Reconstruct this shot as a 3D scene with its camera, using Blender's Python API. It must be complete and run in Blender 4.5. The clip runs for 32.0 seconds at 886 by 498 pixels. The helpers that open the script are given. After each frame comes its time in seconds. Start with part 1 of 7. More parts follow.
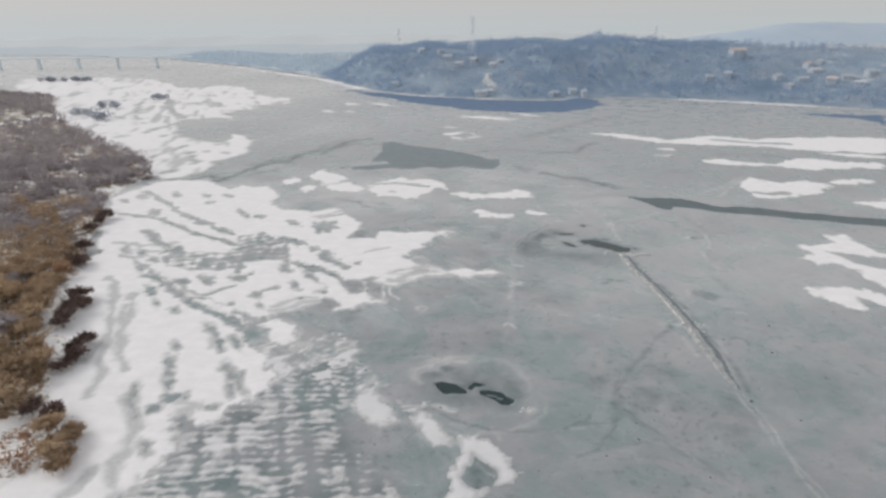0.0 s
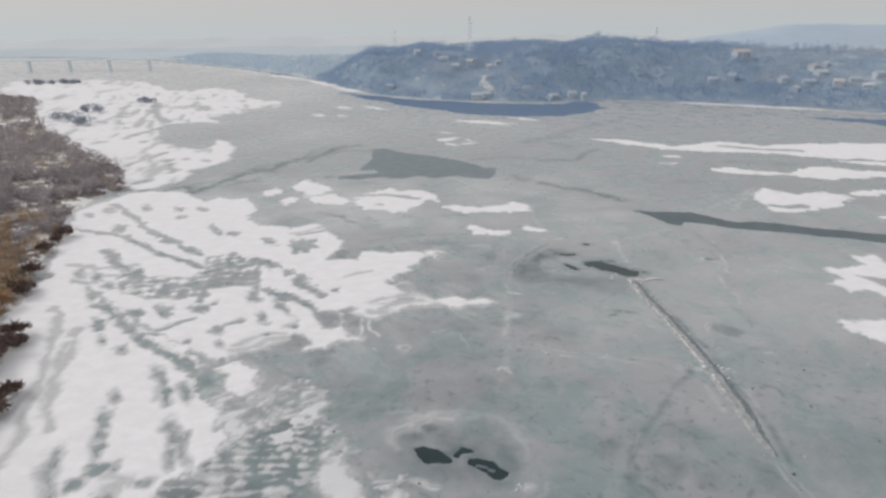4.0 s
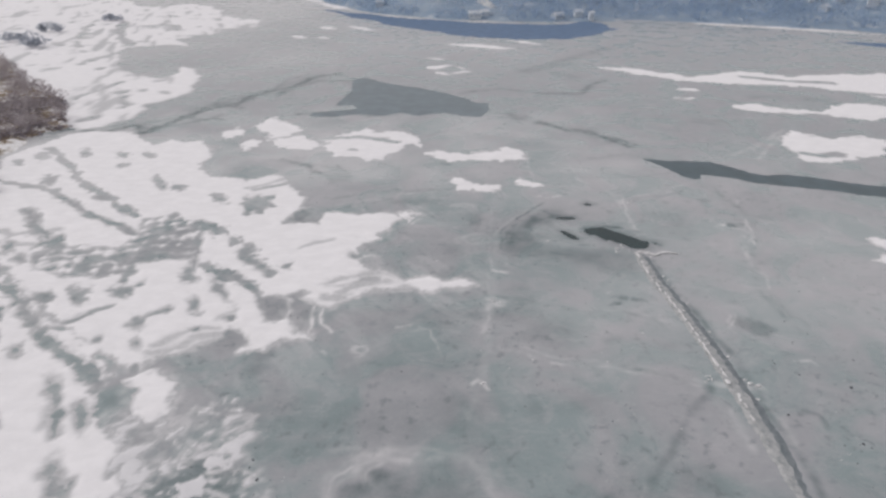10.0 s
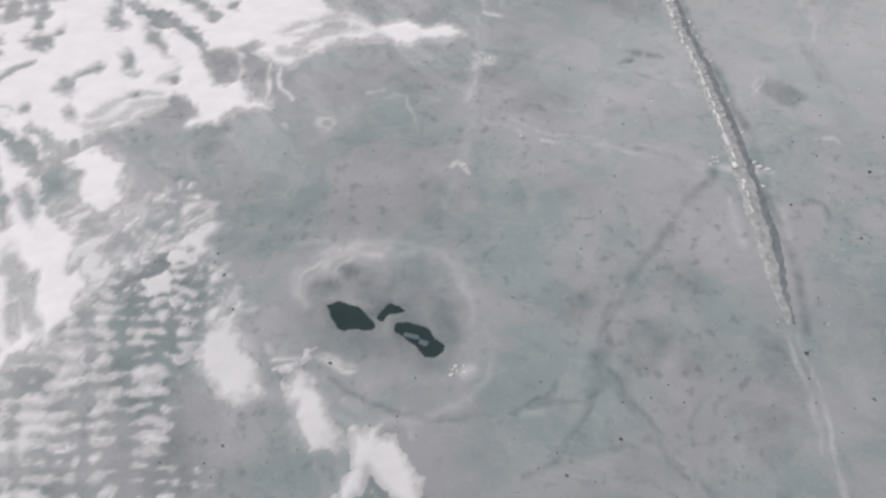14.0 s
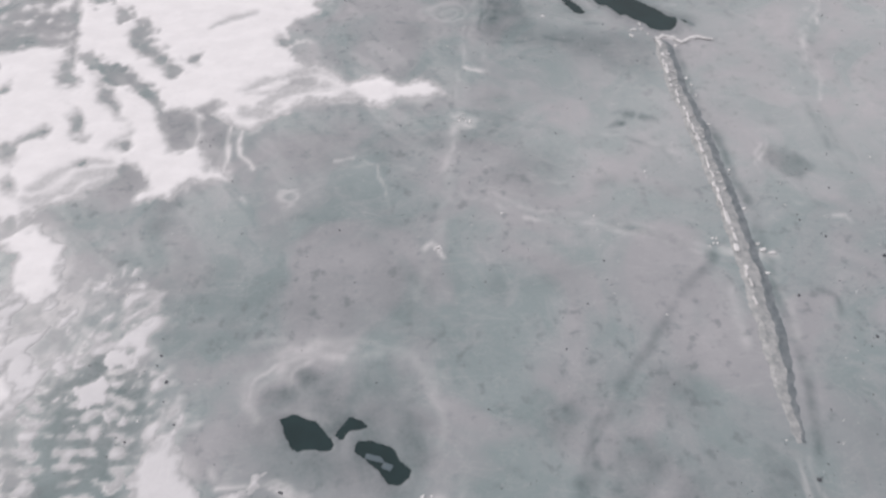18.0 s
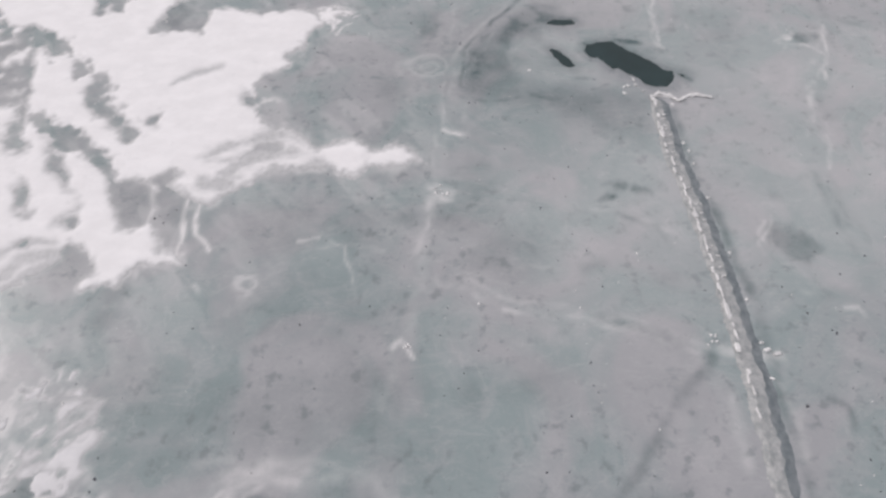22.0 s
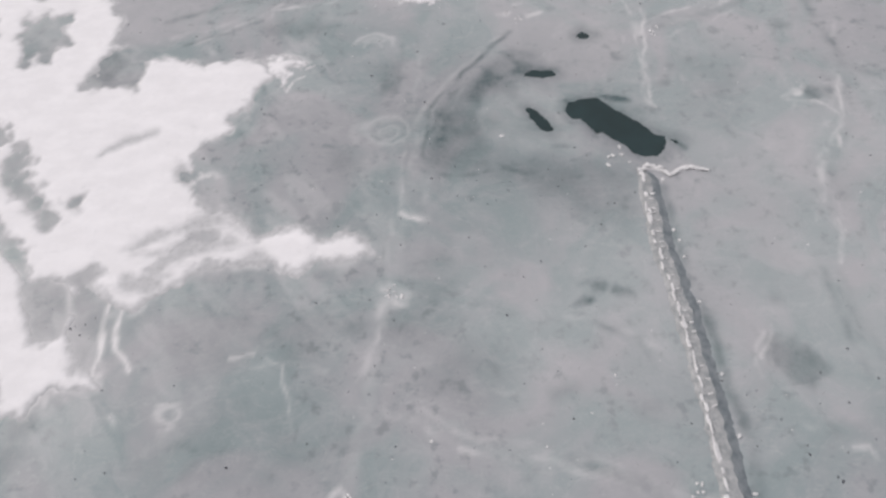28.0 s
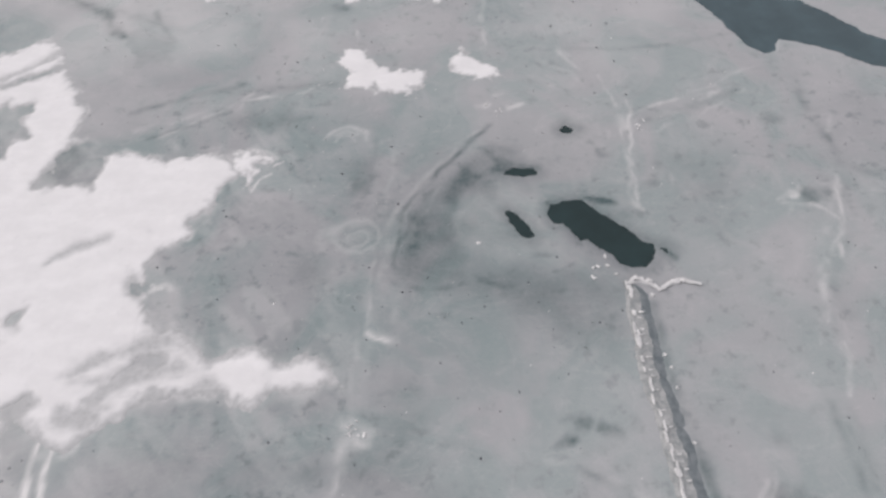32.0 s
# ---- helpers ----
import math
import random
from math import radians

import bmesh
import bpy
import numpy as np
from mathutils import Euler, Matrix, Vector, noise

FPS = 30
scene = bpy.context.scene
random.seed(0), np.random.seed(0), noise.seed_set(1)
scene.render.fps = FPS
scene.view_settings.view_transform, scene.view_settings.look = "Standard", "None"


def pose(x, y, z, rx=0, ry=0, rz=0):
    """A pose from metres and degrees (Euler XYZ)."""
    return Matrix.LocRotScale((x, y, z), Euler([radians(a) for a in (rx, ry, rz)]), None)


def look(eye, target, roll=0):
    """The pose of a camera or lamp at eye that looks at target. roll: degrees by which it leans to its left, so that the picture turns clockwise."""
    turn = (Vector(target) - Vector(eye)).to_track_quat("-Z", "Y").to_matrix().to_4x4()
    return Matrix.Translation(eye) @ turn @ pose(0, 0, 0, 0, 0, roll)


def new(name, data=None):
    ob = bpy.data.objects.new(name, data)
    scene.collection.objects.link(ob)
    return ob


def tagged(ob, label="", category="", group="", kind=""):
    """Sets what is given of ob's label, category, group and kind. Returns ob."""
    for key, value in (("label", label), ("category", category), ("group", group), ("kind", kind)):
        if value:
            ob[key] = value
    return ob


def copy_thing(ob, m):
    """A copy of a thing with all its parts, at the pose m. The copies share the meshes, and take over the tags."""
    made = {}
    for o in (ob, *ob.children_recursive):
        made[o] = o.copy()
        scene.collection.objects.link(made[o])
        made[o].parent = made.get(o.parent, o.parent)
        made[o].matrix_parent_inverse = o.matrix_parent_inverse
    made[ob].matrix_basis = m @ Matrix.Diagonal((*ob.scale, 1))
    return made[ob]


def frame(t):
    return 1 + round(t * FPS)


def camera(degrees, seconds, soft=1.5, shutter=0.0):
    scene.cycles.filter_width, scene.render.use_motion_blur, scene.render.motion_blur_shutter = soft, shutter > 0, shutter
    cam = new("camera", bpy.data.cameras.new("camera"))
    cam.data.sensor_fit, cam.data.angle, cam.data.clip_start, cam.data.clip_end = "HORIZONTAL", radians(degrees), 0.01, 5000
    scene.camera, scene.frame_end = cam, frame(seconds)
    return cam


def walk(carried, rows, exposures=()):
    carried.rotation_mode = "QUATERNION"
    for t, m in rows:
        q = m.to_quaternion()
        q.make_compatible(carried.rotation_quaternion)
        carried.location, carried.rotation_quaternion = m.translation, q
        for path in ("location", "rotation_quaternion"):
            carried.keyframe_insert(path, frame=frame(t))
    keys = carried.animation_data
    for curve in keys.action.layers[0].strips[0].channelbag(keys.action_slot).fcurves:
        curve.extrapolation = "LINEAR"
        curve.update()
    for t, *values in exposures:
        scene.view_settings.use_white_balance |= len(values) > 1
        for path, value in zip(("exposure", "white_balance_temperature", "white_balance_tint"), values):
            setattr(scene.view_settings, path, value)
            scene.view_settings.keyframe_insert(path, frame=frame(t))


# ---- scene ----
cam = camera(77.45, 32.0, soft=2.8)
PATH = [
    (0, (-4.92, 26.70, 80.00), (1.14, 119.57, 43.43), -0.64),
    (0.5, (-4.11, 29.00, 80.41), (1.78, 121.89, 43.86), -1.00),
    (1, (-3.52, 31.72, 80.68), (2.35, 124.62, 44.14), -1.06),
    (1.5, (-2.82, 34.87, 80.20), (3.24, 127.80, 43.77), -1.03),
    (2, (-2.26, 37.96, 79.71), (3.88, 130.92, 43.38), -1.00),
    (2.5, (-1.81, 40.86, 79.58), (4.44, 133.79, 43.16), -0.84),
    (3, (-0.88, 43.94, 79.38), (5.28, 136.89, 43.01), -0.90),
    (3.5, (-0.34, 46.64, 79.43), (5.93, 139.59, 43.09), -0.73),
    (5.5, (2.69, 57.77, 79.39), (9.10, 150.75, 43.13), -0.56),
    (6, (3.50, 60.58, 79.29), (9.95, 153.53, 43.00), -0.42),
    (6.5, (4.30, 63.38, 79.29), (10.79, 156.33, 42.97), -0.42),
    (7, (5.15, 66.13, 79.32), (11.59, 159.08, 43.01), -0.40),
    (7.5, (6.11, 68.94, 79.34), (12.54, 161.88, 43.00), -0.46),
    (8, (6.84, 71.82, 79.30), (13.31, 164.76, 42.97), -0.43),
    (8.5, (7.58, 74.32, 79.39), (14.05, 167.26, 43.06), -0.38),
    (9, (8.42, 77.17, 79.36), (14.97, 170.11, 43.06), -0.33),
    (9.25, (8.89, 78.47, 79.33), (15.40, 171.12, 42.27), -0.39),
    (9.5, (9.35, 79.77, 79.30), (15.76, 171.15, 39.19), -0.44),
    (10, (10.44, 82.47, 79.22), (16.24, 169.67, 30.61), -0.48),
    (10.5, (11.06, 84.79, 79.54), (16.42, 166.53, 22.18), -0.55),
    (11, (12.10, 87.30, 79.89), (16.69, 163.05, 14.77), -0.61),
    (11.5, (12.58, 89.83, 80.07), (16.98, 159.53, 8.49), -0.53),
    (12, (13.42, 92.32, 80.09), (17.20, 155.54, 2.71), -0.61),
    (12.5, (14.17, 94.81, 79.96), (17.40, 149.94, -3.41), -0.64),
    (12.73, (14.49, 95.90, 79.90), (17.51, 147.54, -5.68), -0.66),
    (13, (14.86, 97.19, 79.85), (17.86, 148.62, -5.86), -0.69),
    (13.5, (15.59, 99.48, 79.80), (18.59, 150.93, -5.90), -0.70),
    (14, (16.38, 101.68, 79.73), (19.31, 153.18, -5.94), -0.79),
    (14.5, (17.05, 103.82, 79.76), (19.97, 155.27, -5.94), -0.75),
    (16.5, (19.92, 112.52, 79.40), (23.07, 164.37, -6.05), -0.74),
    (17, (20.54, 114.63, 79.26), (23.81, 166.64, -6.09), -0.56),
    (17.5, (21.12, 116.50, 79.21), (24.47, 168.65, -6.05), -0.48),
    (18, (21.94, 118.73, 79.11), (25.22, 170.83, -6.17), -0.57),
    (18.5, (22.77, 120.75, 79.09), (25.91, 172.97, -6.13), -0.80),
    (19, (23.77, 123.08, 79.12), (26.72, 175.30, -6.11), -0.98),
    (19.5, (24.69, 125.10, 79.25), (27.45, 177.37, -5.95), -1.16),
    (20, (25.42, 127.50, 79.29), (28.19, 179.60, -6.02), -1.15),
    (20.5, (25.99, 129.41, 79.30), (28.84, 181.54, -5.99), -1.00),
    (21, (26.66, 131.48, 79.29), (29.53, 183.70, -5.95), -1.01),
    (21.5, (27.34, 133.36, 79.47), (30.16, 185.65, -5.73), -1.00),
    (22, (28.15, 135.71, 79.44), (30.95, 187.89, -5.81), -1.01),
    (22.5, (28.93, 137.77, 79.47), (31.71, 190.00, -5.76), -1.05),
    (23, (29.62, 139.94, 79.58), (32.38, 192.11, -5.68), -1.04),
    (23.5, (30.43, 141.78, 79.63), (33.10, 194.04, -5.59), -1.28),
    (24, (31.46, 143.73, 79.56), (33.84, 195.73, -5.83), -1.64),
    (24.2, (31.92, 144.73, 79.72), (34.03, 195.29, -6.53), -1.80),
    (24.5, (32.61, 146.23, 79.96), (34.25, 192.26, -8.80), -2.05),
    (25.2, (33.88, 148.82, 79.82), (34.83, 186.92, -12.64), -2.63),
    (26.5, (36.24, 153.63, 79.56), (36.44, 190.82, -13.27), -3.73),
    (27, (36.82, 155.83, 79.76), (37.20, 193.68, -12.81), -3.48),
    (27.5, (37.42, 157.97, 79.85), (38.25, 199.74, -11.00), -2.99),
    (28, (38.20, 160.20, 80.04), (39.52, 208.13, -7.71), -2.59),
    (28.5, (39.16, 162.33, 79.89), (40.72, 214.74, -5.26), -2.42),
    (29, (39.88, 164.54, 80.04), (41.55, 217.06, -5.04), -2.41),
    (29.5, (40.43, 166.65, 80.19), (42.28, 219.00, -4.99), -2.30),
    (30, (40.92, 168.99, 80.37), (43.01, 221.14, -4.93), -2.12),
    (30.5, (41.71, 170.87, 80.27), (43.83, 223.37, -4.81), -2.02),
    (31, (42.47, 172.62, 80.19), (44.62, 225.18, -4.85), -2.06),
    (31.5, (43.24, 174.18, 79.97), (45.34, 226.96, -4.95), -2.19),
    (32, (43.76, 175.61, 80.26), (45.70, 228.89, -4.34), -2.10),
]
walk(cam, [(t, look(eye, target, roll)) for t, eye, target, roll in PATH],
     exposures=[(0.0, -0.05, 6500, 8), (8.0, -0.10, 6480, 9), (9.0, -0.11, 6480, 11.5), (11.3, -0.10, 6480, 12), (12.0, 0.01, 6480, 11.5), (13.0, 0.11, 6480, 10.5), (14.0, 0.14, 6500, 12),
                (17.0, 0.14, 6500, 13.5), (20.0, 0.11, 6500, 13.5), (24.0, 0.085, 6500, 13.2), (27.0, 0.12, 6500, 13), (29.0, 0.07, 6500, 12.8), (32.0, 0.03, 6500, 12.5)])

# ---- world and sun: thin winter haze over a low sun on the bank side ----
SUN_EL, SUN_AZ = radians(34), radians(-68)      # azimuth from +y towards +x
world = bpy.data.worlds.new("winter_sky")
scene.world = world
world.use_nodes = True
wn, wl = world.node_tree.nodes, world.node_tree.links
wn.clear()
sky = wn.new("ShaderNodeTexSky")
sky.sky_type = 'NISHITA'
sky.sun_disc = False
sky.sun_elevation, sky.sun_rotation = SUN_EL, SUN_AZ
sky.dust_density, sky.air_density = 6.0, 1.6
sky_bg = wn.new("ShaderNodeBackground")
sky_bg.inputs["Strength"].default_value = 0.06
veil = wn.new("ShaderNodeBackground")
sep = wn.new("ShaderNodeSeparateXYZ")
ramp = wn.new("ShaderNodeValToRGB")
ramp.color_ramp.elements[0].position, ramp.color_ramp.elements[0].color = 0.0, (0.60, 0.64, 0.665, 1)
ramp.color_ramp.elements[1].position, ramp.color_ramp.elements[1].color = 1.0, (0.715, 0.71, 0.725, 1)
for height, tone in ((0.045, (0.63, 0.618, 0.625)), (0.10, (0.645, 0.621, 0.619)), (0.3, (0.71, 0.705, 0.72))):
    ramp.color_ramp.elements.new(height).color = (*tone, 1)
tc = wn.new("ShaderNodeTexCoord")
wl.new(tc.outputs["Generated"], sep.inputs[0])
wl.new(sep.outputs["Z"], ramp.inputs[0])
wl.new(ramp.outputs[0], veil.inputs["Color"])
glow = wn.new("ShaderNodeMapRange")
for k, value in ((1, -1.0), (2, 1.0), (3, 1.06), (4, 0.94)):
    glow.inputs[k].default_value = value
wl.new(sep.outputs["X"], glow.inputs[0])
wl.new(glow.outputs[0], veil.inputs["Strength"])
mixw = wn.new("ShaderNodeMixShader")
mixw.inputs[0].default_value = 0.88
outw = wn.new("ShaderNodeOutputWorld")
wl.new(sky.outputs[0], sky_bg.inputs["Color"])
wl.new(sky_bg.outputs[0], mixw.inputs[1])
wl.new(veil.outputs[0], mixw.inputs[2])
wl.new(mixw.outputs[0], outw.inputs[0])

sun = new("sun", bpy.data.lights.new("sun", 'SUN'))
sun.data.energy, sun.data.angle, sun.data.color = 1.35, radians(16), (1.0, 0.97, 0.94)
sun.matrix_world = look((math.sin(SUN_AZ) * math.cos(SUN_EL) * 500, math.cos(SUN_AZ) * math.cos(SUN_EL) * 500,
                         math.sin(SUN_EL) * 500), (0, 0, 0))


# ---- materials ----
class Mat:
    """A node material with short helpers."""
    def __init__(self, name, rough=0.8, spec=0.3):
        self.m = bpy.data.materials.new(name)
        self.m.use_nodes = True
        self.n, self.l = self.m.node_tree.nodes, self.m.node_tree.links
        self.b = self.n["Principled BSDF"]
        self.b.inputs["Roughness"].default_value = rough
        self.b.inputs["Specular IOR Level"].default_value = spec
        co = self.n.new("ShaderNodeNewGeometry")
        self.pos = co.outputs["Position"]
        self.island = co.outputs["Random Per Island"]

    def noise(self, scale, detail=4.0, rough=0.6, stretch=None, distort=0.0):
        t = self.n.new("ShaderNodeTexNoise")
        t.inputs["Scale"].default_value, t.inputs["Detail"].default_value = scale, detail
        t.inputs["Roughness"].default_value, t.inputs["Distortion"].default_value = rough, distort
        src = self.pos
        if stretch:
            mp = self.n.new("ShaderNodeMapping")
            mp.inputs["Scale"].default_value = stretch[:3]
            mp.inputs["Rotation"].default_value = (0, 0, radians(stretch[3]))
            self.l.new(src, mp.inputs[0])
            src = mp.outputs[0]
        self.l.new(src, t.inputs["Vector"])
        return t.outputs["Fac"]

    def span(self, value, lo, hi, a=0.0, b=1.0):
        r = self.n.new("ShaderNodeMapRange")
        r.interpolation_type = 'SMOOTHSTEP'
        for i, v in enumerate((lo, hi, a, b), 1):
            r.inputs[i].default_value = v
        self.l.new(value, r.inputs[0])
        return r.outputs[0]

    def mul(self, a, b, op='MULTIPLY'):
        m = self.n.new("ShaderNodeMath")
        m.operation = op
        for i, v in enumerate((a, b)):
            if isinstance(v, (int, float)):
                m.inputs[i].default_value = v
            else:
                self.l.new(v, m.inputs[i])
        return m.outputs[0]

    def mix(self, fac, a, b):
        m = self.n.new("ShaderNodeMix")
        m.data_type = 'RGBA'
        for sock, v in ((m.inputs[0], fac), (m.inputs[6], a), (m.inputs[7], b)):
            if isinstance(v, (int, float)):
                sock.default_value = v
            elif isinstance(v, tuple):
                sock.default_value = (*v, 1)
            else:
                self.l.new(v, sock)
        return m.outputs[2]

    def attr(self, name):
        a = self.n.new("ShaderNodeAttribute")
        a.attribute_name = name
        return a.outputs["Fac"]

    def random(self):
        return self.n.new("ShaderNodeObjectInfo").outputs["Random"]

    def done(self, colour, rough=None, bump=None, strength=0.3, distance=0.1):
        if isinstance(colour, tuple):
            self.b.inputs["Base Color"].default_value = (*colour, 1)
        else:
            self.l.new(colour, self.b.inputs["Base Color"])
        if rough is not None:
            self.l.new(rough, self.b.inputs["Roughness"])
        if bump is not None:
            bp = self.n.new("ShaderNodeBump")
            bp.inputs["Strength"].default_value, bp.inputs["Distance"].default_value = strength, distance
            self.l.new(bump, bp.inputs["Height"])
            self.l.new(bp.outputs[0], self.b.inputs["Normal"])
        return self.m


def ice_material():
    m = Mat("river_ice", 0.4, 0.5)
    broad = m.span(m.noise(0.05, 3, 0.55, distort=0.8), 0.38, 0.62)
    col = m.mix(broad, (0.25, 0.30, 0.307), (0.326, 0.33, 0.348))
    cloud = m.span(m.noise(0.11, 5, 0.62, distort=0.8), 0.42, 0.72)
    col = m.mix(m.mul(cloud, 0.42), col, (0.43, 0.42, 0.44))
    dim = m.span(m.noise(0.2, 5, 0.65, (1.0, 1.5, 1, 20)), 0.56, 0.78)
    col = m.mix(m.mul(dim, 0.75), col, (0.175, 0.21, 0.22))
    vein = m.noise(0.09, 6, 0.7, (1.0, 2.2, 1, 12), 1.5)
    vein = m.mul(m.span(vein, 0.485, 0.5), m.span(vein, 0.515, 0.5))
    col = m.mix(m.mul(vein, 0.12), col, (0.52, 0.51, 0.52))
    rare = m.span(m.noise(0.025, 3, 0.6), 0.42, 0.6)
    for size, turn, share in ((0.045, 75, 0.16), (0.03, -30, 0.15), (0.14, 40, 0.04)):
        arc = m.noise(size, 5, 0.55, (1.0, 1.7, 1, turn), 2.2)
        thin = m.mul(m.span(arc, 0.488, 0.5), m.span(arc, 0.513, 0.5))
        patchy = m.mul(thin, m.span(m.noise(0.13, 4, 0.7, (1, 1, 1, turn)), 0.4, 0.62))
        col = m.mix(m.mul(patchy, share), col, (0.56, 0.55, 0.555))
    net = m.noise(0.35, 5, 0.7, None, 1.2)
    net = m.mul(m.mul(m.span(net, 0.47, 0.5), m.span(net, 0.53, 0.5)), rare)
    col = m.mix(m.mul(net, 0.06), col, (0.5, 0.49, 0.5))
    grain = m.noise(1.6, 4, 0.7)
    col = m.mix(m.mul(m.span(grain, 0.6, 0.8), 0.35), col, (0.52, 0.51, 0.515))
    col = m.mix(m.mul(m.span(grain, 0.4, 0.25), 0.35), col, (0.19, 0.21, 0.22))
    blot = m.mul(m.span(m.noise(0.4, 4, 0.62), 0.54, 0.68), m.span(m.noise(0.03, 2, 0.5), 0.4, 0.55))
    col = m.mix(m.mul(blot, 0.6), col, (0.16, 0.185, 0.195))
    wisp = m.span(m.noise(0.05, 7, 0.75, (1.0, 3.5, 1, -18), 2.0), 0.55, 0.72)
    col = m.mix(m.mul(wisp, 0.28), col, (0.48, 0.47, 0.485))
    fine = m.noise(5.0, 3, 0.7)
    spread = m.mul(m.attr("frost"), m.span(fine, 0.2, 0.7, 0.65, 1.1))
    col = m.mix(spread, col, (0.70, 0.685, 0.69))
    col = m.mix(m.mul(m.attr("wet"), m.span(grain, 0.25, 0.7, 1.0, 0.75)), col, (0.03, 0.068, 0.074))
    return m.done(col, m.span(broad, 0, 1, 0.26, 0.4), grain, 0.06, 0.1)


def snow_material(name="snow", tint=(0.83, 0.815, 0.83)):
    m = Mat(name, 0.85, 0.2)
    soft = m.noise(0.16, 5, 0.6, (1, 1.8, 1, 25))
    col = m.mix(m.span(soft, 0.35, 0.7), tuple(c * 0.93 for c in tint), tint)
    grey = m.span(m.noise(0.45, 5, 0.65), 0.58, 0.76)
    col = m.mix(m.mul(grey, 0.3), col, (0.60, 0.595, 0.61))
    col = m.mix(m.mul(m.attr("thin"), m.span(m.noise(1.1, 4), 0.3, 0.65, 1.0, 0.75)), col, (0.40, 0.405, 0.415))
    return m.done(col, None, m.noise(0.8, 4, 0.65), 0.35, 0.25)


def water_material(name, deep, rough, spec=0.5):
    m = Mat(name, rough, spec)
    n = m.noise(0.12, 4, 0.6)
    col = m.mix(m.span(n, 0.35, 0.7), deep, tuple(c * 1.35 for c in deep))
    return m.done(col, None, m.noise(0.9, 3), 0.05, 0.05)


def plain_material(name, a, b, scale, rough=0.85, island=0.0, spec=0.2):
    """Two tones of one surface, mixed by noise, with a share of change from piece to piece."""
    m = Mat(name, rough, spec)
    f = m.span(m.noise(scale, 5, 0.65), 0.3, 0.7)
    if island:
        f = m.mul(m.mul(f, 1 - island), m.mul(m.island, island), 'ADD')
    return m.done(m.mix(f, a, b), None, m.noise(scale * 6, 3), 0.3, 0.1)


def see_through(mat, share):
    """Lets light through thin twigs, which evens out their lit and shaded sides."""
    n, l = mat.node_tree.nodes, mat.node_tree.links
    bsdf, out = n["Principled BSDF"], n["Material Output"]
    thin = n.new("ShaderNodeBsdfTranslucent")
    both = n.new("ShaderNodeMixShader")
    both.inputs[0].default_value = share
    l.new(bsdf.inputs["Base Color"].links[0].from_socket, thin.inputs["Color"])
    l.new(bsdf.outputs[0], both.inputs[1])
    l.new(thin.outputs[0], both.inputs[2])
    l.new(both.outputs[0], out.inputs["Surface"])


ICE = ice_material()
SNOW = snow_material()
OLD_SNOW = snow_material("old_snow", (0.68, 0.672, 0.69))
OPEN_WATER = water_material("open_water", (0.014, 0.030, 0.032), 0.12, 0.35)
YOUNG_ICE = water_material("young_ice", (0.105, 0.138, 0.158), 0.3, 0.4)
LEAD = water_material("refrozen_lead", (0.05, 0.078, 0.092), 0.3, 0.3)
# reflected blue is put into this base colour, with little shine left
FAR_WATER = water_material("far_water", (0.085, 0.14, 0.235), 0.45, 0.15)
ICE_BLOCK = plain_material("broken_ice", (0.56, 0.555, 0.56), (0.78, 0.77, 0.775), 0.8, 0.6)
CRUMB = plain_material("dark_crumb", (0.05, 0.055, 0.065), (0.10, 0.105, 0.12), 0.6, 0.9)
BARK = plain_material("bark", (0.1, 0.08, 0.065), (0.2, 0.165, 0.135), 2.5, 0.95)
TWIG_BROWN = plain_material("brown_twigs", (0.31, 0.225, 0.155), (0.56, 0.425, 0.295), 0.11, 0.95, 0.12)
TWIG_RUST = plain_material("rust_twigs", (0.28, 0.16, 0.105), (0.5, 0.325, 0.21), 0.11, 0.95, 0.12)
TWIG_DARK = plain_material("dark_twigs", (0.10, 0.07, 0.065), (0.22, 0.16, 0.14), 0.4, 0.95, 0.2)
TWIG_DUSK = plain_material("dusky_twigs", (0.20, 0.175, 0.20), (0.34, 0.305, 0.34), 0.2, 0.95, 0.2)
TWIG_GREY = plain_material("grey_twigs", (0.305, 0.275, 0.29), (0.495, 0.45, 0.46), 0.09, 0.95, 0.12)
for twigs in (TWIG_BROWN, TWIG_RUST, TWIG_GREY):
    see_through(twigs, 0.3)
# distance haze is put into the blue of both hill wood colours
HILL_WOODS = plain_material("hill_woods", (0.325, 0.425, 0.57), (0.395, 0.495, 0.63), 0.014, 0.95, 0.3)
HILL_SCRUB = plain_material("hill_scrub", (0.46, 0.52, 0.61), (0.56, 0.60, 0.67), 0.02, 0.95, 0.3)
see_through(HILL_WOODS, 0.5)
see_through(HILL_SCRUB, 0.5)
# far tones: haze is painted into the base colour of woods, land and ridge
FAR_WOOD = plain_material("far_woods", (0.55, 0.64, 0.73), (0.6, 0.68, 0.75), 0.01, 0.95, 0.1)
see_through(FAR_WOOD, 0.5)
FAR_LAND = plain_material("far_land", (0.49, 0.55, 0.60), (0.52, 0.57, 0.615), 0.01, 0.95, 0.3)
# tone of the hazy sky, for the added backdrop at the horizon
HAZE_BACKDROP = plain_material("haze_backdrop", (0.585, 0.618, 0.64), (0.6, 0.628, 0.648), 0.003, 0.95)
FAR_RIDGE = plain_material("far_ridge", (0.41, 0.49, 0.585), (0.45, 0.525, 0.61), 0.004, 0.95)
# upriver shrubs take their blue-grey from haze put into the colour
TWIG_HAZED = plain_material("hazed_twigs", (0.36, 0.39, 0.45), (0.5, 0.53, 0.58), 0.1, 0.95, 0.2)
see_through(TWIG_HAZED, 0.4)
EARTH = plain_material("bare_earth", (0.42, 0.44, 0.46), (0.62, 0.62, 0.62), 0.15, 0.95)
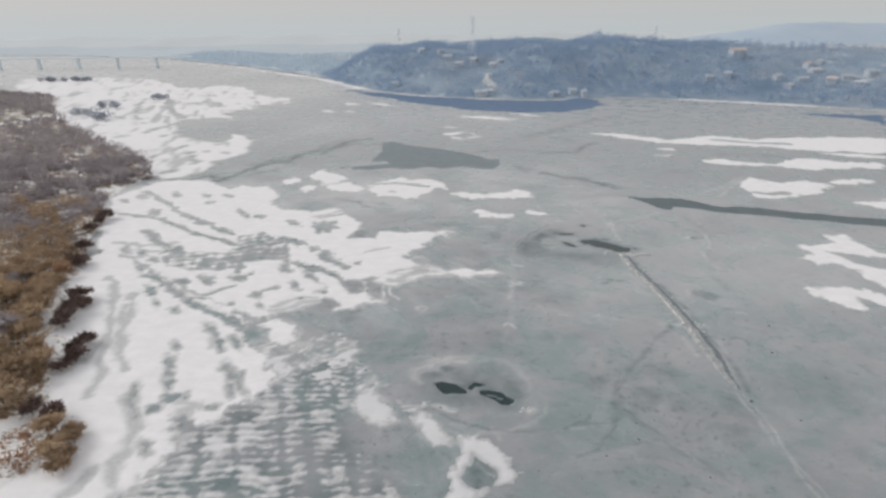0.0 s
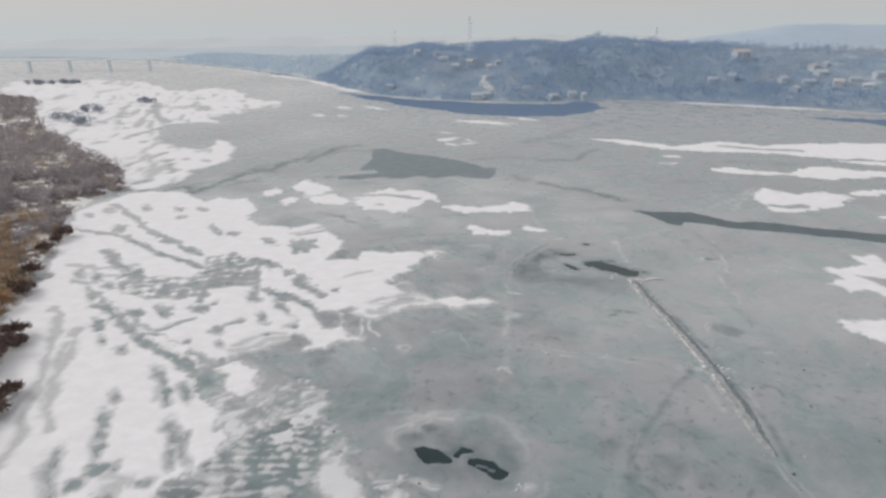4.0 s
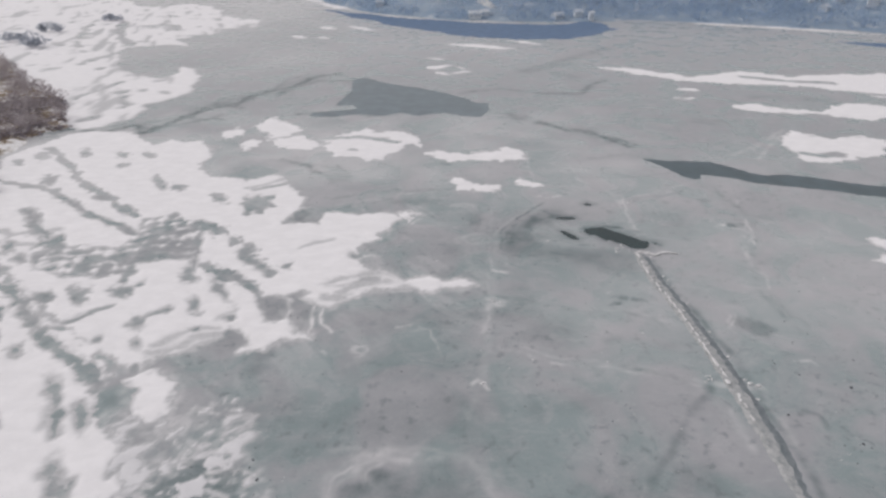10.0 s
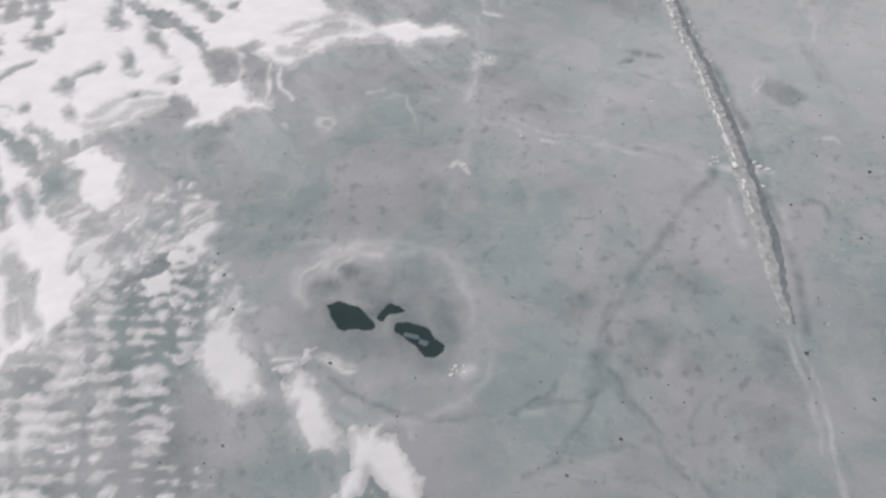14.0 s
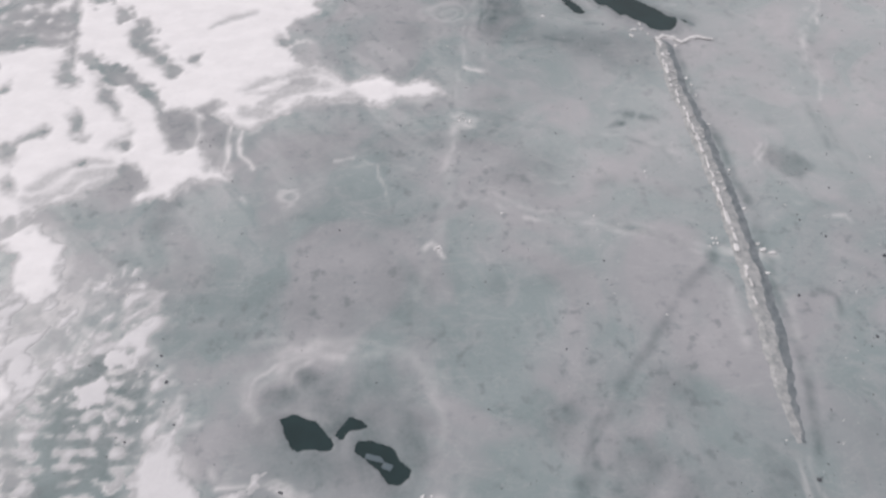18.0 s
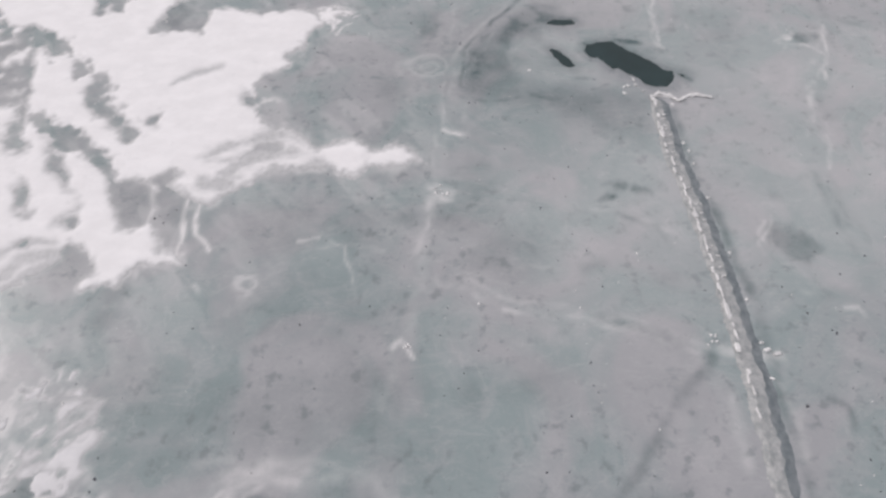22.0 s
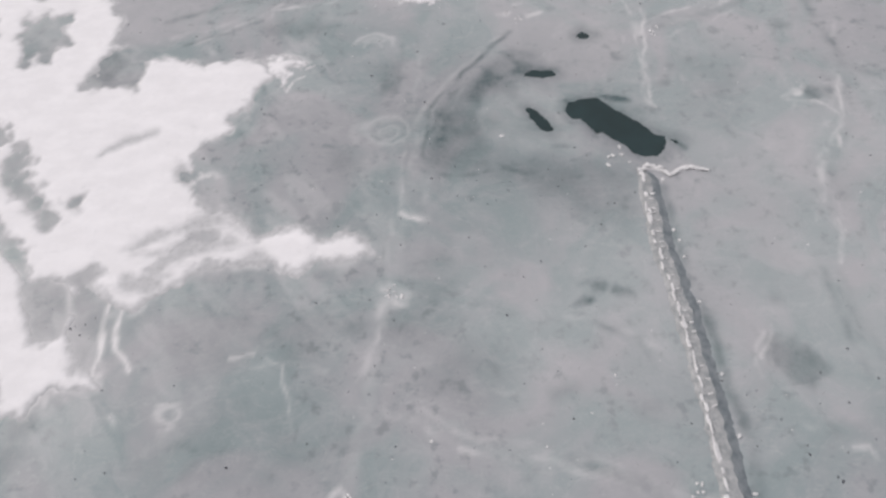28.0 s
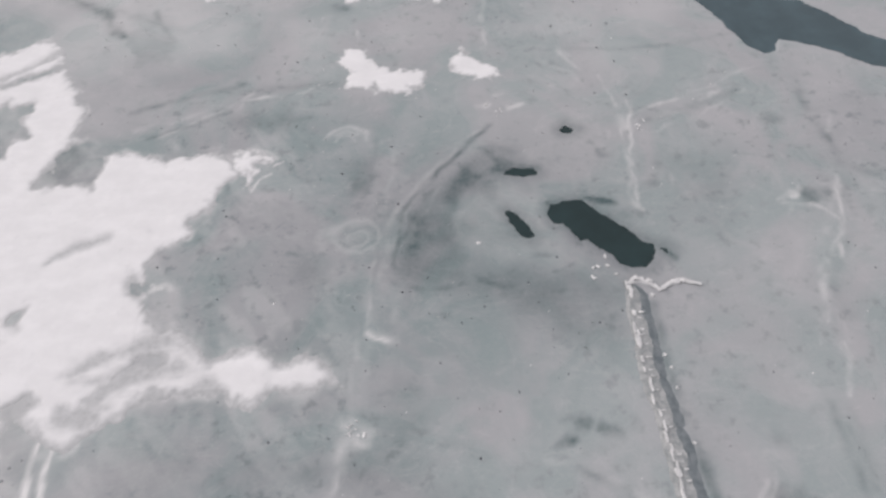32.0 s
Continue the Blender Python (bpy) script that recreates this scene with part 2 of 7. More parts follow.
# concrete is paled in its base colour to imitate haze before the bridge
CONCRETE = plain_material("hazed_concrete", (0.84, 0.91, 0.95), (0.87, 0.93, 0.96), 0.1, 0.9)
# steel lightened almost to sky tone, haze painted into it
STEEL = plain_material("hazed_steel", (0.82, 0.84, 0.86), (0.86, 0.88, 0.9), 0.3, 0.6)
# house walls, roofs and panes: paled and blued to paint in the haze
WALL_HAZED = plain_material("hazed_plaster", (0.50, 0.55, 0.61), (0.60, 0.64, 0.68), 0.2, 0.9)
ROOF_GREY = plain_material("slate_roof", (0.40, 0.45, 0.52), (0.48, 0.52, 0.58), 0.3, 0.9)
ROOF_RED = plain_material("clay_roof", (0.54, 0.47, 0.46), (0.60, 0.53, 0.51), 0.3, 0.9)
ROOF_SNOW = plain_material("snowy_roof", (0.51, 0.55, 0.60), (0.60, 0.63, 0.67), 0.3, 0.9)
PANE = plain_material("hazed_pane", (0.30, 0.36, 0.43), (0.36, 0.42, 0.48), 0.5, 0.3)

# ---- shapes on the plan ----
TABLE = np.random.RandomState(7).rand(256, 256)


def value_noise(x, y, size, seed=0):
    """Smooth noise from 0 to 1 with lumps of that size in metres."""
    u, v = x / size + seed * 17.31, y / size + seed * 9.77
    i, j = np.floor(u).astype(int), np.floor(v).astype(int)
    a, b = u - i, v - j
    a, b = a * a * (3 - 2 * a), b * b * (3 - 2 * b)
    g = lambda p, q: TABLE[(i + p) & 255, (j + q) & 255]
    return (g(0, 0) * (1 - a) + g(1, 0) * a) * (1 - b) + (g(0, 1) * (1 - a) + g(1, 1) * a) * b


def fbm(x, y, size, octaves=4, seed=0):
    """Summed noise about 0, within about -1 to 1."""
    total, amp = 0, 1.0
    for k in range(octaves):
        total = total + amp * (value_noise(x, y, size / 2 ** k, seed + 3 * k) * 2 - 1)
        amp *= 0.55
    return total


def step01(lo, hi, v):
    t = np.clip((v - lo) / (hi - lo), 0, 1)
    return t * t * (3 - 2 * t)


def depth_in(outline, x, y):
    """Metres inside the outline, negative outside."""
    pts = np.array(outline, float)
    best, inside = np.full(x.shape, 1e12), np.zeros(x.shape, bool)
    for (ax, ay), (bx, by) in zip(pts, np.roll(pts, -1, 0)):
        dx, dy = bx - ax, by - ay
        t = np.clip(((x - ax) * dx + (y - ay) * dy) / (dx * dx + dy * dy + 1e-9), 0, 1)
        best = np.minimum(best, (x - ax - t * dx) ** 2 + (y - ay - t * dy) ** 2)
        if ay != by:
            inside ^= ((ay > y) != (by > y)) & (x < dx * (y - ay) / (by - ay) + ax)
    return np.where(inside, 1, -1) * np.sqrt(best)


def off_line(line, x, y):
    """Metres from a line of points."""
    pts = np.array(line, float)
    best = np.full(x.shape, 1e12)
    for (ax, ay), (bx, by) in zip(pts[:-1], pts[1:]):
        dx, dy = bx - ax, by - ay
        t = np.clip(((x - ax) * dx + (y - ay) * dy) / (dx * dx + dy * dy + 1e-9), 0, 1)
        best = np.minimum(best, (x - ax - t * dx) ** 2 + (y - ay - t * dy) ** 2)
    return np.sqrt(best)


def within(x, y, pts, pad):
    p = np.array(pts, float)
    return (x > p[:, 0].min() - pad) & (x < p[:, 0].max() + pad) & (y > p[:, 1].min() - pad) & (y < p[:, 1].max() + pad)


def grid_mesh(name, xs, ys, z, keep=None, attrs=()):
    """A mesh of quads over the plan grid; keep: which cells; attrs: (name, values) on the points."""
    nx, ny = len(xs), len(ys)
    gx, gy = np.meshgrid(xs, ys)
    idx = np.arange(nx * ny).reshape(ny, nx)
    quads = np.stack([idx[:-1, :-1], idx[:-1, 1:], idx[1:, 1:], idx[1:, :-1]], -1)
    quads = quads[keep] if keep is not None else quads.reshape(-1, 4)
    used = np.unique(quads)
    back = np.full(nx * ny, -1)
    back[used] = np.arange(len(used))
    co = np.stack([gx.ravel(), gy.ravel(), z.ravel()], 1)[used]
    me = bpy.data.meshes.new(name)
    me.vertices.add(len(co))
    me.vertices.foreach_set("co", co.ravel())
    q = back[quads]
    me.loops.add(q.size)
    me.loops.foreach_set("vertex_index", q.ravel())
    me.polygons.add(len(q))
    me.polygons.foreach_set("loop_start", np.arange(0, q.size, 4))
    me.polygons.foreach_set("use_smooth", np.ones(len(q), bool))
    for key, values in attrs:
        me.attributes.new(key, 'FLOAT', 'POINT').data.foreach_set("value", values.ravel()[used].astype(np.float32))
    me.update()
    me.validate()
    return me


def thing(name, me, mat, label, category, group="", kind=""):
    ob = new(name, me)
    if mat is not None and not me.materials:
        me.materials.append(mat)
    return tagged(ob, label, category, group, kind)


def soup(name, verts, faces, mat):
    me = bpy.data.meshes.new(name)
    me.from_pydata([tuple(v) for v in verts], [], [tuple(f) for f in faces])
    me.materials.append(mat)
    me.update()
    return me


def part(name, data, mat, parent, label=""):
    """One mesh object under a thing or a part; data is a bmesh or a mesh."""
    if isinstance(data, bmesh.types.BMesh):
        me = bpy.data.meshes.new(name)
        data.to_mesh(me)
        data.free()
    else:
        me = data
    if mat is not None and not me.materials:
        me.materials.append(mat)
    ob = new(name, me)
    ob.parent = parent
    return tagged(ob, label)


def box(bm, size, at, taper=1.0):
    """A box on the bmesh, its top drawn in by taper."""
    made = bmesh.ops.create_cube(bm, size=1.0)["verts"]
    for v in made:
        k = taper if v.co.z > 0 else 1.0
        v.co = Vector((v.co.x * size[0] * k + at[0], v.co.y * size[1] * k + at[1], v.co.z * size[2] + at[2]))
    return made


# outlines on the plan, in metres
BIG_UPPER = [(-162.4, 321.2), (-150.9, 352.7), (-140.2, 357), (-119.7, 352.9), (-112.1, 341.8), (-102.1, 332.4), (-98.3, 339.2), (-89.6, 335.7), (-83, 336.4), (-75.4, 324.3), (-71.4, 312.4), (-73.8, 303.5), (-66, 290.7), (-58.4, 289), (-50.3, 285.6), (-44, 289.5), (-39.1, 289.5), (-35.4, 283.1), (-30.8, 273.3), (-26.1, 266.8), (-25.4, 260.9), (-25.7, 258.5), (-20.8, 252.7), (-14.3, 253.4), (-8.6, 252.4), (-5.9, 249.9), (-2, 252.5), (3.6, 252.4)]
BIG_UPPER += [(8.9, 245.4), (5.9, 243.2), (4.4, 238.6), (1.7, 236.2), (0.3, 232.5), (-2.2, 229.7), (-4.5, 226.3), (-5.1, 221.9), (-2.9, 218.3), (-3, 210), (-18.1, 191.6), (-12.8, 184.7), (-19.6, 184.5), (-24, 181.3), (-28.6, 180.4), (-30.5, 183.6), (-33.9, 188.7), (-36.7, 184.1), (-41, 182), (-44.6, 181.9), (-47, 180), (-47.5, 175.5), (-63, 186), (-88, 207), (-113, 233), (-132, 244)]
BIG_LOWER = [(-131.6, 249.1), (-110.5, 229.6), (-94.4, 213.1), (-75, 196.2), (-59.4, 185.3), (-50.6, 164.5), (-46.4, 160), (-43.3, 155.7), (-42.1, 150.6), (-40.4, 147), (-40.3, 141.5), (-41.4, 138.5), (-44, 136.2), (-46.1, 134.9), (-46.2, 132.1), (-48.2, 130.1), (-50.8, 128.8), (-53, 124), (-55.5, 119), (-58.5, 114.4), (-61, 108), (-65, 99), (-70, 88), (-76, 66), (-86, 40), (-104, 30), (-100, 60), (-92, 92), (-90, 112), (-88, 134), (-100, 147.8), (-108, 170), (-122, 202)]
TONGUE = [(-13.9, 214.3), (-7.5, 217.8), (-2.5, 218.3), (-0.4, 214.7), (4.4, 213.2), (8.7, 209), (11.9, 210.5), (15.5, 210.3), (18.4, 208), (23.6, 208.4), (26.3, 207.6), (28.3, 205), (29.2, 203.1), (26.6, 203.5), (24.8, 202.6), (19.2, 203.2), (15.7, 200.8), (13.8, 201.3), (11.9, 203.2), (5.9, 203.7), (0.4, 203.6), (-2.9, 201.2), (-7.3, 199), (-9.3, 197.3), (-10.9, 195.8), (-14.1, 197.7), (-18, 201.7)]
TONGUE_CUT = [(-11.3, 204), (-8.9, 205.2), (-7, 206.4), (-5.3, 208.3), (-2.7, 209), (0.6, 209.2)]
ROWS = [(-50.5, 131), (-46.3, 140), (-41, 143.5), (-35.2, 147.9), (-30.3, 152.7), (-24.9, 157.8), (-19.7, 149.1), (-19.6, 139.5), (-20.5, 127.1), (-16.2, 118), (-7, 105.1), (-3, 92), (-14, 80), (-40, 74), (-66, 84), (-63, 104), (-57, 116)]
MIXED_ZONE = [(-76.4, 252.1), (-70.1, 253.4), (-67.5, 256.2), (-63, 249.3), (-58.3, 250.7), (-52.7, 244.9), (-55.5, 240.2), (-54.1, 229.1), (-51.3, 227.4), (-52.8, 224.7), (-59, 225.2), (-65.2, 223.7), (-71.2, 222), (-70.4, 217.9), (-80, 218.6), (-85.4, 217.8), (-94.7, 222.5), (-100.4, 231.4), (-104.2, 242.5), (-99.3, 242.1), (-93.1, 235.3), (-85.1, 234.7), (-76.6, 232.5), (-73, 240)]
TONGUE_VEIL = [(-13.5, 206.6), (-8.6, 210.9), (-0.4, 214.4), (4.5, 212.6), (8.9, 208.1), (11.3, 205.1), (5.8, 204.4), (-0.2, 204.2), (-4, 202.3), (-8.9, 201.9)]
TONGUE_SCUFF = [(-7.9, 203), (-6.1, 205.2), (-4.1, 206.6), (0.1, 207.6), (4.4, 207.8)]
SNOW_TRACKS = [
    ([(-147.8, 331.1), (-129.4, 309.4), (-113, 287.4), (-99.5, 274.3), (-86.9, 261.4), (-79.8, 255.8)], 1.2),
    ([(-142.8, 290.1), (-131.4, 285.4), (-120.5, 280.8), (-106.4, 267.3), (-97.2, 258.3), (-83.7, 249.1), (-75.6, 242.7)], 1),
    ([(-120.9, 264.9), (-112.1, 253.8), (-103.5, 243.8), (-97.8, 237.2)], 0.9),
    ([(-147.2, 292.5), (-136.9, 288.1), (-126.1, 284.9), (-114.3, 273.6)], 0.6),
    ([(-53.7, 246.1), (-49.2, 243), (-42.2, 234.8)], 2),
    ([(-48.6, 220.5), (-41.9, 215.6), (-33.7, 210.7), (-29.3, 206.1)], 1.6),
    ([(-39, 228.3), (-32.3, 219.1), (-28.4, 214.4)], 1.3),
    ([(-99.5, 214.1), (-92, 209), (-83.5, 200.1), (-76.6, 191.7), (-70.3, 186.6), (-62.3, 180.7), (-56.3, 176.1)], 1.25),
    ([(-46.8, 274.8), (-34.8, 280.3)], 0.45)]
SNOW_TRACKS += [
    ([(-73.1, 196.2), (-68.9, 198.9), (-65.2, 201.8)], 0.5),
    ([(-65.3, 209.7), (-61.8, 212.5)], 0.9),
    ([(-53.5, 197.4), (-50.9, 200)], 0.6),
    ([(-56.9, 194.1), (-55.1, 196.4), (-52.4, 198.9)], 0.35),
    ([(-58.2, 177), (-53.9, 171.7), (-49.6, 167.3), (-44.9, 163), (-40.9, 157.1)], 1.5),
    ([(-45.2, 164.3), (-40.8, 160.8), (-36.1, 157.3), (-33.1, 153.5)], 1.5),
    ([(-52.8, 230.6), (-50.3, 215.3)], 0.7),
    ([(-76.1, 227), (-68.6, 222.9), (-66.8, 214.5)], 0.9)]
SNOW_TRACKS += [([(-59.5, 165.1), (-57.2, 159.4)], 0.5), ([(-52.9, 152.4), (-50.2, 147)], 0.6), ([(-49, 149.2), (-46.9, 142.2)], 0.4), ([(-49.4, 143.7), (-48.3, 138.8)], 0.45), ([(-55.9, 167.6), (-53.3, 161.8)], 0.5)]
# bare pits in the snow: centre and half widths
SNOW_PITS = [(-105.7, 305.7, 1.8, 2.2), (-83.4, 284.7, 1.1, 5.2), (-74.7, 279.7, 1.8, 3.1), (-57, 268.8, 1.5, 3.4), (-111.6, 319.3, 1.6, 3.3), (-99.8, 316.6, 1.5, 3.3), (-6.3, 222.9, 0.5, 1.1), (-39.8, 207.6, 0.7, 3.7), (-44.2, 200.8, 0.9, 2.5), (-51.9, 198.8, 1.4, 1.1), (-55.9, 194.5, 1, 2), (-52.6, 186.1, 0.6, 1.4), (-62.2, 188.2, 0.7, 0.7), (-41.4, 190.4, 0.9, 0.8), (-31.6, 186.6, 1.2, 2.1), (-28.8, 184.1, 1.1, 0.9), (-76, 208.3, 1.4, 3.3), (-65, 209.1, 1.7, 2.8), (-90.7, 199.4, 1.2, 1.9), (-86.5, 191.3, 0.5, 1.7), (-78.4, 185.6, 1.2, 1.8), (-58.4, 176.3, 1.5, 1.6), (-49.3, 176.1, 1.5, 2.3), (-83.9, 206.9, 1.3, 1.5)]
SNOW_PITS += [(-50.3, 215.3, 1.3, 3), (-127, 291.2, 2.3, 4.7), (-145.3, 320.1, 1.6, 4.2), (-128.8, 323.4, 1.3, 4.3), (-37.8, 229.3, 1.8, 2.3), (-24.7, 218.5, 1.3, 1.4), (-111.3, 252.5, 1.4, 6.7), (-34.1, 194.8, 0.9, 0.8), (-59.2, 165.3, 0.9, 1.8), (-54, 163, 0.7, 2.1), (-65, 181.6, 1.3, 1.2), (-52.9, 151.5, 0.8, 1.6), (-42.1, 151.8, 1.4, 1.2), (-35.4, 150.8, 1.5, 2.1), (-40.2, 160.1, 1.3, 3), (-69.9, 163.1, 0.7, 1.8), (-68.5, 156, 0.7, 2), (-66.9, 150.6, 0.6, 1.3), (-65.7, 146.4, 0.7, 2), (-48.7, 146.1, 0.6, 4.2), (-61.8, 169.4, 0.7, 4), (-72.6, 143.5, 1, 2.1), (-65.1, 135.7, 1, 1.2), (-70.7, 137.6, 0.7, 3.9)]
SNOW_PITS += [(-62.3, 139.1, 2.2, 1.4), (-56.2, 128.7, 1.9, 3.5), (-51.2, 135.6, 0.8, 0.8), (-61, 122.9, 0.7, 1.4), (-54.5, 117.8, 0.7, 0.9), (-92.7, 201.4, 1.5, 2.8)]
SNOW_PITS += [(-151.4, 313.4, 1.4, 2.4), (-110.3, 237.2, 1.2, 3.5), (-117.5, 240.5, 0.8, 3), (-97.9, 238.9, 1.6, 3.4), (-102.5, 229, 1, 2.6), (-69.6, 298.2, 1.2, 3), (-85.6, 208, 1.6, 2.2), (-104.5, 221, 0.8, 2.6)]
BARE_STAR = [(-48.2, 262.8), (-46.3, 264.5), (-48, 269.3), (-44.8, 266.7), (-43.8, 270.5), (-41.5, 267.9), (-38.1, 268.4), (-38.1, 263.8), (-35.6, 259.8), (-38.2, 258.6), (-38.4, 253.7), (-41.7, 257.5), (-43.3, 253.5), (-44.7, 258.5)]
BARE_BAY = [(-28.9, 247.5), (-27.9, 253.7), (-25.1, 258), (-18.9, 251.4), (-18.6, 245.3)]
BARE_LEFT = [(-29.1, 203.8), (-25.1, 203.5), (-21, 199.8), (-20.1, 196.1), (-22, 193.6), (-24.6, 192), (-26.7, 195.7)]
BARE_RIGHT = [(-20.1, 203.1), (-17.8, 205.2), (-14.7, 201.2), (-13.7, 197), (-14.8, 190.4), (-16.1, 187.5), (-18.3, 192.1), (-20.3, 197.9)]
BARE_WEDGE = [(-36, 183), (-34.4, 186.9), (-33.3, 190.5), (-30.6, 187.9), (-28.7, 185.2), (-30.2, 181.8), (-32.7, 180.4)]
BARE_TOP = [(-23.7, 287.1), (-21.9, 295.8), (-11.8, 288), (-8.9, 278), (-17.9, 278.8)]
BARE_NOTCH = [(-29.9, 246.3), (-29.1, 249.1), (-26.8, 252.5), (-25.4, 257.4), (-22.4, 256.7), (-22.7, 251.4), (-22.8, 247.8), (-27, 247.5)]
BARE_HAND = [(-93.3, 228.5), (-91.9, 234), (-86.4, 227.9), (-77.8, 227.2), (-73, 229.7), (-68, 219.4), (-75.2, 216.1), (-83.2, 218.1), (-89.6, 222.9)]
BARE_PAW = [(-75.4, 248), (-69.8, 252.1), (-60.9, 248), (-54.1, 240.8), (-52.8, 230.6), (-57.1, 225.4), (-63.7, 225.3), (-70.1, 234.1)]
SNOW_BARE = [BARE_STAR, BARE_BAY, BARE_LEFT, BARE_RIGHT, BARE_WEDGE, BARE_TOP, BARE_NOTCH]
SNOW_FLECKS = [
    (-31.6, 164.1, 1), (-24.5, 164.2, 0.7), (-27.6, 158.9, 1), (-34, 156.7, 1.3), (-31, 154.4, 1.2), (-37.3, 150.8, 1.6), (-25.1, 151.4, 2),
    (-28.2, 145.8, 2.4), (-25.4, 143.8, 1.2), (-22.6, 143.6, 1), (-20.5, 148.1, 1), (-17.8, 143.7, 1), (-15.1, 140.8, 1), (-15.9, 137.3, 2),
    (-23.2, 150, 1.5), (-29.4, 163.9, 0.8), (-27.8, 157.8, 0.9), (-34.8, 158, 0.9), (-40, 152.5, 1.4), (-43.5, 157, 1.1), (-37.7, 161.2, 1.2),
    (-32.5, 150.8, 1.1), (-18.5, 147.2, 0.8), (-22.1, 154.6, 0.7), (-28.1, 165.8, 0.6), (-33, 164.5, 0.8)]
FROST_LINES = [
    ([(32.8, 176.3), (43.7, 173.9), (54.3, 170.9), (64.1, 166.5), (70, 164.2)], 0.6, 0.26, 0.25),
    ([(32.8, 178.8), (43.7, 176.4), (54.3, 173.4)], 0.5, 0.16, 0.3),
    ([(33.5, 211.3), (30.5, 195.9), (26.4, 179.1), (23.6, 167.4), (20.2, 158.2)], 1, 0.18, 0.3),
    ([(35.7, 252.6), (34.2, 236.4), (33.9, 223.7), (33.7, 212.4), (30.8, 199)], 1, 0.17, 0.35),
    ([(34.5, 227), (31.9, 209.6), (30.5, 197.1), (28.8, 188.3), (26.7, 180.3), (24.3, 169.6), (23.4, 166.4)], 0.9, 0.18, 0.35),
    ([(34.3, 227), (31.7, 209.7), (30.3, 197.2), (28.6, 188.3)], 0.4, 0.4, 0.45)]
FROST_LINES += [
    ([(81.3, 267.3), (82.3, 261), (82.4, 251.4), (82.5, 245), (80.7, 235.9), (81.3, 231.9)], 0.5, 0.6, 0.2),
    ([(87, 256.1), (96, 258.7), (107.2, 263.6), (115.4, 267.7)], 0.6, 0.42, 0.1),
    ([(87.5, 253.5), (97, 256.2), (107.4, 260.7)], 0.5, 0.3, 0.15),
    ([(62.9, 275.2), (74.5, 269.8), (80, 261.2), (82.1, 252.7)], 1.1, 0.25, 0),
    ([(83.6, 254.2), (83.7, 251)], 1.3, 0.55, 0.1),
    ([(106, 231.5), (108.9, 232), (112.3, 235.1)], 0.4, 0.6, 0.1),
    ([(106.3, 231.3), (112.2, 229.9), (114.4, 227.8), (115.2, 226.1)], 0.4, 0.6, 0.1),
    ([(114.9, 232.6), (115.8, 231.4)], 1.2, 0.7, 0.2)]
FROST_LINES += [
    ([(118.6, 234), (116.1, 227), (113.1, 222.4), (107.3, 213.8), (105, 208.5)], 0.6, 0.5, 0.35),
    ([(107.1, 209.6), (107.3, 205), (106, 200.9), (103.4, 197.5)], 0.5, 0.3, 0),
    ([(105.1, 199.3), (103, 197.3)], 0.5, 0.65, 0),
    ([(31.1, 210.7), (30.7, 203.2), (30.8, 196.3), (28.4, 190.9), (26.5, 184.5)], 1, 0.3, 0.25),
    ([(29.3, 197.6), (30.8, 195), (32.8, 194.3)], 1, 0.75, 0.2),
    ([(32.5, 212.1), (35.2, 210.3)], 0.5, 0.7, 0.1)]
FROST_LINES += [
    ([(5.2, 262.2), (7.1, 266.3), (8.7, 267.8)], 0.5, 0.5, 0.2),
    ([(44.4, 241.2), (40.4, 236.1), (38.1, 229.9), (36.4, 224.1)], 0.5, 0.35, 0),
    ([(45.9, 239.7), (42.4, 234), (40.7, 227.3)], 0.5, 0.3, 0),
    ([(147.3, 295.2), (164.3, 306), (188.8, 327)], 1.5, 0.5, 0.15),
    ([(39.5, 172.4), (46.4, 171.9), (52.2, 170.4), (56.1, 168.5), (59.3, 167.2)], 0.6, 0.4, 0.15),
    ([(40.8, 179.6), (44.1, 180.1), (51.2, 178.8)], 0.7, 0.25, 0.2),
    ([(67.9, 164.5), (70.9, 165.5)], 0.8, 0.5, 0.1)]
FROST_LINES += [
    ([(87.3, 185.8), (85.4, 182.6), (84.3, 179.5)], 0.6, 0.5, 0.2),
    ([(70.9, 156.1), (70.1, 151.6), (69.2, 147.3)], 0.9, 0.35, 0),
    ([(79, 157.1), (78.7, 152.5), (77.5, 146.7)], 0.7, 0.3, 0.2),
    ([(-0.3, 147.4), (0.6, 150.1), (4.9, 151.7), (9.8, 150.8)], 1.1, 0.55, 0),
    ([(1.1, 146.4), (2.2, 148.6), (5.4, 150), (8.8, 149.5)], 0.6, 0.5, 0.1),
    ([(-3, 133.3), (-0.3, 132.1), (4.1, 129.9)], 0.4, 0.75, 0.2),
    ([(28.2, 121.1), (30.7, 121.6)], 0.5, 0.4, 0),
    ([(-22.7, 153.9), (-22, 156), (-20.6, 156.4)], 0.4, 0.65, 0)]
FROST_LINES += [
    ([(64.8, 165), (70, 166.1)], 0.7, 0.5, 0.2),
    ([(74, 163.3), (79, 162.1)], 0.8, 0.55, 0.3)]
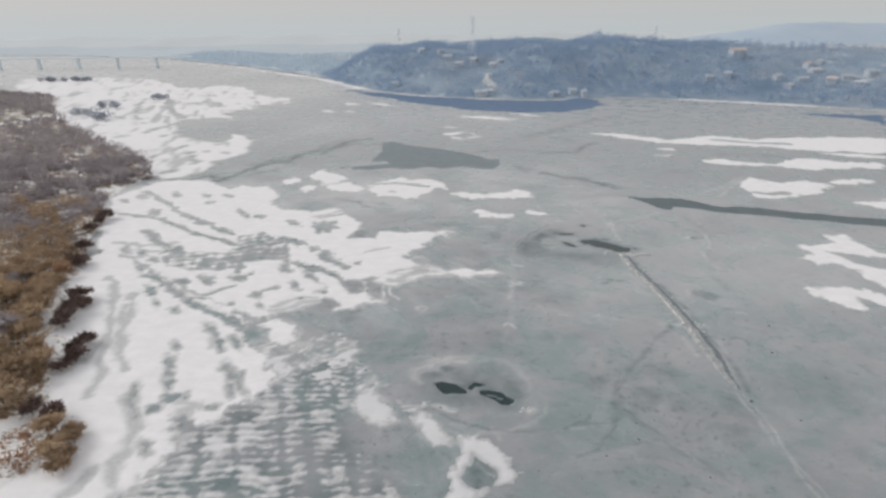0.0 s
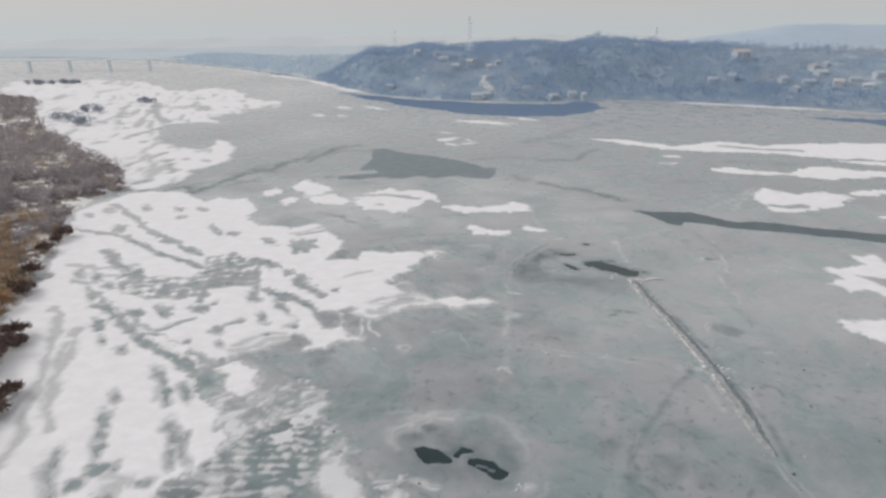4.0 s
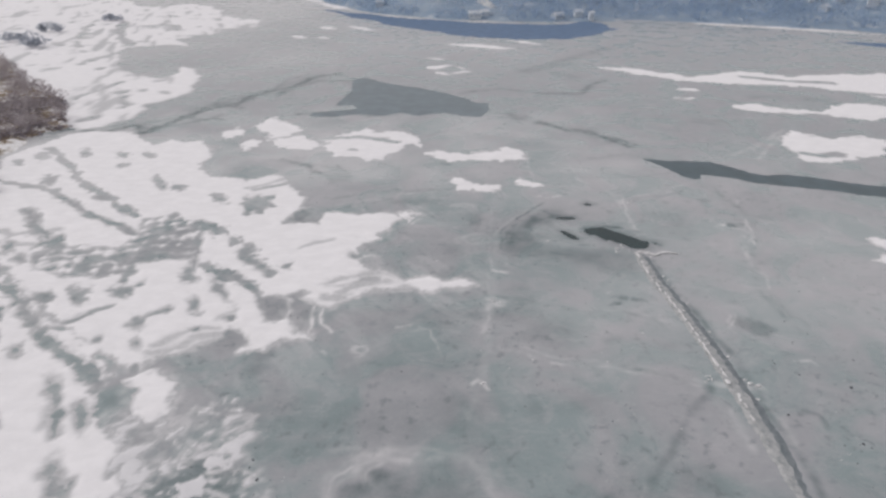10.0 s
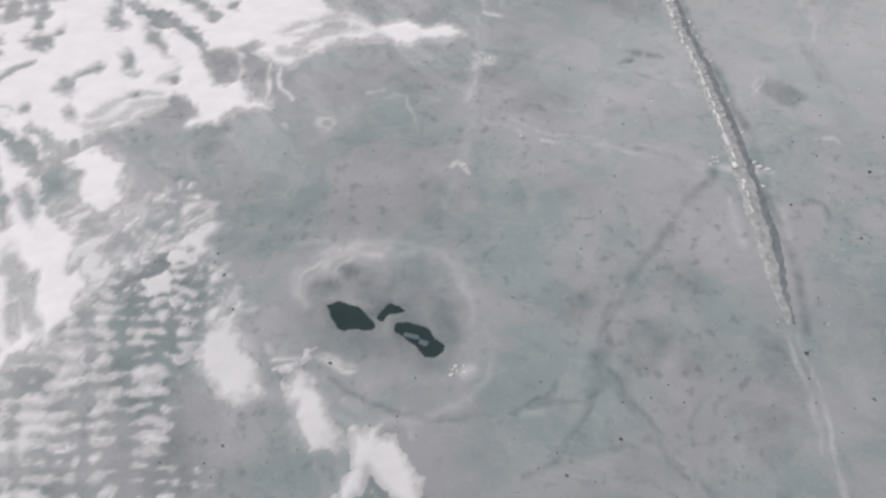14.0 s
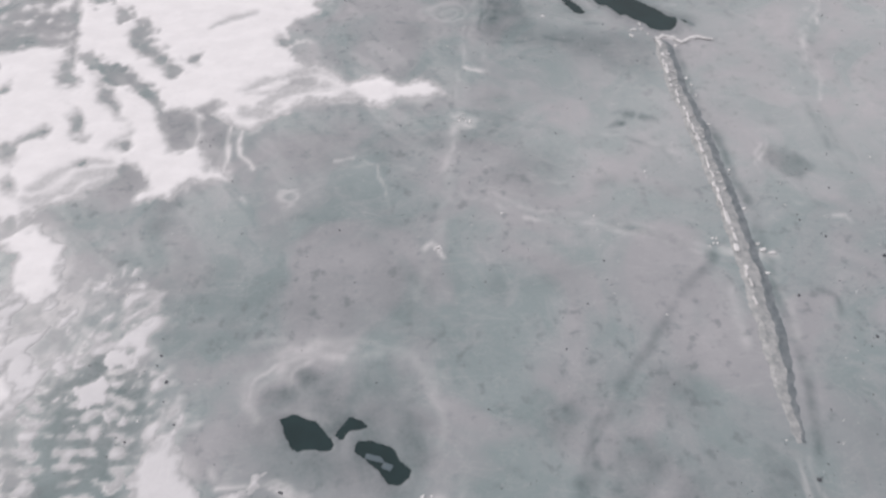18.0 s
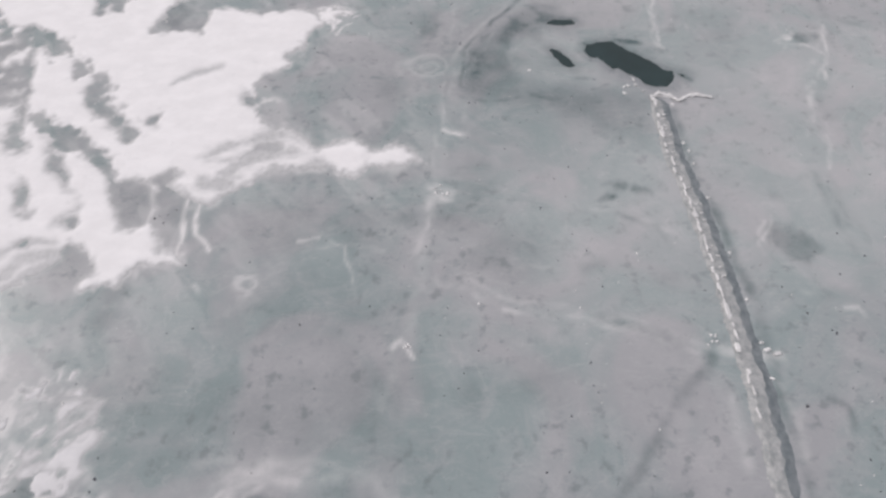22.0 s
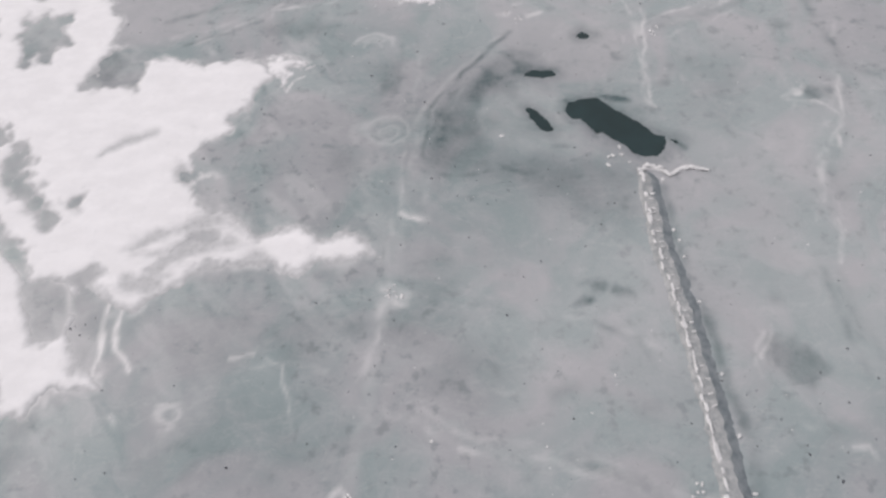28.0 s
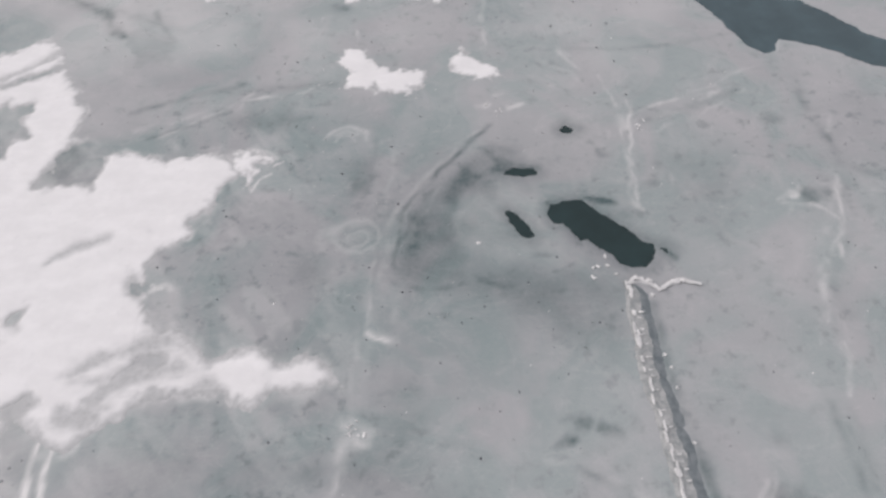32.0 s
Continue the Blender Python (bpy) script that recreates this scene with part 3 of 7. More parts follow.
FROST_LINES += [
    ([(124.9, 251.9), (112.9, 228.5), (106.1, 214.7)], 0.9, 0.35, 0.4),
    ([(90.9, 213.1), (96.8, 205.6), (98.2, 199)], 0.8, 0.2, 0),
    ([(54.6, 192.9), (67.4, 186.3), (82.4, 176), (88.7, 171.8)], 0.8, 0.28, 0.3),
    ([(29.7, 178.2), (39.1, 176.3), (48, 172.3), (63.6, 166.9)], 0.9, 0.3, 0.25),
    ([(6.4, 184.7), (14.3, 186.5), (20.2, 184.2)], 0.6, 0.25, 0),
    ([(53.7, 196.7), (59.8, 190.7), (63.7, 185.2)], 0.8, 0.2, 0),
    ([(55.1, 254.7), (44.9, 243.9), (37.8, 234.6), (35.3, 223.4)], 0.7, 0.3, 0)]
FROST_LINES += [
    ([(-3.2, 222.1), (-1.3, 222.5), (0.3, 221.6)], 0.9, 0.9, 0.2),
    ([(6.1, 188.1), (9.7, 187.7)], 0.4, 0.8, 0),
    ([(107, 231.4), (112, 234.4), (115, 235.1)], 0.6, 0.5, 0.2),
    ([(118.4, 236.7), (116, 229.2), (112, 220)], 0.6, 0.85, 0.35),
    ([(86.3, 261.4), (83.8, 248.1), (81.7, 237.8), (81.3, 231.6)], 0.45, 0.65, 0.35),
    ([(108.8, 231.9), (113.2, 234.7), (117.1, 234.9)], 0.5, 0.7, 0.2)]
FROST_LINES += [
    ([(69.4, 282.4), (79.8, 269.4), (83.7, 254.7)], 0.9, 0.28, 0),
    ([(76.2, 283.9), (83.9, 270.9), (85.4, 254.5)], 0.5, 0.22, 0),
    ([(-21.7, 255.4), (-11.2, 260.1), (2.4, 264)], 0.7, 0.22, 0),
    ([(37.4, 252.4), (36.5, 236.2), (35.4, 223.5)], 0.5, 0.2, 0),
    ([(35, 271.8), (48.4, 267.7), (56, 259)], 0.5, 0.2, 0),
    ([(5.9, 249.9), (10.2, 251.6), (14.1, 249.3)], 0.9, 0.5, 0.3),
    ([(37.2, 176.4), (45.1, 171.6), (53.1, 170.2), (60.7, 166.8)], 0.5, 0.25, 0),
    ([(32.9, 212.3), (35.7, 210.3)], 0.9, 0.35, 0.3)]
FROST_LINES += [
    ([(106, 205), (104.3, 198.5), (102.6, 197.6)], 0.5, 0.5, 0),
    ([(93, 169), (95.5, 169.2), (96, 167.1)], 0.5, 0.5, 0.2),
    ([(-4.6, 152.4), (-0.5, 152.9), (4.6, 152.1), (9.7, 150.9)], 0.9, 0.25, 0),
    ([(35.1, 174.4), (40.6, 172.3), (48.1, 171.1)], 0.8, 0.22, 0),
    ([(22, 167.2), (23.7, 168.1), (25, 165.2)], 0.38, 0.85, 0),
    ([(28.4, 193.3), (30.7, 197.7), (33.5, 195.6)], 1.2, 0.5, 0.3)]
FROST_LINES += [
    ([(-10.4, 256), (5.8, 265.4), (23.9, 268.2)], 0.5, 0.45, 0),
    ([(86, 254.5), (82.6, 243.6), (80.8, 232.3)], 0.8, 0.4, 0.4),
    ([(117.5, 234.6), (114.5, 225.4), (108.8, 217.3), (105, 208.7)], 0.7, 0.42, 0.45),
    ([(74, 163.3), (79, 162.1)], 1, 0.9, 0.2),
    ([(70, 164.5), (73.5, 163.5)], 1, 0.6, 0),
    ([(9.5, 188.6), (14.1, 185.7), (15.5, 178.4), (15.7, 175.3)], 0.35, 0.4, 0)]
FROST_LINES += [
    ([(-8.2, 131.7), (-0.4, 133.1), (4.5, 129.9)], 0.4, 0.7, 0.3),
    ([(-21.4, 152.1), (-21.5, 155.6)], 0.4, 0.6, 0),
    ([(74.6, 152.9), (72, 136.9)], 0.5, 0.3, 0),
    ([(70.6, 130), (69.8, 121.3), (69.1, 113.9), (68.3, 107.2), (67.9, 103.1), (66.8, 80), (66.2, 60)], 0.35, 0.5, 0.15),
    ([(72.2, 129), (71.4, 119.9), (70.6, 112.7), (70.1, 105), (68.6, 80), (68, 60)], 0.3, 0.42, 0.2),
    ([(85.3, 252), (96.9, 255.5), (110.2, 262.7)], 0.8, 0.42, 0.2)]
FROST_LINES += [
    ([(87.2, 250.2), (98.6, 253.3), (110.5, 260)], 0.5, 0.3, 0.2),
    ([(83.7, 254.7), (80.2, 265.6), (73.4, 275.9)], 0.7, 0.4, 0),
    ([(80.2, 250.1), (77.8, 260.4), (70.2, 264.7)], 0.7, 0.35, 0),
    ([(102.7, 197.4), (105.5, 201.5), (105, 204.5)], 0.5, 0.5, 0),
    ([(87.8, 186.2), (86, 181.7)], 0.5, 0.6, 0),
    ([(38.2, 219.8), (37, 214.3)], 0.8, 0.2, 0.3),
    ([(30, 287.4), (30.6, 280.1)], 0.8, 0.6, 0),
    ([(59.2, 285.6), (58.2, 277.4)], 0.6, 0.5, 0)]
FROST_LINES += [
    ([(-3.8, 181.2), (-0.4, 181.4), (-0.1, 178.3), (-2.6, 177.6)], 0.5, 0.5, 0.2),
    ([(-9.8, 180.8), (-7.7, 178)], 0.6, 0.6, 0.2),
    ([(152.6, 287.9), (182.9, 319.2)], 1, 0.5, 0),
    ([(62.4, 308.3), (57.1, 278.3)], 0.8, 0.4, 0),
    ([(33.9, 177.3), (49.5, 170.4), (67.4, 163.7)], 0.6, 0.25, 0),
    ([(118.1, 236.2), (101.5, 204.5)], 0.9, 0.45, 0.3),
    ([(99.9, 172), (108.1, 173)], 0.5, 0.4, 0.3),
    ([(92.1, 190.7), (101.1, 188.4)], 0.4, 0.2, 0)]
FROST_LINES += [
    ([(-11.2, 199), (-11.7, 197.4), (-12.3, 193.3), (-11.5, 190), (-8.9, 186.7)], 0.42, 1, 0),
    ([(-13, 199.5), (-13.5, 197.6), (-13.7, 191), (-14, 185.5)], 0.36, 1, 0),
    ([(-29.6, 205.9), (-24.7, 203.7), (-21.9, 200.8), (-20, 196.4)], 0.4, 0.95, 0),
    ([(-1.7, 178.2), (-1.8, 177.1)], 0.4, 0.75, 0),
    ([(-3.7, 223.4), (-1.8, 221.7), (0.2, 222.3)], 0.35, 0.95, 0),
    ([(10.2, 251.3), (13.4, 250), (15.1, 248.5)], 0.35, 0.95, 0),
    ([(10.4, 242.3), (11.8, 244.5), (14, 244.8)], 0.35, 0.95, 0)]
FROST_LINES += [
    ([(6.7, 113.1), (10.3, 109.2)], 0.3, 0.7, 0),
    ([(-0.4, 132), (1.9, 130.7), (4.4, 129)], 0.35, 0.85, 0),
    ([(12.1, 122.5), (12.9, 120.3), (12.9, 118.6)], 0.5, 0.45, 0),
    ([(-8.8, 134.1), (-7.7, 133)], 0.6, 0.6, 0),
    ([(2.5, 125.3), (5.4, 123.4)], 0.4, 0.4, 0),
    ([(1.3, 120.3), (3.8, 118.4), (4.6, 120)], 0.9, 0.5, 0.2),
    ([(-4, 119.4), (-1.1, 118.4)], 0.9, 0.6, 0.2),
    ([(21.2, 127.6), (22.7, 128.4)], 0.8, 0.5, 0)]
FROST_LINES += [
    ([(54.3, 259.2), (57.1, 260.6)], 0.8, 0.6, 0.2),
    ([(61.1, 259.2), (64.4, 260.3)], 0.8, 0.7, 0.2),
    ([(58.8, 262.8), (60.7, 263.3)], 0.6, 0.5, 0.2),
    ([(58.6, 290.4), (58, 281)], 0.5, 0.6, 0),
    ([(75.9, 270.6), (79.1, 268.4), (82.3, 263.6)], 0.5, 0.35, 0.1),
    ([(89.1, 242.9), (87.8, 234.7), (87.4, 228.2)], 0.8, 0.25, 0.3),
    ([(76.7, 251.6), (78.4, 253), (77.1, 249.2)], 0.5, 0.4, 0.2),
    ([(107.7, 230.3), (104.3, 224.3), (101.1, 217.6)], 0.7, 0.25, 0.3)]
FROST_LINES += [
    ([(-4.3, 140.5), (-5.8, 144), (-5.3, 147.4), (-3.4, 149.8), (-0.1, 151.1), (3.8, 150.7), (8.1, 149.1)], 0.8, 0.42, 0),
    ([(-3.5, 140.9), (-4.5, 143.9), (-3.8, 147), (-1.3, 148.9), (2.1, 149.7), (4.7, 149.5)], 0.45, 0.5, 0.05),
    ([(8.1, 149.1), (14.8, 149.1), (19.9, 147.7), (23.4, 145.3)], 0.8, 0.2, 0),
    ([(-0.2, 147.9), (2.2, 148.6), (3.5, 147.6)], 0.5, 0.45, 0.3),
    ([(-2.2, 146.7), (1.5, 146.9), (4.1, 144.6)], 0.9, 0.25, 0.3),
    ([(1.8, 141.9), (5.1, 140.4), (7.5, 139.8)], 0.6, 0.25, 0)]
WET_SHADE_LINES = [
    ([(69.7, 163.2), (57.5, 150.5), (47.8, 139.8), (42.3, 132), (40.6, 126.4)], 0.9, 0.42),
    ([(41.7, 125.4), (47.4, 114.9), (54.2, 103.9)], 0.7, 0.42),
    ([(41, 124.1), (29.5, 113.8)], 0.7, 0.38),
    ([(9.1, 123.8), (17.4, 121.5), (25.7, 121.3), (34.3, 122.8), (41.5, 124.5)], 0.6, 0.36),
    # shade beside the ice ridge, painted as a dark band on damp ice
    ([(78.2, 213), (78, 203), (78.8, 190), (79, 180), (79, 168), (77, 148), (74.9, 134), (74, 128)], 1, 0.5),
    ([(71.1, 128), (70.3, 120.6), (69.6, 113.3), (68.9, 106), (67.5, 80), (66.9, 60)], 0.45, 0.3)]
WET_SHADE_LINES += [
    ([(-154.8, 361.1), (-140.7, 354.8), (-134, 355.2), (-123.6, 365.5), (-116.1, 349.7), (-112.5, 360.3), (-105.8, 378.4), (-95.1, 393.2), (-83.9, 405.5), (-80.5, 419.5), (-69.6, 434.1), (-60.1, 441.4), (-48.8, 467.5), (-34.4, 482.1)], 1.9, 1.25),
    ([(-112.5, 360.3), (-97.8, 367.5), (-92.4, 373.7), (-83.8, 371.7)], 1.1, 0.9),
    ([(-110, 390.8), (-93.2, 403.6), (-83.3, 416.8)], 1, 0.8),
    ([(-69.6, 434.1), (-67.3, 461.7), (-54.5, 480)], 1.2, 0.7),
    ([(-41.3, 306.8), (-34.5, 301.9), (-23.6, 290.1)], 1.6, 0.6)]
WET_SHADE_LINES += [
    ([(-149.2, 358.5), (-122.1, 366.7), (-107.9, 377), (-95, 416.3), (-70.7, 437.2), (-53.3, 471.4), (-35.6, 474.1), (-12.8, 454.3)], 1.6, 0.4),
    ([(-107.9, 370), (-95, 409.3), (-70.7, 430.2)], 1.5, 0.7),
    ([(43.7, 415.1), (69.7, 424.2), (91.2, 409.4), (114.8, 406.5), (128.2, 430), (139.3, 437.6)], 2, 0.8),
    ([(77, 350.1), (87.5, 337.7), (100.4, 325.7), (109.7, 313.6)], 2.4, 0.9),
    ([(56.7, 254.7), (46.5, 243.9), (39.4, 234.6), (36.9, 223.4), (40.6, 219), (49.4, 218.8)], 0.6, 0.6),
    ([(34.6, 252.7), (34, 236.4), (33.9, 220.1)], 0.5, 0.22),
    ([(34.5, 251.1), (28.9, 242.5)], 0.6, 0.1)]
WET_SHADE_LINES += [
    ([(73.2, 234.1), (76.7, 233)], 0.7, 0.8),
    ([(82.6, 223.8), (84.1, 222)], 0.8, 0.8),
    ([(65.3, 234.4), (67, 234.9)], 0.9, 0.8),
    ([(56.3, 242.6), (64.6, 242.5)], 1.1, 0.9),
    ([(100.2, 190.1), (102.7, 185)], 0.8, 0.1),
    ([(102.2, 194.2), (102.3, 180.2)], 0.6, 0.1),
    ([(183.4, 561.7), (137.2, 516.1), (92.5, 473.1)], 4, 0.5),
    ([(65, 368.1), (68.1, 357)], 3, 0.5),
    ([(156.5, 346.9), (168.5, 342.6)], 2.5, 0.35),
    ([(207.3, 387.7), (224.3, 389.5)], 2.5, 0.35),
    ([(232.4, 382.9), (245.2, 372.3)], 2.5, 0.35),
    ([(-54.7, 270.7), (-46, 263.5)], 1, 0.1)]
WET_SHADE_LINES += [
    ([(-46.3, 306.8), (-28.4, 299.8), (-11, 290.1)], 1.6, 0.25),
    ([(119, 234.6), (116, 225.4), (110.3, 217.3), (106.5, 208.7)], 1.5, 0.15),
    ([(-45.8, 376.7), (-28.6, 380), (-8.7, 371.8), (2.2, 374.9)], 2.4, 0.7)]
WET_SHADE_LINES += [
    ([(42, 126.8), (45.1, 121.6), (48.1, 117.2), (50.5, 111.5), (54.2, 106.1)], 0.6, 0.5),
    ([(0.6, 129.3), (7.5, 124.3), (12.4, 121.8), (16.5, 121), (22.3, 120.7), (26.1, 121.3), (31, 123.1), (37.7, 122.6), (40.8, 124.2)], 0.45, 0.5),
    ([(40.8, 124.2), (35.1, 118.1), (31.2, 114.4), (26.9, 112.8)], 0.5, 0.45),
    ([(31, 123.1), (33.5, 125.1), (35.1, 127)], 0.4, 0.45),
    ([(50.5, 142.8), (46.4, 137.7), (42.5, 132.9), (40, 127.4)], 1.3, 0.4),
    ([(56.1, 122.6), (54.1, 120.6), (52.3, 118.6)], 0.7, 0.45),
    ([(55.8, 141.3), (55.3, 136.1), (54.9, 130.1)], 0.7, 0.3),
    ([(86.9, 253.5), (98.7, 256.1), (108.4, 260.3)], 0.9, 0.28)]
WET_SHADE_LINES += [
    ([(75.6, 275.9), (88.2, 275.1), (101.2, 276.2), (114.8, 278.1)], 0.7, 0.22),
    ([(-15.6, 264.6), (-4.6, 268.7), (6, 270.6)], 0.8, 0.4),
    ([(-11, 256.1), (-4.1, 259), (4.5, 263.1)], 0.6, 0.35),
    ([(-18.1, 298.1), (-14.8, 291.2), (-11.5, 286.4)], 1, 0.45),
    ([(6.3, 268.1), (20.6, 269.4), (37.6, 269)], 1.2, 0.25),
    ([(44.8, 239.8), (41.4, 234.7), (39.4, 228.6)], 0.6, 0.4),
    ([(101, 192.5), (101.2, 188.5), (101.3, 184.6)], 0.8, 0.3),
    ([(60.4, 195.2), (63.9, 196.2)], 0.4, 0.4)]
WET_SHADE_LINES += [
    ([(72.1, 235), (76.4, 233.3)], 0.4, 0.9),
    ([(121.4, 262.6), (120.5, 249.2), (121, 240.1), (127.9, 234.5)], 0.9, 0.25),
    ([(45.7, 231.2), (49.7, 229.9)], 2, 0.25),
    ([(54.7, 169.7), (59.5, 167.9), (64.6, 164.9)], 1, 0.3),
    ([(61.9, 189.4), (67.9, 186.1), (69.5, 181.6)], 0.6, 0.3),
    ([(99.2, 195.7), (99.9, 187.1), (99.3, 178.4)], 0.8, 0.28),
    ([(84.3, 155.1), (86.1, 153.8), (85.7, 151.2)], 0.6, 0.4),
    ([(-153, 356.9), (-141.3, 358.9), (-132.8, 365.5), (-126.6, 368.3), (-119, 359.9), (-113.9, 351.1)], 1.3, 0.7)]
WET_SHADE_LINES += [
    ([(-113.9, 351.1), (-110.1, 359), (-105.7, 371.9), (-102.4, 378.7), (-100.8, 393.6), (-92.8, 402.3), (-79, 392.8)], 1.7, 0.95),
    ([(-101.7, 376.2), (-91.8, 370.5), (-86.4, 380.7)], 1.5, 0.85),
    ([(-85, 397.4), (-77.3, 422.9), (-65.3, 424.8), (-58.2, 447.8), (-50.1, 473.8), (-35.4, 476.4)], 3, 0.8),
    ([(-64.8, 421.6), (-55.7, 444), (-46.1, 457.6), (-22.6, 455.1)], 3, 0.6),
    ([(76.3, 350.7), (81.8, 342.6), (97.9, 332.8), (107.2, 311.4)], 2.2, 0.7),
    ([(66.5, 359.6), (71, 361.6)], 2.5, 0.6),
    ([(96.3, 472.7), (111.2, 482.2), (133.2, 498.6)], 5, 0.4),
    ([(112.2, 468.9), (121.9, 451.4)], 5, 0.4)]
WET_SHADE_LINES += [
    ([(111, 294.7), (102.6, 299.3), (86.4, 296.9)], 1.5, 0.3),
    ([(211.6, 390.2), (223.4, 386)], 3, 0.35),
    ([(235.3, 387.8), (246.9, 376.4)], 2.5, 0.4),
    ([(153.4, 344.3), (165.2, 337.7)], 2, 0.35),
    ([(24, 296.7), (26.3, 295)], 1.6, 0.6)]
FLECK_ZONE = [(-52.6, 163.5), (-43.3, 166.8), (-35.9, 166.3), (-28.4, 164.4), (-20.7, 161.2), (-18.6, 152.4), (-16.9, 146.6), (-13.5, 141), (-17.8, 139.3), (-24.7, 142.9), (-37.9, 140.7), (-47.4, 145.5), (-52, 154.9)]
WET_ROUND = [
    (63.0, 195.2, 1.6, 0.9, 0.66, 0.7),
    (61.3, 193.1, 1.5, 0.8, 0.66, 0.7),
    (66.9, 194.0, 2, 1, 0.44, 0.8),
    (39.7, 137.2, 5, 4, 0.53, 3),
    (56.8, 141.3, 5, 3.5, 0.42, 3),
    (49.1, 130.5, 6, 5, 0.42, 3),
    (56.2, 127.1, 4, 3, 0.42, 2),
    (8.7, 144.8, 5, 2, 0.42, 2),
    (-0.7, 143.8, 3, 2.5, 0.56, 1.5),
    (67.9, 125.4, 5, 7, 0.35, 3),
    (61.7, 117.9, 6, 7, 0.42, 4),
    (0.7, 159.2, 12, 6, 0.28, 5),
    (-13.9, 158.4, 8, 6, 0.22, 4)]
WET_ROUND += [
    (-26.5, 252.0, 4.5, 5, 0.61, 1.5),
    (44.8, 138.7, 9, 6, 0.22, 4),
    (89.7, 130.3, 16, 10, 0.28, 7),
    (76.1, 230.2, 6, 2, 0.22, 2),
    (12.3, 259.6, 8, 3, 0.33, 3),
    (37.7, 198.5, 4, 5, 0.22, 3),
    (18.8, 160.0, 8, 7, 0.33, 5),
    (-16.7, 162.4, 9, 8, 0.22, 5),
    (33.6, 159.0, 3, 2, 0.33, 2),
    (3.2, 191.0, 9, 6, 0.24, 4),
    (18.7, 189.9, 6, 5, 0.28, 4),
    (4.0, 191.9, 10, 5, 0.24, 4),
    (58.1, 113.6, 10, 6, 0.24, 5)]
WET_ROUND += [
    (-9.6, 156.4, 14, 8, 0.22, 6),
    (10.6, 173.9, 14, 9, 0.18, 7),
    (38.5, 138.0, 5, 4, 0.39, 3),
    (58.1, 140.3, 5, 5, 0.28, 3),
    (42.6, 125.4, 3, 2, 0.42, 2),
    (90.3, 180.6, 3.6, 3.8, 0.46, 0.9),
    (113.5, 232.9, 3.5, 1.6, 0.5, 0.8),
    (41.6, 182.8, 8, 6, 0.22, 4),
    (21.9, 207.3, 10, 6, 0.13, 5),
    (8, 138, 14, 9, 0.55, 6), (4, 139, 8, 7, 0.6, 4), (15, 134, 7, 6, 0.58, 3),
    (-4, 120, 9, 8, 0.2, 5),
    (22, 150, 10, 8, 0.15, 6)]
WET_ROUND += [(38.3, 139.4, 3.9, 1.5, 0.4, 2), (48.3, 130.6, 3.9, 2.1, 0.4, 3), (55.5, 126.3, 2.6, 1.2, 0.4, 2), (61.3, 114.7, 3.1, 4.3, 0.42, 4), (4, 146.2, 2.6, 1.6, 0.6, 1.2), (45.4, 116.2, 0.8, 0.6, 0.5, 1), (61.1, 132.6, 0.9, 0.8, 0.45, 1), (67.2, 131.6, 1.2, 1.2, 0.4, 1), (83.9, 130.9, 1.2, 1.4, 0.35, 1), (54.3, 113.2, 1.7, 1.2, 0.3, 1.5), (59, 122.4, 2.1, 3.5, 0.2, 3), (31.6, 240.9, 2.3, 2, 0.4, 1.5), (112.3, 232.5, 2, 2.1, 0.55, 0.8), (61.7, 193.2, 0.8, 0.6, 0.85, 0.4)]
WET_ROUND += [(65.9, 194.4, 1.2, 0.7, 0.7, 0.5), (67.9, 193.6, 1, 0.6, 0.35, 0.9), (84.6, 237.7, 1, 1.3, 0.4, 1), (86.6, 241.7, 1.2, 1.2, 0.3, 1), (87.7, 238.1, 0.8, 1.6, 0.3, 1), (95.5, 232.7, 2.1, 1.2, 0.3, 1.2), (77.1, 245.5, 1.5, 1.1, 0.35, 1), (42.6, 229, 2.2, 4.2, 0.5, 2), (59.1, 247.1, 3.1, 1.8, 0.45, 2), (53.8, 239, 2.6, 2.7, 0.3, 2), (88.7, 182.7, 3, 2.8, 0.42, 1.2), (90.6, 191.3, 1.2, 0.8, 0.3, 1), (6.2, 191.8, 1.2, 0.8, 0.3, 1.5), (37.3, 194.1, 2.4, 3.2, 0.25, 2)]
WET_ROUND += [(112.3, 251.5, 2, 1.9, 0.3, 1.2), (11.9, 259.1, 5.2, 3.2, 0.3, 2.5), (22.9, 223, 2.9, 3.4, 0.22, 2), (33.9, 190.9, 6.7, 4.6, 0.25, 3), (55, 179.5, 2.3, 1, 0.35, 1.5), (24.2, 191.6, 3.4, 2.3, 0.35, 2), (13.6, 192.4, 1.9, 1.8, 0.3, 1.5), (1.1, 175.1, 2.2, 0.8, 0.4, 1.2), (1.9, 171.8, 1.2, 1.8, 0.35, 1.2), (-22.4, 179.7, 2.2, 1.8, 0.35, 1.5), (-23.9, 175.5, 2.2, 1.9, 0.3, 1.5), (12.5, 157.1, 8.6, 4.5, 0.3, 6), (42.1, 160.5, 4.8, 2.4, 0.28, 4), (33.8, 158.7, 2, 3.1, 0.3, 2)]
WET_ROUND += [(89.2, 181.2, 2.8, 2.6, 0.45, 1), (66.8, 175.6, 2.3, 1.5, 0.25, 2)]
WET_SPOTS = [([(6.6, 115.3), (8, 113.4), (10.8, 110.7), (10.5, 108.7), (9.6, 107.3), (6.3, 105.9), (4.3, 107.5), (3.6, 109.4), (4.7, 111.5), (5.9, 112.2)], 0.5, 0.7)]
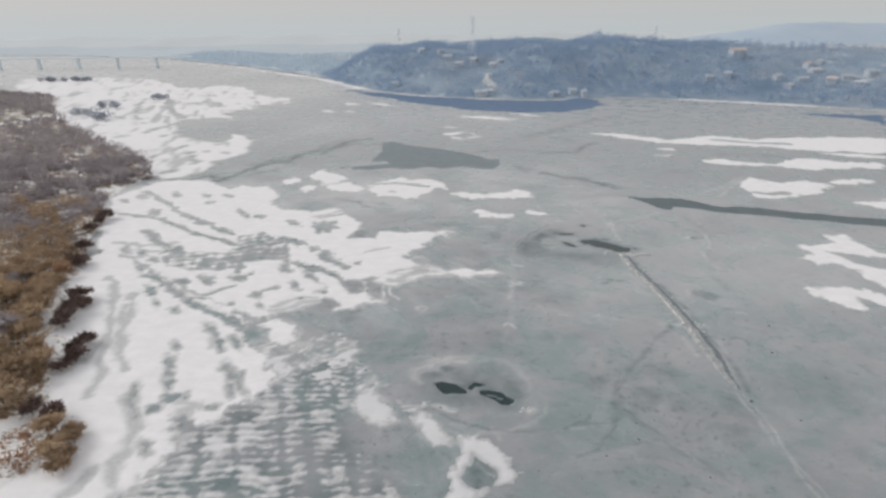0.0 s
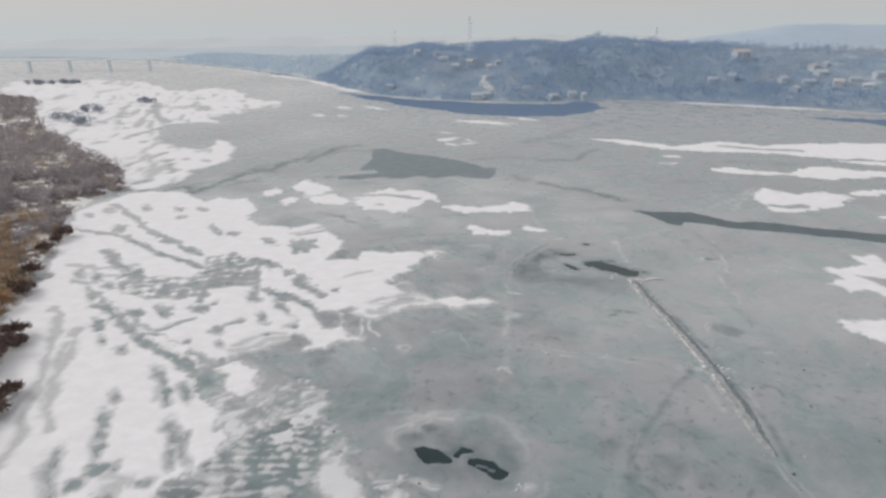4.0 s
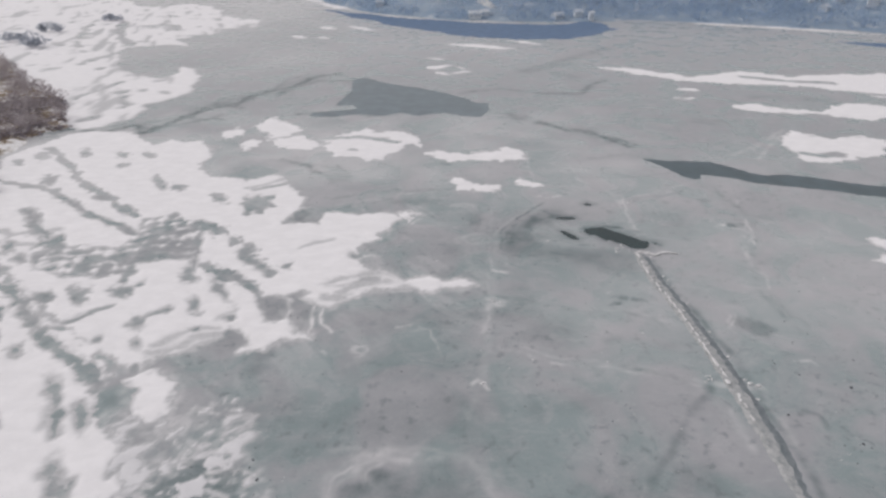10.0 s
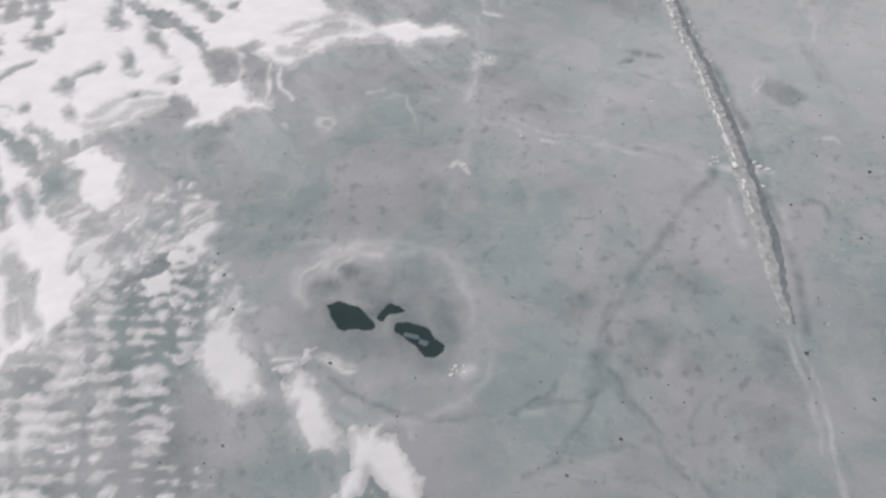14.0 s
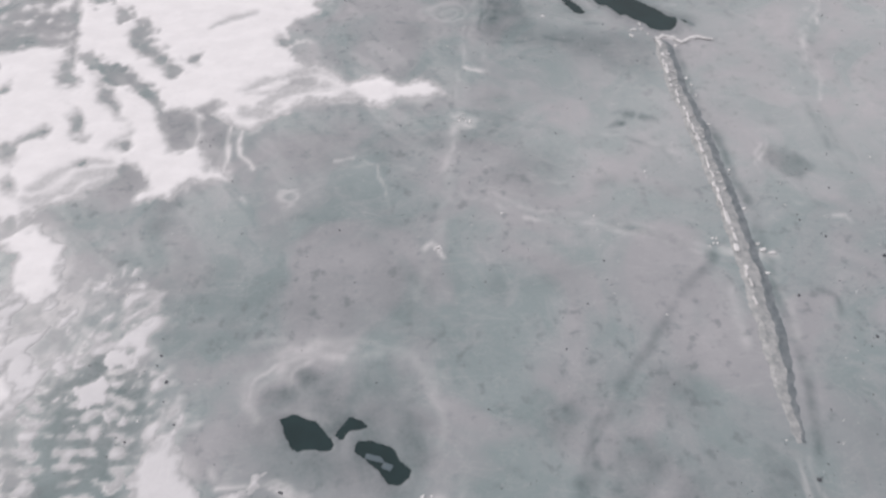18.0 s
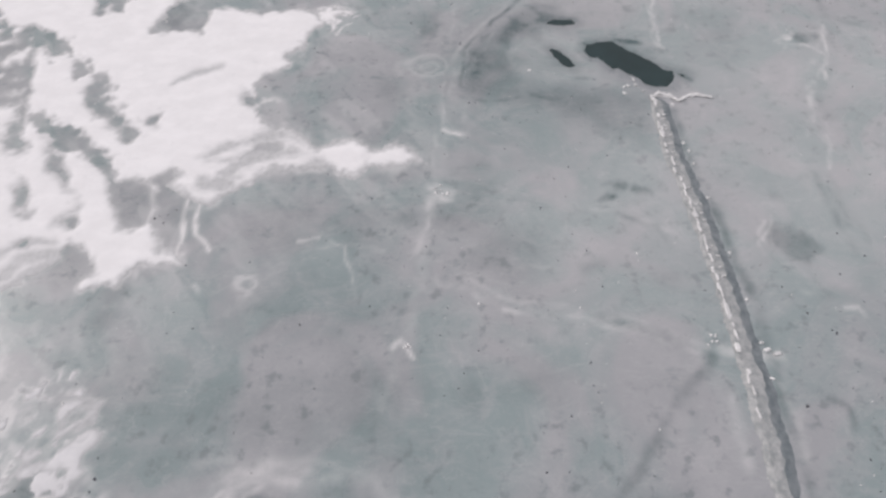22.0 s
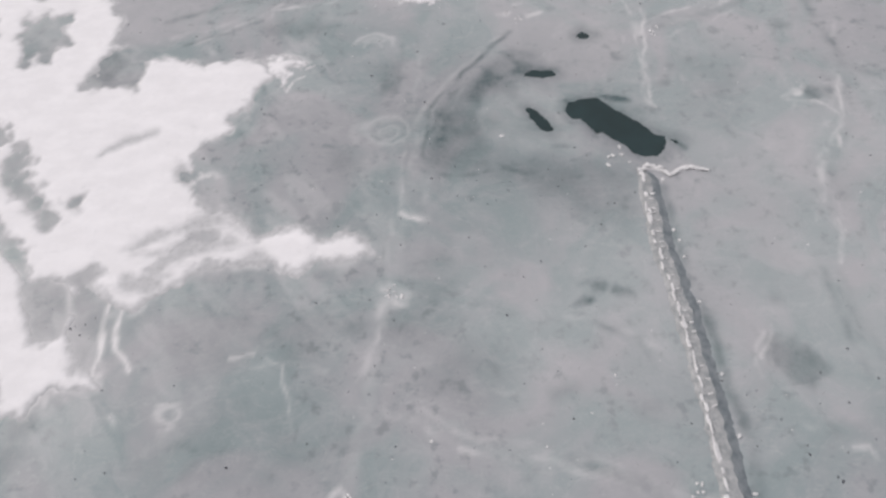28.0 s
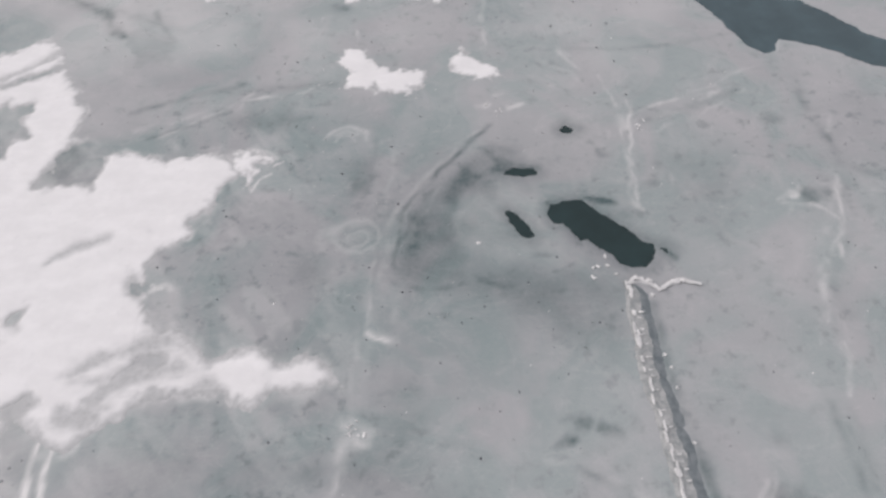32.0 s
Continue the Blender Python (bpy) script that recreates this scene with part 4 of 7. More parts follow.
WET_SPOTS += [([(55, 249.4), (59.3, 245.7), (65.4, 242), (64.5, 240.9), (57.4, 241.6), (54.2, 242.6), (56.1, 244.7)], 0.72, 1.2)]
WET_SPOTS += [([(51, 243.3), (55.4, 241.6), (51.1, 238.5), (48.3, 235.5), (45.2, 235.7), (46.1, 239)], 0.7, 1.5)]
WET_SPOTS += [([(40, 233), (43.8, 233.4), (45.3, 228.7), (43.2, 225.2), (39.6, 226.2)], 0.7, 1.5)]
WET_SPOTS += [([(50.5, 221), (53.9, 220), (59.4, 217.8), (58, 216.2), (53.6, 217.9), (50.9, 219.2)], 0.65, 1.2)]
WET_SPOTS += [([(37.8, 224.9), (40.8, 225.4), (49.4, 222.5), (50.2, 218.9), (43.3, 218.8), (38.8, 220.5)], 0.42, 2.5)]
WET_SPOTS += [([(28.7, 243.6), (33.3, 242.3), (33.5, 239.3), (30, 239.6)], 0.45, 1)]
WET_SPOTS += [([(37, 224.5), (44.9, 225.3), (50.1, 223.4), (58.2, 221.3), (66.3, 219.9), (74.9, 216.4), (72.2, 208.2), (69.9, 205.3), (64, 208.8), (57.1, 214.5), (49.4, 217.2), (39.7, 219.4)], 0.27, 2.5)]
WET_SPOTS += [([(39.9, 234.3), (46.1, 240.4), (54, 246.8), (56.3, 249.4), (62, 246.1), (64.1, 242.3), (56, 241.7), (50.4, 238.3), (48, 233.5), (48.1, 228.1), (50.1, 223.4), (44.4, 219.6), (37.5, 221.6)], 0.36, 1.6)]
WET_SPOTS += [([(27.1, 248.3), (34.5, 248.6), (35, 241.4), (28.5, 241.9)], 0.25, 2)]
WET_SPOTS += [([(88.3, 245.5), (101.3, 241.6), (95.4, 224.7), (86.5, 227.8)], 0.14, 3)]
FROST_SPOTS = [([(-9.9, 206), (1.3, 207), (9.7, 204.4), (-0.3, 201.5)], 0.35, 1.0)]
FROST_SPOTS += [([(50.3, 236.9), (56.5, 239.8), (65.1, 236.5), (64.9, 228.5), (68.7, 223), (71.3, 218.5), (62.6, 222.8), (54.3, 222.8), (49.9, 226.8), (48.5, 231.4)], 0.2, 2.0)]
WET_SPOTS += [([(cx + rx * math.cos(k), cy + ry * math.sin(k)) for k in range(6)], a, s) for cx, cy, rx, ry, a, s in WET_ROUND]
# rings of frost: centre, radius, width, amount, from and to which angle
FROST_RINGS = [(9, 139.5, 14, 0.8, 0.2, -20, 160), (10, 136, 17, 0.7, 0.22, -170, -20), (28.8, 253.5, 4, 0.5, 0.45, 10, 175), (28.8, 253.5, 2.6, 0.8, 0.3, 10, 175), (57, 229, 9.5, 1.2, 0.2, 60, 200), (31, 227, 7, 1.0, 0.22, 60, 200), (31, 227, 4, 1.0, 0.18, 0, 200), (72, 252, 6, 0.7, 0.25, -30, 190), (90, 181, 4.5, 0.6, 0.3, 90, 200), (-1.8, 180.0, 2.0, 0.4, 0.5, -200, 200)]
FROST_RINGS += [(28.4, 253.2, 4.1, 0.35, 0.4, -10, 190), (28.6, 252.5, 2.5, 0.3, 0.35, -10, 190), (30.6, 230, 4.2, 0.5, 0.35, -180, 180), (30.6, 229.4, 2.4, 0.4, 0.3, -180, 180), (72.2, 252.7, 5.3, 0.6, 0.25, -30, 200)]
HOLE_A = [(-0.1, 140.7), (2, 141.2), (4.9, 140), (7, 137.8), (7.6, 136.8), (7.4, 135.7), (4.9, 136.2), (2.5, 136.1), (0.7, 137.8)]
HOLE_B = [(7.7, 137.9), (10, 140.4), (12.7, 138.6), (9.9, 138.3), (8.5, 137.1)]
HOLE_C = [(10.4, 135.5), (11, 137), (12.9, 136.9), (15, 136.1), (16.1, 135), (16.9, 134), (18.3, 132.5), (18.1, 131.7), (16.4, 130.5), (14.8, 131), (13.4, 132.5), (12.1, 133.9)]
POND_A = [(57, 233.1), (58.1, 233.5), (59.6, 231.9), (60.9, 230.2), (61.8, 227.7), (60.9, 226.9), (59.5, 227.5), (58.3, 229.7), (57.4, 231)]
POND_B = [(64.3, 232.1), (65.6, 233.9), (67.9, 234.8), (71.5, 234.7), (73.5, 232), (76.1, 229.8), (78.5, 227.1), (80.1, 225.4), (81.8, 224.4), (81, 221.5), (79.6, 219.9), (76.7, 220), (75, 220.9), (73.9, 222.7), (72.1, 224.6), (70.7, 226.2), (69.2, 226.1), (68.2, 228.6), (66.9, 229.7), (65.4, 229.9)]
POND_D = [(70.4, 252.5), (71.8, 253.7), (72.7, 252.9), (73.8, 252.2), (72.7, 251.2), (71, 251.4)]
POND_E = [(57.3, 241.9), (59.7, 243.4), (64, 243), (65, 241.5), (61.5, 240.9)]
POND_F = [(82.1, 223.8), (83.6, 223.7), (84, 222.5), (83, 222.5)]
NEAR_WATER = [HOLE_A, HOLE_B, HOLE_C, POND_A, POND_B, POND_D, POND_E, POND_F]
WHITE_A = [(-19.9, 134.4), (-18.5, 137.2), (-16.6, 139.3), (-14.7, 139), (-13, 135.8), (-10.6, 132.3), (-10, 129.9), (-7.8, 126.8), (-10.8, 127.2), (-12.4, 125.9), (-14.6, 126.5), (-17.1, 129.4), (-19.2, 131.4)]
WHITE_B = [(-5.1, 129.5), (-2.7, 129.9), (-0.3, 126.4), (1.3, 122), (2.6, 118.4), (-1.3, 118.6), (-3, 121.1), (-4.1, 124.5), (-5.5, 126.3)]
RHOMB = [(4.5, 120.5), (7.5, 120.6), (9.6, 118.4), (12.1, 115.7), (13, 110.9), (14.1, 109.6), (12.9, 107.6), (9, 106.5), (5.6, 105), (2.2, 103.3), (0.8, 104.1), (1.3, 107.4), (1.8, 110.3), (3.8, 113.9), (4.9, 117.1)]
RHOMB_HOLE = [(6.6, 115.3), (8, 113.4), (10.8, 110.7), (10.5, 108.7), (9.6, 107.3), (6.3, 105.9), (4.3, 107.5), (3.6, 109.4), (4.7, 111.5), (5.9, 112.2)]
ARROW = [(-7.8, 130.4), (-4.4, 131.8), (-2.1, 133.8), (-1, 133.4), (-3.2, 131.5), (-4, 130.2)]
LUMP = [(-49.8, 174), (-43.8, 176.9), (-36.7, 172.8), (-36.7, 164.7), (-40.7, 161.5), (-46.3, 165.6)]
HALO = [WHITE_A, WHITE_B, LUMP, TONGUE]
POOL = [(-22.9, 460.9), (-15.2, 464), (-2.9, 449.3), (8.6, 440.8), (23.2, 428.8), (36.8, 414.3), (46.2, 402.6), (50.1, 392.1), (58.2, 389.9), (55.7, 378), (49.3, 362.5), (41.9, 365.6), (30, 372.9), (17.1, 368.1), (7.8, 375.1), (-1.6, 369.9), (-14.3, 374.8), (-26.3, 370), (-40.7, 373.8), (-38.3, 379.7), (-29.1, 382.6), (-14.8, 385), (-18.7, 394.9), (-28.5, 393.1), (-26.2, 405.6), (-22.1, 425.2)]
CRACK_D = [(107.3, 294.5), (113, 293), (124, 290.4), (134, 289), (139.5, 282.4), (142.9, 275.5), (148, 272.5), (156.5, 272.5), (175, 262.6), (189, 254.7), (210, 247), (240, 240), (262, 235), (262, 226), (240, 230), (205, 235.5), (183, 246), (160.6, 257), (140.2, 264.8), (136.2, 268.2), (130.8, 272.9), (123.8, 275.2), (121, 271.5), (118.5, 271), (116, 274.4), (114, 279.6), (112.5, 286)]
MID_WATER = [POOL, CRACK_D]
BIG_WATER = [(-95, 912), (-50, 861), (28, 780), (91, 743), (145, 722), (192, 714), (224, 747), (231, 673), (196, 628), (163, 610), (105, 618), (71, 637), (18, 701), (-56, 823)]
RIGHT_WATER = [(386, 572), (423, 559), (460, 541), (414, 488), (427, 527), (407, 537)]
TRACK = [(75.2, 217), (74.4, 207), (74.3, 198), (74.8, 190), (74.6, 175), (73.4, 152), (71.4, 132), (70.3, 118), (69.5, 103), (68.5, 80), (68, 60)]
WOOD_EDGE = [(-97, 133), (-91, 135), (-93, 146), (-101, 159), (-112, 174), (-116, 185), (-124, 204), (-125, 212), (-130, 233), (-139, 251), (-145, 269), (-145, 284), (-159, 310), (-169, 339), (-163, 352), (-153, 360), (-154, 362), (-188, 424), (-229, 465), (-289, 542), (-365, 640), (-482, 845), (-603, 917), (-800, 1010), (-1400, 1150)]
DARK_SHRUBS = [(-111.6, 195.1), (-108.5, 191.6), (-109, 186.6), (-108.2, 181.5), (-107, 176.9), (-107.5, 189.6), (-96, 164.8), (-96.2, 161.4), (-93.4, 158.9), (-94.3, 156.3), (-94.6, 153.2), (-95.8, 166.9), (-127, 227.5), (-127.2, 223.2), (-130.8, 226.2), (-143.2, 263.6), (-133.9, 241.1), (-85, 132.8), (-144.8, 282), (-144.5, 276.1), (-90, 134.2)]
BROWN_CLUMP = [(-81.5, 128.3), (-78.8, 127.7), (-76.4, 125.2), (-80.6, 123.9), (-77.3, 122.8), (-80.3, 121.3), (-77, 119.5), (-75.2, 120.9), (-75.9, 116), (-74.6, 117.4), (-83, 127.5), (-77.1, 128)]
BRUSH_AREA = [(-96, 131), (-90, 132), (-83, 123), (-80, 117), (-81, 113), (-83, 112)]
BANK_EDGE = [(-130, -400), (-112, -150), (-98, 0), (-88, 70), (-83, 111), (-79, 115), (-75, 117), (-74, 124), (-81, 135), (-89, 141), (-95, 153), (-93, 161), (-96, 168), (-105, 174), (-104, 186), (-115, 203), (-122, 206), (-124, 226), (-136, 248), (-146, 282), (-162, 321), (-164, 355), (-154, 362), (-188, 424), (-229, 465), (-289, 542), (-365, 640), (-482, 845), (-603, 917), (-800, 1010), (-1400, 1150)]
UPRIVER = [(-789, 1284), (-674, 1220), (-614, 1260), (-482, 1170), (-378, 994), (-339, 970), (-307, 1012), (-250, 950), (-213, 852), (-161, 790), (-148, 742), (-173, 720), (-177, 683), (-195, 682), (-205, 655), (-176, 601), (-205, 620), (-223, 623), (-237, 616), (-219, 558), (-190, 505), (-172, 482), (-157, 474), (-148, 516), (-140, 504), (-141, 486), (-129, 478), (-125, 461), (-124, 427), (-133, 401), (-135, 379), (-143, 365), (-153, 361), (-168, 378), (-210, 430), (-296, 555), (-371, 615), (-486, 794), (-634, 1005)]
PATCH_A = [(-64.7, 356.8), (-57.5, 373), (-49.3, 360.7), (-41, 354.5), (-37.8, 345.8), (-44.7, 341.5), (-50.7, 336.3), (-57.7, 343.7)]
PATCH_B = [(-51.7, 331.7), (-43.1, 340.4), (-32.4, 332.7), (-26.8, 323.1), (-34.6, 318.7), (-42.7, 321.2)]
PATCH_C = [(-77.9, 346.6), (-73.1, 355.4), (-64.5, 344.4), (-73, 338.4)]
PATCH_D = [(-66.7, 329.5), (-58.8, 336.1), (-53.6, 326.5), (-60, 317.8)]
PATCH_E = [(-25.4, 317.9), (-23.3, 337.5), (-15.4, 343.7), (-8.4, 347.1), (-1.1, 340.3), (10.3, 342.2), (17.4, 327.9), (17.8, 318.9), (11.2, 320.4), (6.1, 311.6), (3.3, 302.4), (-5.4, 303.2), (-13, 307), (-20.8, 310.1)]
E_BAND = [(-22.4, 333.6), (-10.7, 335.3), (-0.9, 329.7), (5.1, 324.5)]
E_TAIL = [(12, 320.3), (7.1, 312.3), (2.8, 303.2)]
PATCH_F = [(16.7, 308.2), (24.1, 314.1), (35.3, 308.9), (45.7, 309.5), (56.1, 316.2), (62, 306.4), (58.9, 298), (48.6, 295.9), (39, 298.3), (26.6, 297.9)]
STREAK_A = [(148.4, 482.7), (170.7, 477.9), (185.3, 460.9), (198.9, 445.1), (213.5, 449.6), (239.8, 459.3), (252.3, 451.6), (260.8, 438.5), (277.5, 438.7), (296.9, 442.6), (348.2, 439.1), (380.9, 423.6), (332.9, 374.9), (300.7, 384.1), (281.2, 390.7), (266.1, 400.3), (247.7, 412.2), (224.4, 418.2), (211.6, 423), (191.9, 430.6), (177.8, 443.4), (161, 463.6)]
A_SLOT = [(232.7, 439.5), (250.1, 428.1)]
A_SLIT = [(256.5, 425.6), (277, 417.9)]
STREAK_B = [(186.3, 371.5), (200.3, 376.9), (207, 365.5), (227.9, 357), (240.2, 364.8), (261.8, 370.7), (277.4, 357.2), (295.3, 350.3), (283, 337.2), (262.8, 340.3), (241.1, 340.2), (222.3, 349), (201, 356), (188.4, 362.2)]
STREAK_C = [(274.4, 386.8), (297.1, 380), (313.5, 369.7), (306.4, 362.1), (289.1, 370.7)]
STREAK_D = [(176.3, 311.9), (191.6, 326.8), (195.5, 319.5), (202.5, 313.1), (218.5, 315.3), (225.7, 310), (224.7, 302), (211.9, 293.1), (198, 285.8), (181.9, 281.4), (172.5, 286.7), (175.5, 298.2)]
D_SLOT = [(176.7, 294), (183.8, 291), (192.7, 291.7)]
STREAK_E = [(232.7, 314.9), (253.7, 318.8), (259.3, 310.5), (240.4, 304), (228.3, 307.9)]
DRIFT_A = [(147, 220.9), (156.2, 220.6), (164.7, 221.7), (167.2, 230.7), (176, 231.9), (174.5, 222), (174.2, 209.8), (180.7, 206.9), (176.1, 201.8), (164.1, 208.5), (155.7, 212.2), (158.3, 206.8), (158.7, 199.2), (163.8, 195.6), (173.7, 189.8), (162.4, 177.7), (150.5, 180.1), (149.4, 187.8), (152.7, 195.7), (150.2, 202.1), (142.7, 200.7), (142.6, 205), (140.4, 209), (147.1, 211.2)]
DRIFT_B = [(123.3, 184.3), (130.6, 184.1), (138.2, 183.8), (143, 179.9), (147.2, 176.2), (157.8, 172.8), (149.9, 164.4), (140, 167.8), (138.1, 170.7), (136.5, 174.3), (134.3, 167.6), (131.3, 165.7), (127.6, 170.1), (125.7, 174.9), (123.5, 178.3)]
SLAB_A = [(26.7, 280.1), (31.5, 280.6), (33.4, 276.5), (37.7, 272.7), (45.1, 271.6), (43.6, 266.3), (39.9, 265.3), (35.1, 266.3), (27.3, 268.8), (28.5, 272.3), (26.8, 276.2)]
SLAB_B = [(50.7, 275.8), (53.1, 277.9), (56.5, 274.3), (59.9, 271.5), (61.1, 268.6), (55.8, 267.5), (52.3, 269.7), (49.8, 272.1)]
FAR_STREAKS = [
    [(47.7, 600), (69.6, 595.6), (89.9, 582.9), (107.9, 562.8), (87.4, 566.8), (67.6, 578.8)],
    [(26.1, 534), (33.4, 533.9), (40.6, 530.3), (47.3, 523.6), (40.1, 523.7), (33, 527.2)],
    [(27, 489.1), (33.1, 498.9), (39, 503), (44.4, 501.2), (38.1, 491.3), (32.4, 487.4)],
    [(35.7, 472.9), (43.5, 477.9), (51.1, 479.3), (58.2, 476.9), (50.3, 471.8), (42.8, 470.5)],
    [(28.9, 475.7), (33.3, 476.3), (37.6, 473.7), (41.5, 468.1), (37.1, 467.5), (32.9, 470)],
    [(48.1, 493.7), (51.1, 494.7), (53.8, 492.9), (56.2, 488.2), (53.2, 487.2), (50.5, 489)],
    [(103.7, 611.5), (116.4, 605.6), (127.7, 594.6), (137.4, 578.9), (125.4, 584.3), (114.3, 595)]]
FAR_STREAKS += [
    [(-83.7, 727.1), (-75.1, 729.8), (-65.4, 723.5), (-55.1, 708.4), (-63.6, 705.8), (-73, 711.9)],
    [(-53.5, 733.6), (-40.9, 727.1), (-28.1, 711.9), (-15.6, 689.1), (-27.3, 694.8), (-39.7, 709.3)],
    [(-98.2, 664), (-92.2, 667.5), (-84.9, 662.4), (-76.5, 649), (-82.5, 645.7), (-89.6, 650.6)],
    [(-71.9, 648.4), (-67.2, 651.6), (-61.9, 649.6), (-56, 642.5), (-60.8, 639.5), (-66, 641.4)],
    [(162.7, 393.7), (169.5, 394.5), (174.9, 392.5), (178.9, 387.6), (172.2, 386.9), (166.8, 388.9)],
    [(175.8, 411.3), (181.8, 412.3), (186.3, 410.2), (189.2, 405), (183.2, 404), (178.8, 406.1)]]
UPRIVER_TRACKS = [
    ([(-313, 805), (-277, 702), (-246, 641), (-235, 620)], 3.5),
    ([(-343, 780), (-316, 709), (-298, 671)], 2),
    ([(-228, 545), (-229, 583), (-232, 531)], 1.5),
    ([(-261, 779), (-237, 745), (-226, 717)], 2.5),
    ([(-157, 379), (-152, 383)], 2),
    ([(-153, 427), (-145, 407)], 1.2),
    ([(-151, 442), (-148, 437)], 1.2),
    ([(-137, 435), (-135, 432)], 1.2),
    ([(-215, 817), (-203, 798)], 3),
    ([(-182, 426), (-176, 448), (-176, 468)], 1.6),
    ([(-287, 868), (-268, 846)], 2.5),
    ([(-296, 650), (-278, 618)], 2)]
UPRIVER_VEILS = [
    ([(-609, 1128), (-499, 1073), (-419, 1018)], 9),
    ([(-180, 421), (-175, 445), (-171, 479)], 6),
    ([(-203, 457), (-206, 502), (-213, 542)], 5),
    ([(-383, 774), (-301, 661), (-244, 547)], 6),
    ([(-337, 898), (-281, 848), (-220, 771)], 8),
    ([(-159, 406), (-154, 431)], 4)]
SNOW_VEILS = [
    ([(-108.3, 209.2), (-99.5, 189.2), (-91.8, 172.1), (-87, 157.5), (-82, 142.5)], 0.6),
    ([(-95.9, 190.9), (-90.3, 175.9), (-84.8, 162.9), (-79.1, 152.9)], 0.8),
    ([(-72.4, 143.9), (-69.4, 135.1), (-66.2, 129.6), (-65.9, 125), (-64.4, 117.1), (-59.9, 109.6)], 0.9),
    ([(-91.5, 157.9), (-91.4, 164.1), (-92.5, 172.8)], 0.5),
    ([(-68.1, 117.1), (-69.3, 112.8), (-71, 110.2)], 0.8),
    ([(-57.9, 134.1), (-54, 122.7)], 1.2),
    ([(-62.8, 139.8), (-55, 135.9)], 0.7),
    ([(-62, 168), (-59.5, 163)], 0.3)]
SNOW_VEILS += [
    ([(-45.1, 179.1), (-40.5, 183.3), (-35.4, 186.2)], 0.8),
    ([(-48.1, 182.3), (-42, 185), (-40, 187.3)], 0.4),
    ([(-36.5, 195.2), (-33.9, 197.1)], 0.5),
    ([(-6.5, 205.3), (3.5, 207.5)], 0.6),
    ([(-12.3, 208.4), (-6.8, 210.8), (0.1, 212.2), (4.7, 211.3)], 0.9),
    ([(-12.3, 202.1), (-7, 200.9)], 0.6),
    ([(-48.9, 276.8), (-42.5, 280), (-37.6, 284.3)], 0.5),
    ([(-21.7, 229), (-18.5, 231.7), (-13.9, 233.1)], 0.3)]
SNOW_VEILS += [
    ([(-96.4, 181.2), (-102.8, 199), (-111, 213.6)], 1),
    ([(-90.8, 182.4), (-97.6, 198.5)], 0.9),
    ([(-48, 185.1), (-44.8, 187.7), (-41.4, 190.4), (-35.9, 190.6)], 0.6),
    ([(-45.1, 182.7), (-40.8, 187.4), (-34.6, 188.1)], 0.5),
    ([(-110.6, 232.5), (-108.6, 238.4), (-98.4, 237.3)], 0.7),
    ([(-126.8, 250.2), (-113.1, 245.3), (-101.4, 247.5)], 0.8),
    (TONGUE_SCUFF, 0.5)]


# ---- fields over the ice ----
def warp(x, y, size, amp, seed):
    return x + amp * fbm(x, y, size, 3, seed), y + amp * fbm(x, y, size, 3, seed + 40)


def snow_depth(outline, x, y, size=7.0, amp=1.6, seed=1, rough=1.0):
    wx, wy = warp(x, y, size, amp, seed)
    return depth_in(outline, wx, wy) + rough * fbm(x, y, size * 0.6, 4, seed + 9) + 0.65 * rough * fbm(x, y, size * 0.24, 2, seed + 29)


def field_holes(x, y):
    """Metres by which tracks, pits and bare spots eat into the big snow field."""
    eat = np.full(x.shape, -9.0)
    wx, wy = warp(x, y, 4, 0.8, 21)
    for line, width in SNOW_TRACKS:
        m = within(x, y, line, 15)
        blotch = 0.8 + 0.75 * fbm(x[m], y[m], 4.5, 3, 33) + 0.45 * fbm(x[m], y[m], 1.3, 2, 36)
        d = width * blotch - off_line(line, wx[m], wy[m])
        eat[m] = np.maximum(eat[m], d)
    for px, py, rx, ry in SNOW_PITS:
        m = (abs(x - px) < 14) & (abs(y - py) < 16)
        across, down = 0.857 * (wx[m] - px) + 0.515 * (wy[m] - py), 0.857 * (wy[m] - py) - 0.515 * (wx[m] - px)
        d = 1.05 + 0.6 * fbm(x[m], y[m], 1.8, 3, 5) - np.hypot(across / rx, down / ry)
        eat[m] = np.maximum(eat[m], d * min(rx, ry))
    for bare in SNOW_BARE:
        m = within(x, y, bare, 6)
        eat[m] = np.maximum(eat[m], depth_in(bare, wx[m], wy[m]) + 0.8 * fbm(x[m], y[m], 2.6, 3, 37))
    m = within(x, y, MIXED_ZONE + BARE_HAND + BARE_PAW, 10)
    core = np.maximum(depth_in(BARE_HAND, wx[m], wy[m]), depth_in(BARE_PAW, wx[m], wy[m]))
    d = np.maximum(depth_in(MIXED_ZONE, wx[m], wy[m]), core)
    u, v = x[m] + 0.15 * y[m] + 2.2 * fbm(x[m], y[m], 12, 3, 65), y[m] - 0.1 * x[m] + 2.4 * fbm(x[m], y[m], 12, 3, 66)
    dots = np.cos(2 * math.pi * u / 4.0) * 0.45 + np.cos(2 * math.pi * v / 4.7) * 0.55
    patchy = 0.1 - 1.0 * dots + 1.25 * fbm(x[m], y[m], 3.4, 3, 61) + 0.25 * step01(-2, 2, core)
    eat[m] = np.maximum(eat[m], np.minimum(d, patchy))
    return eat


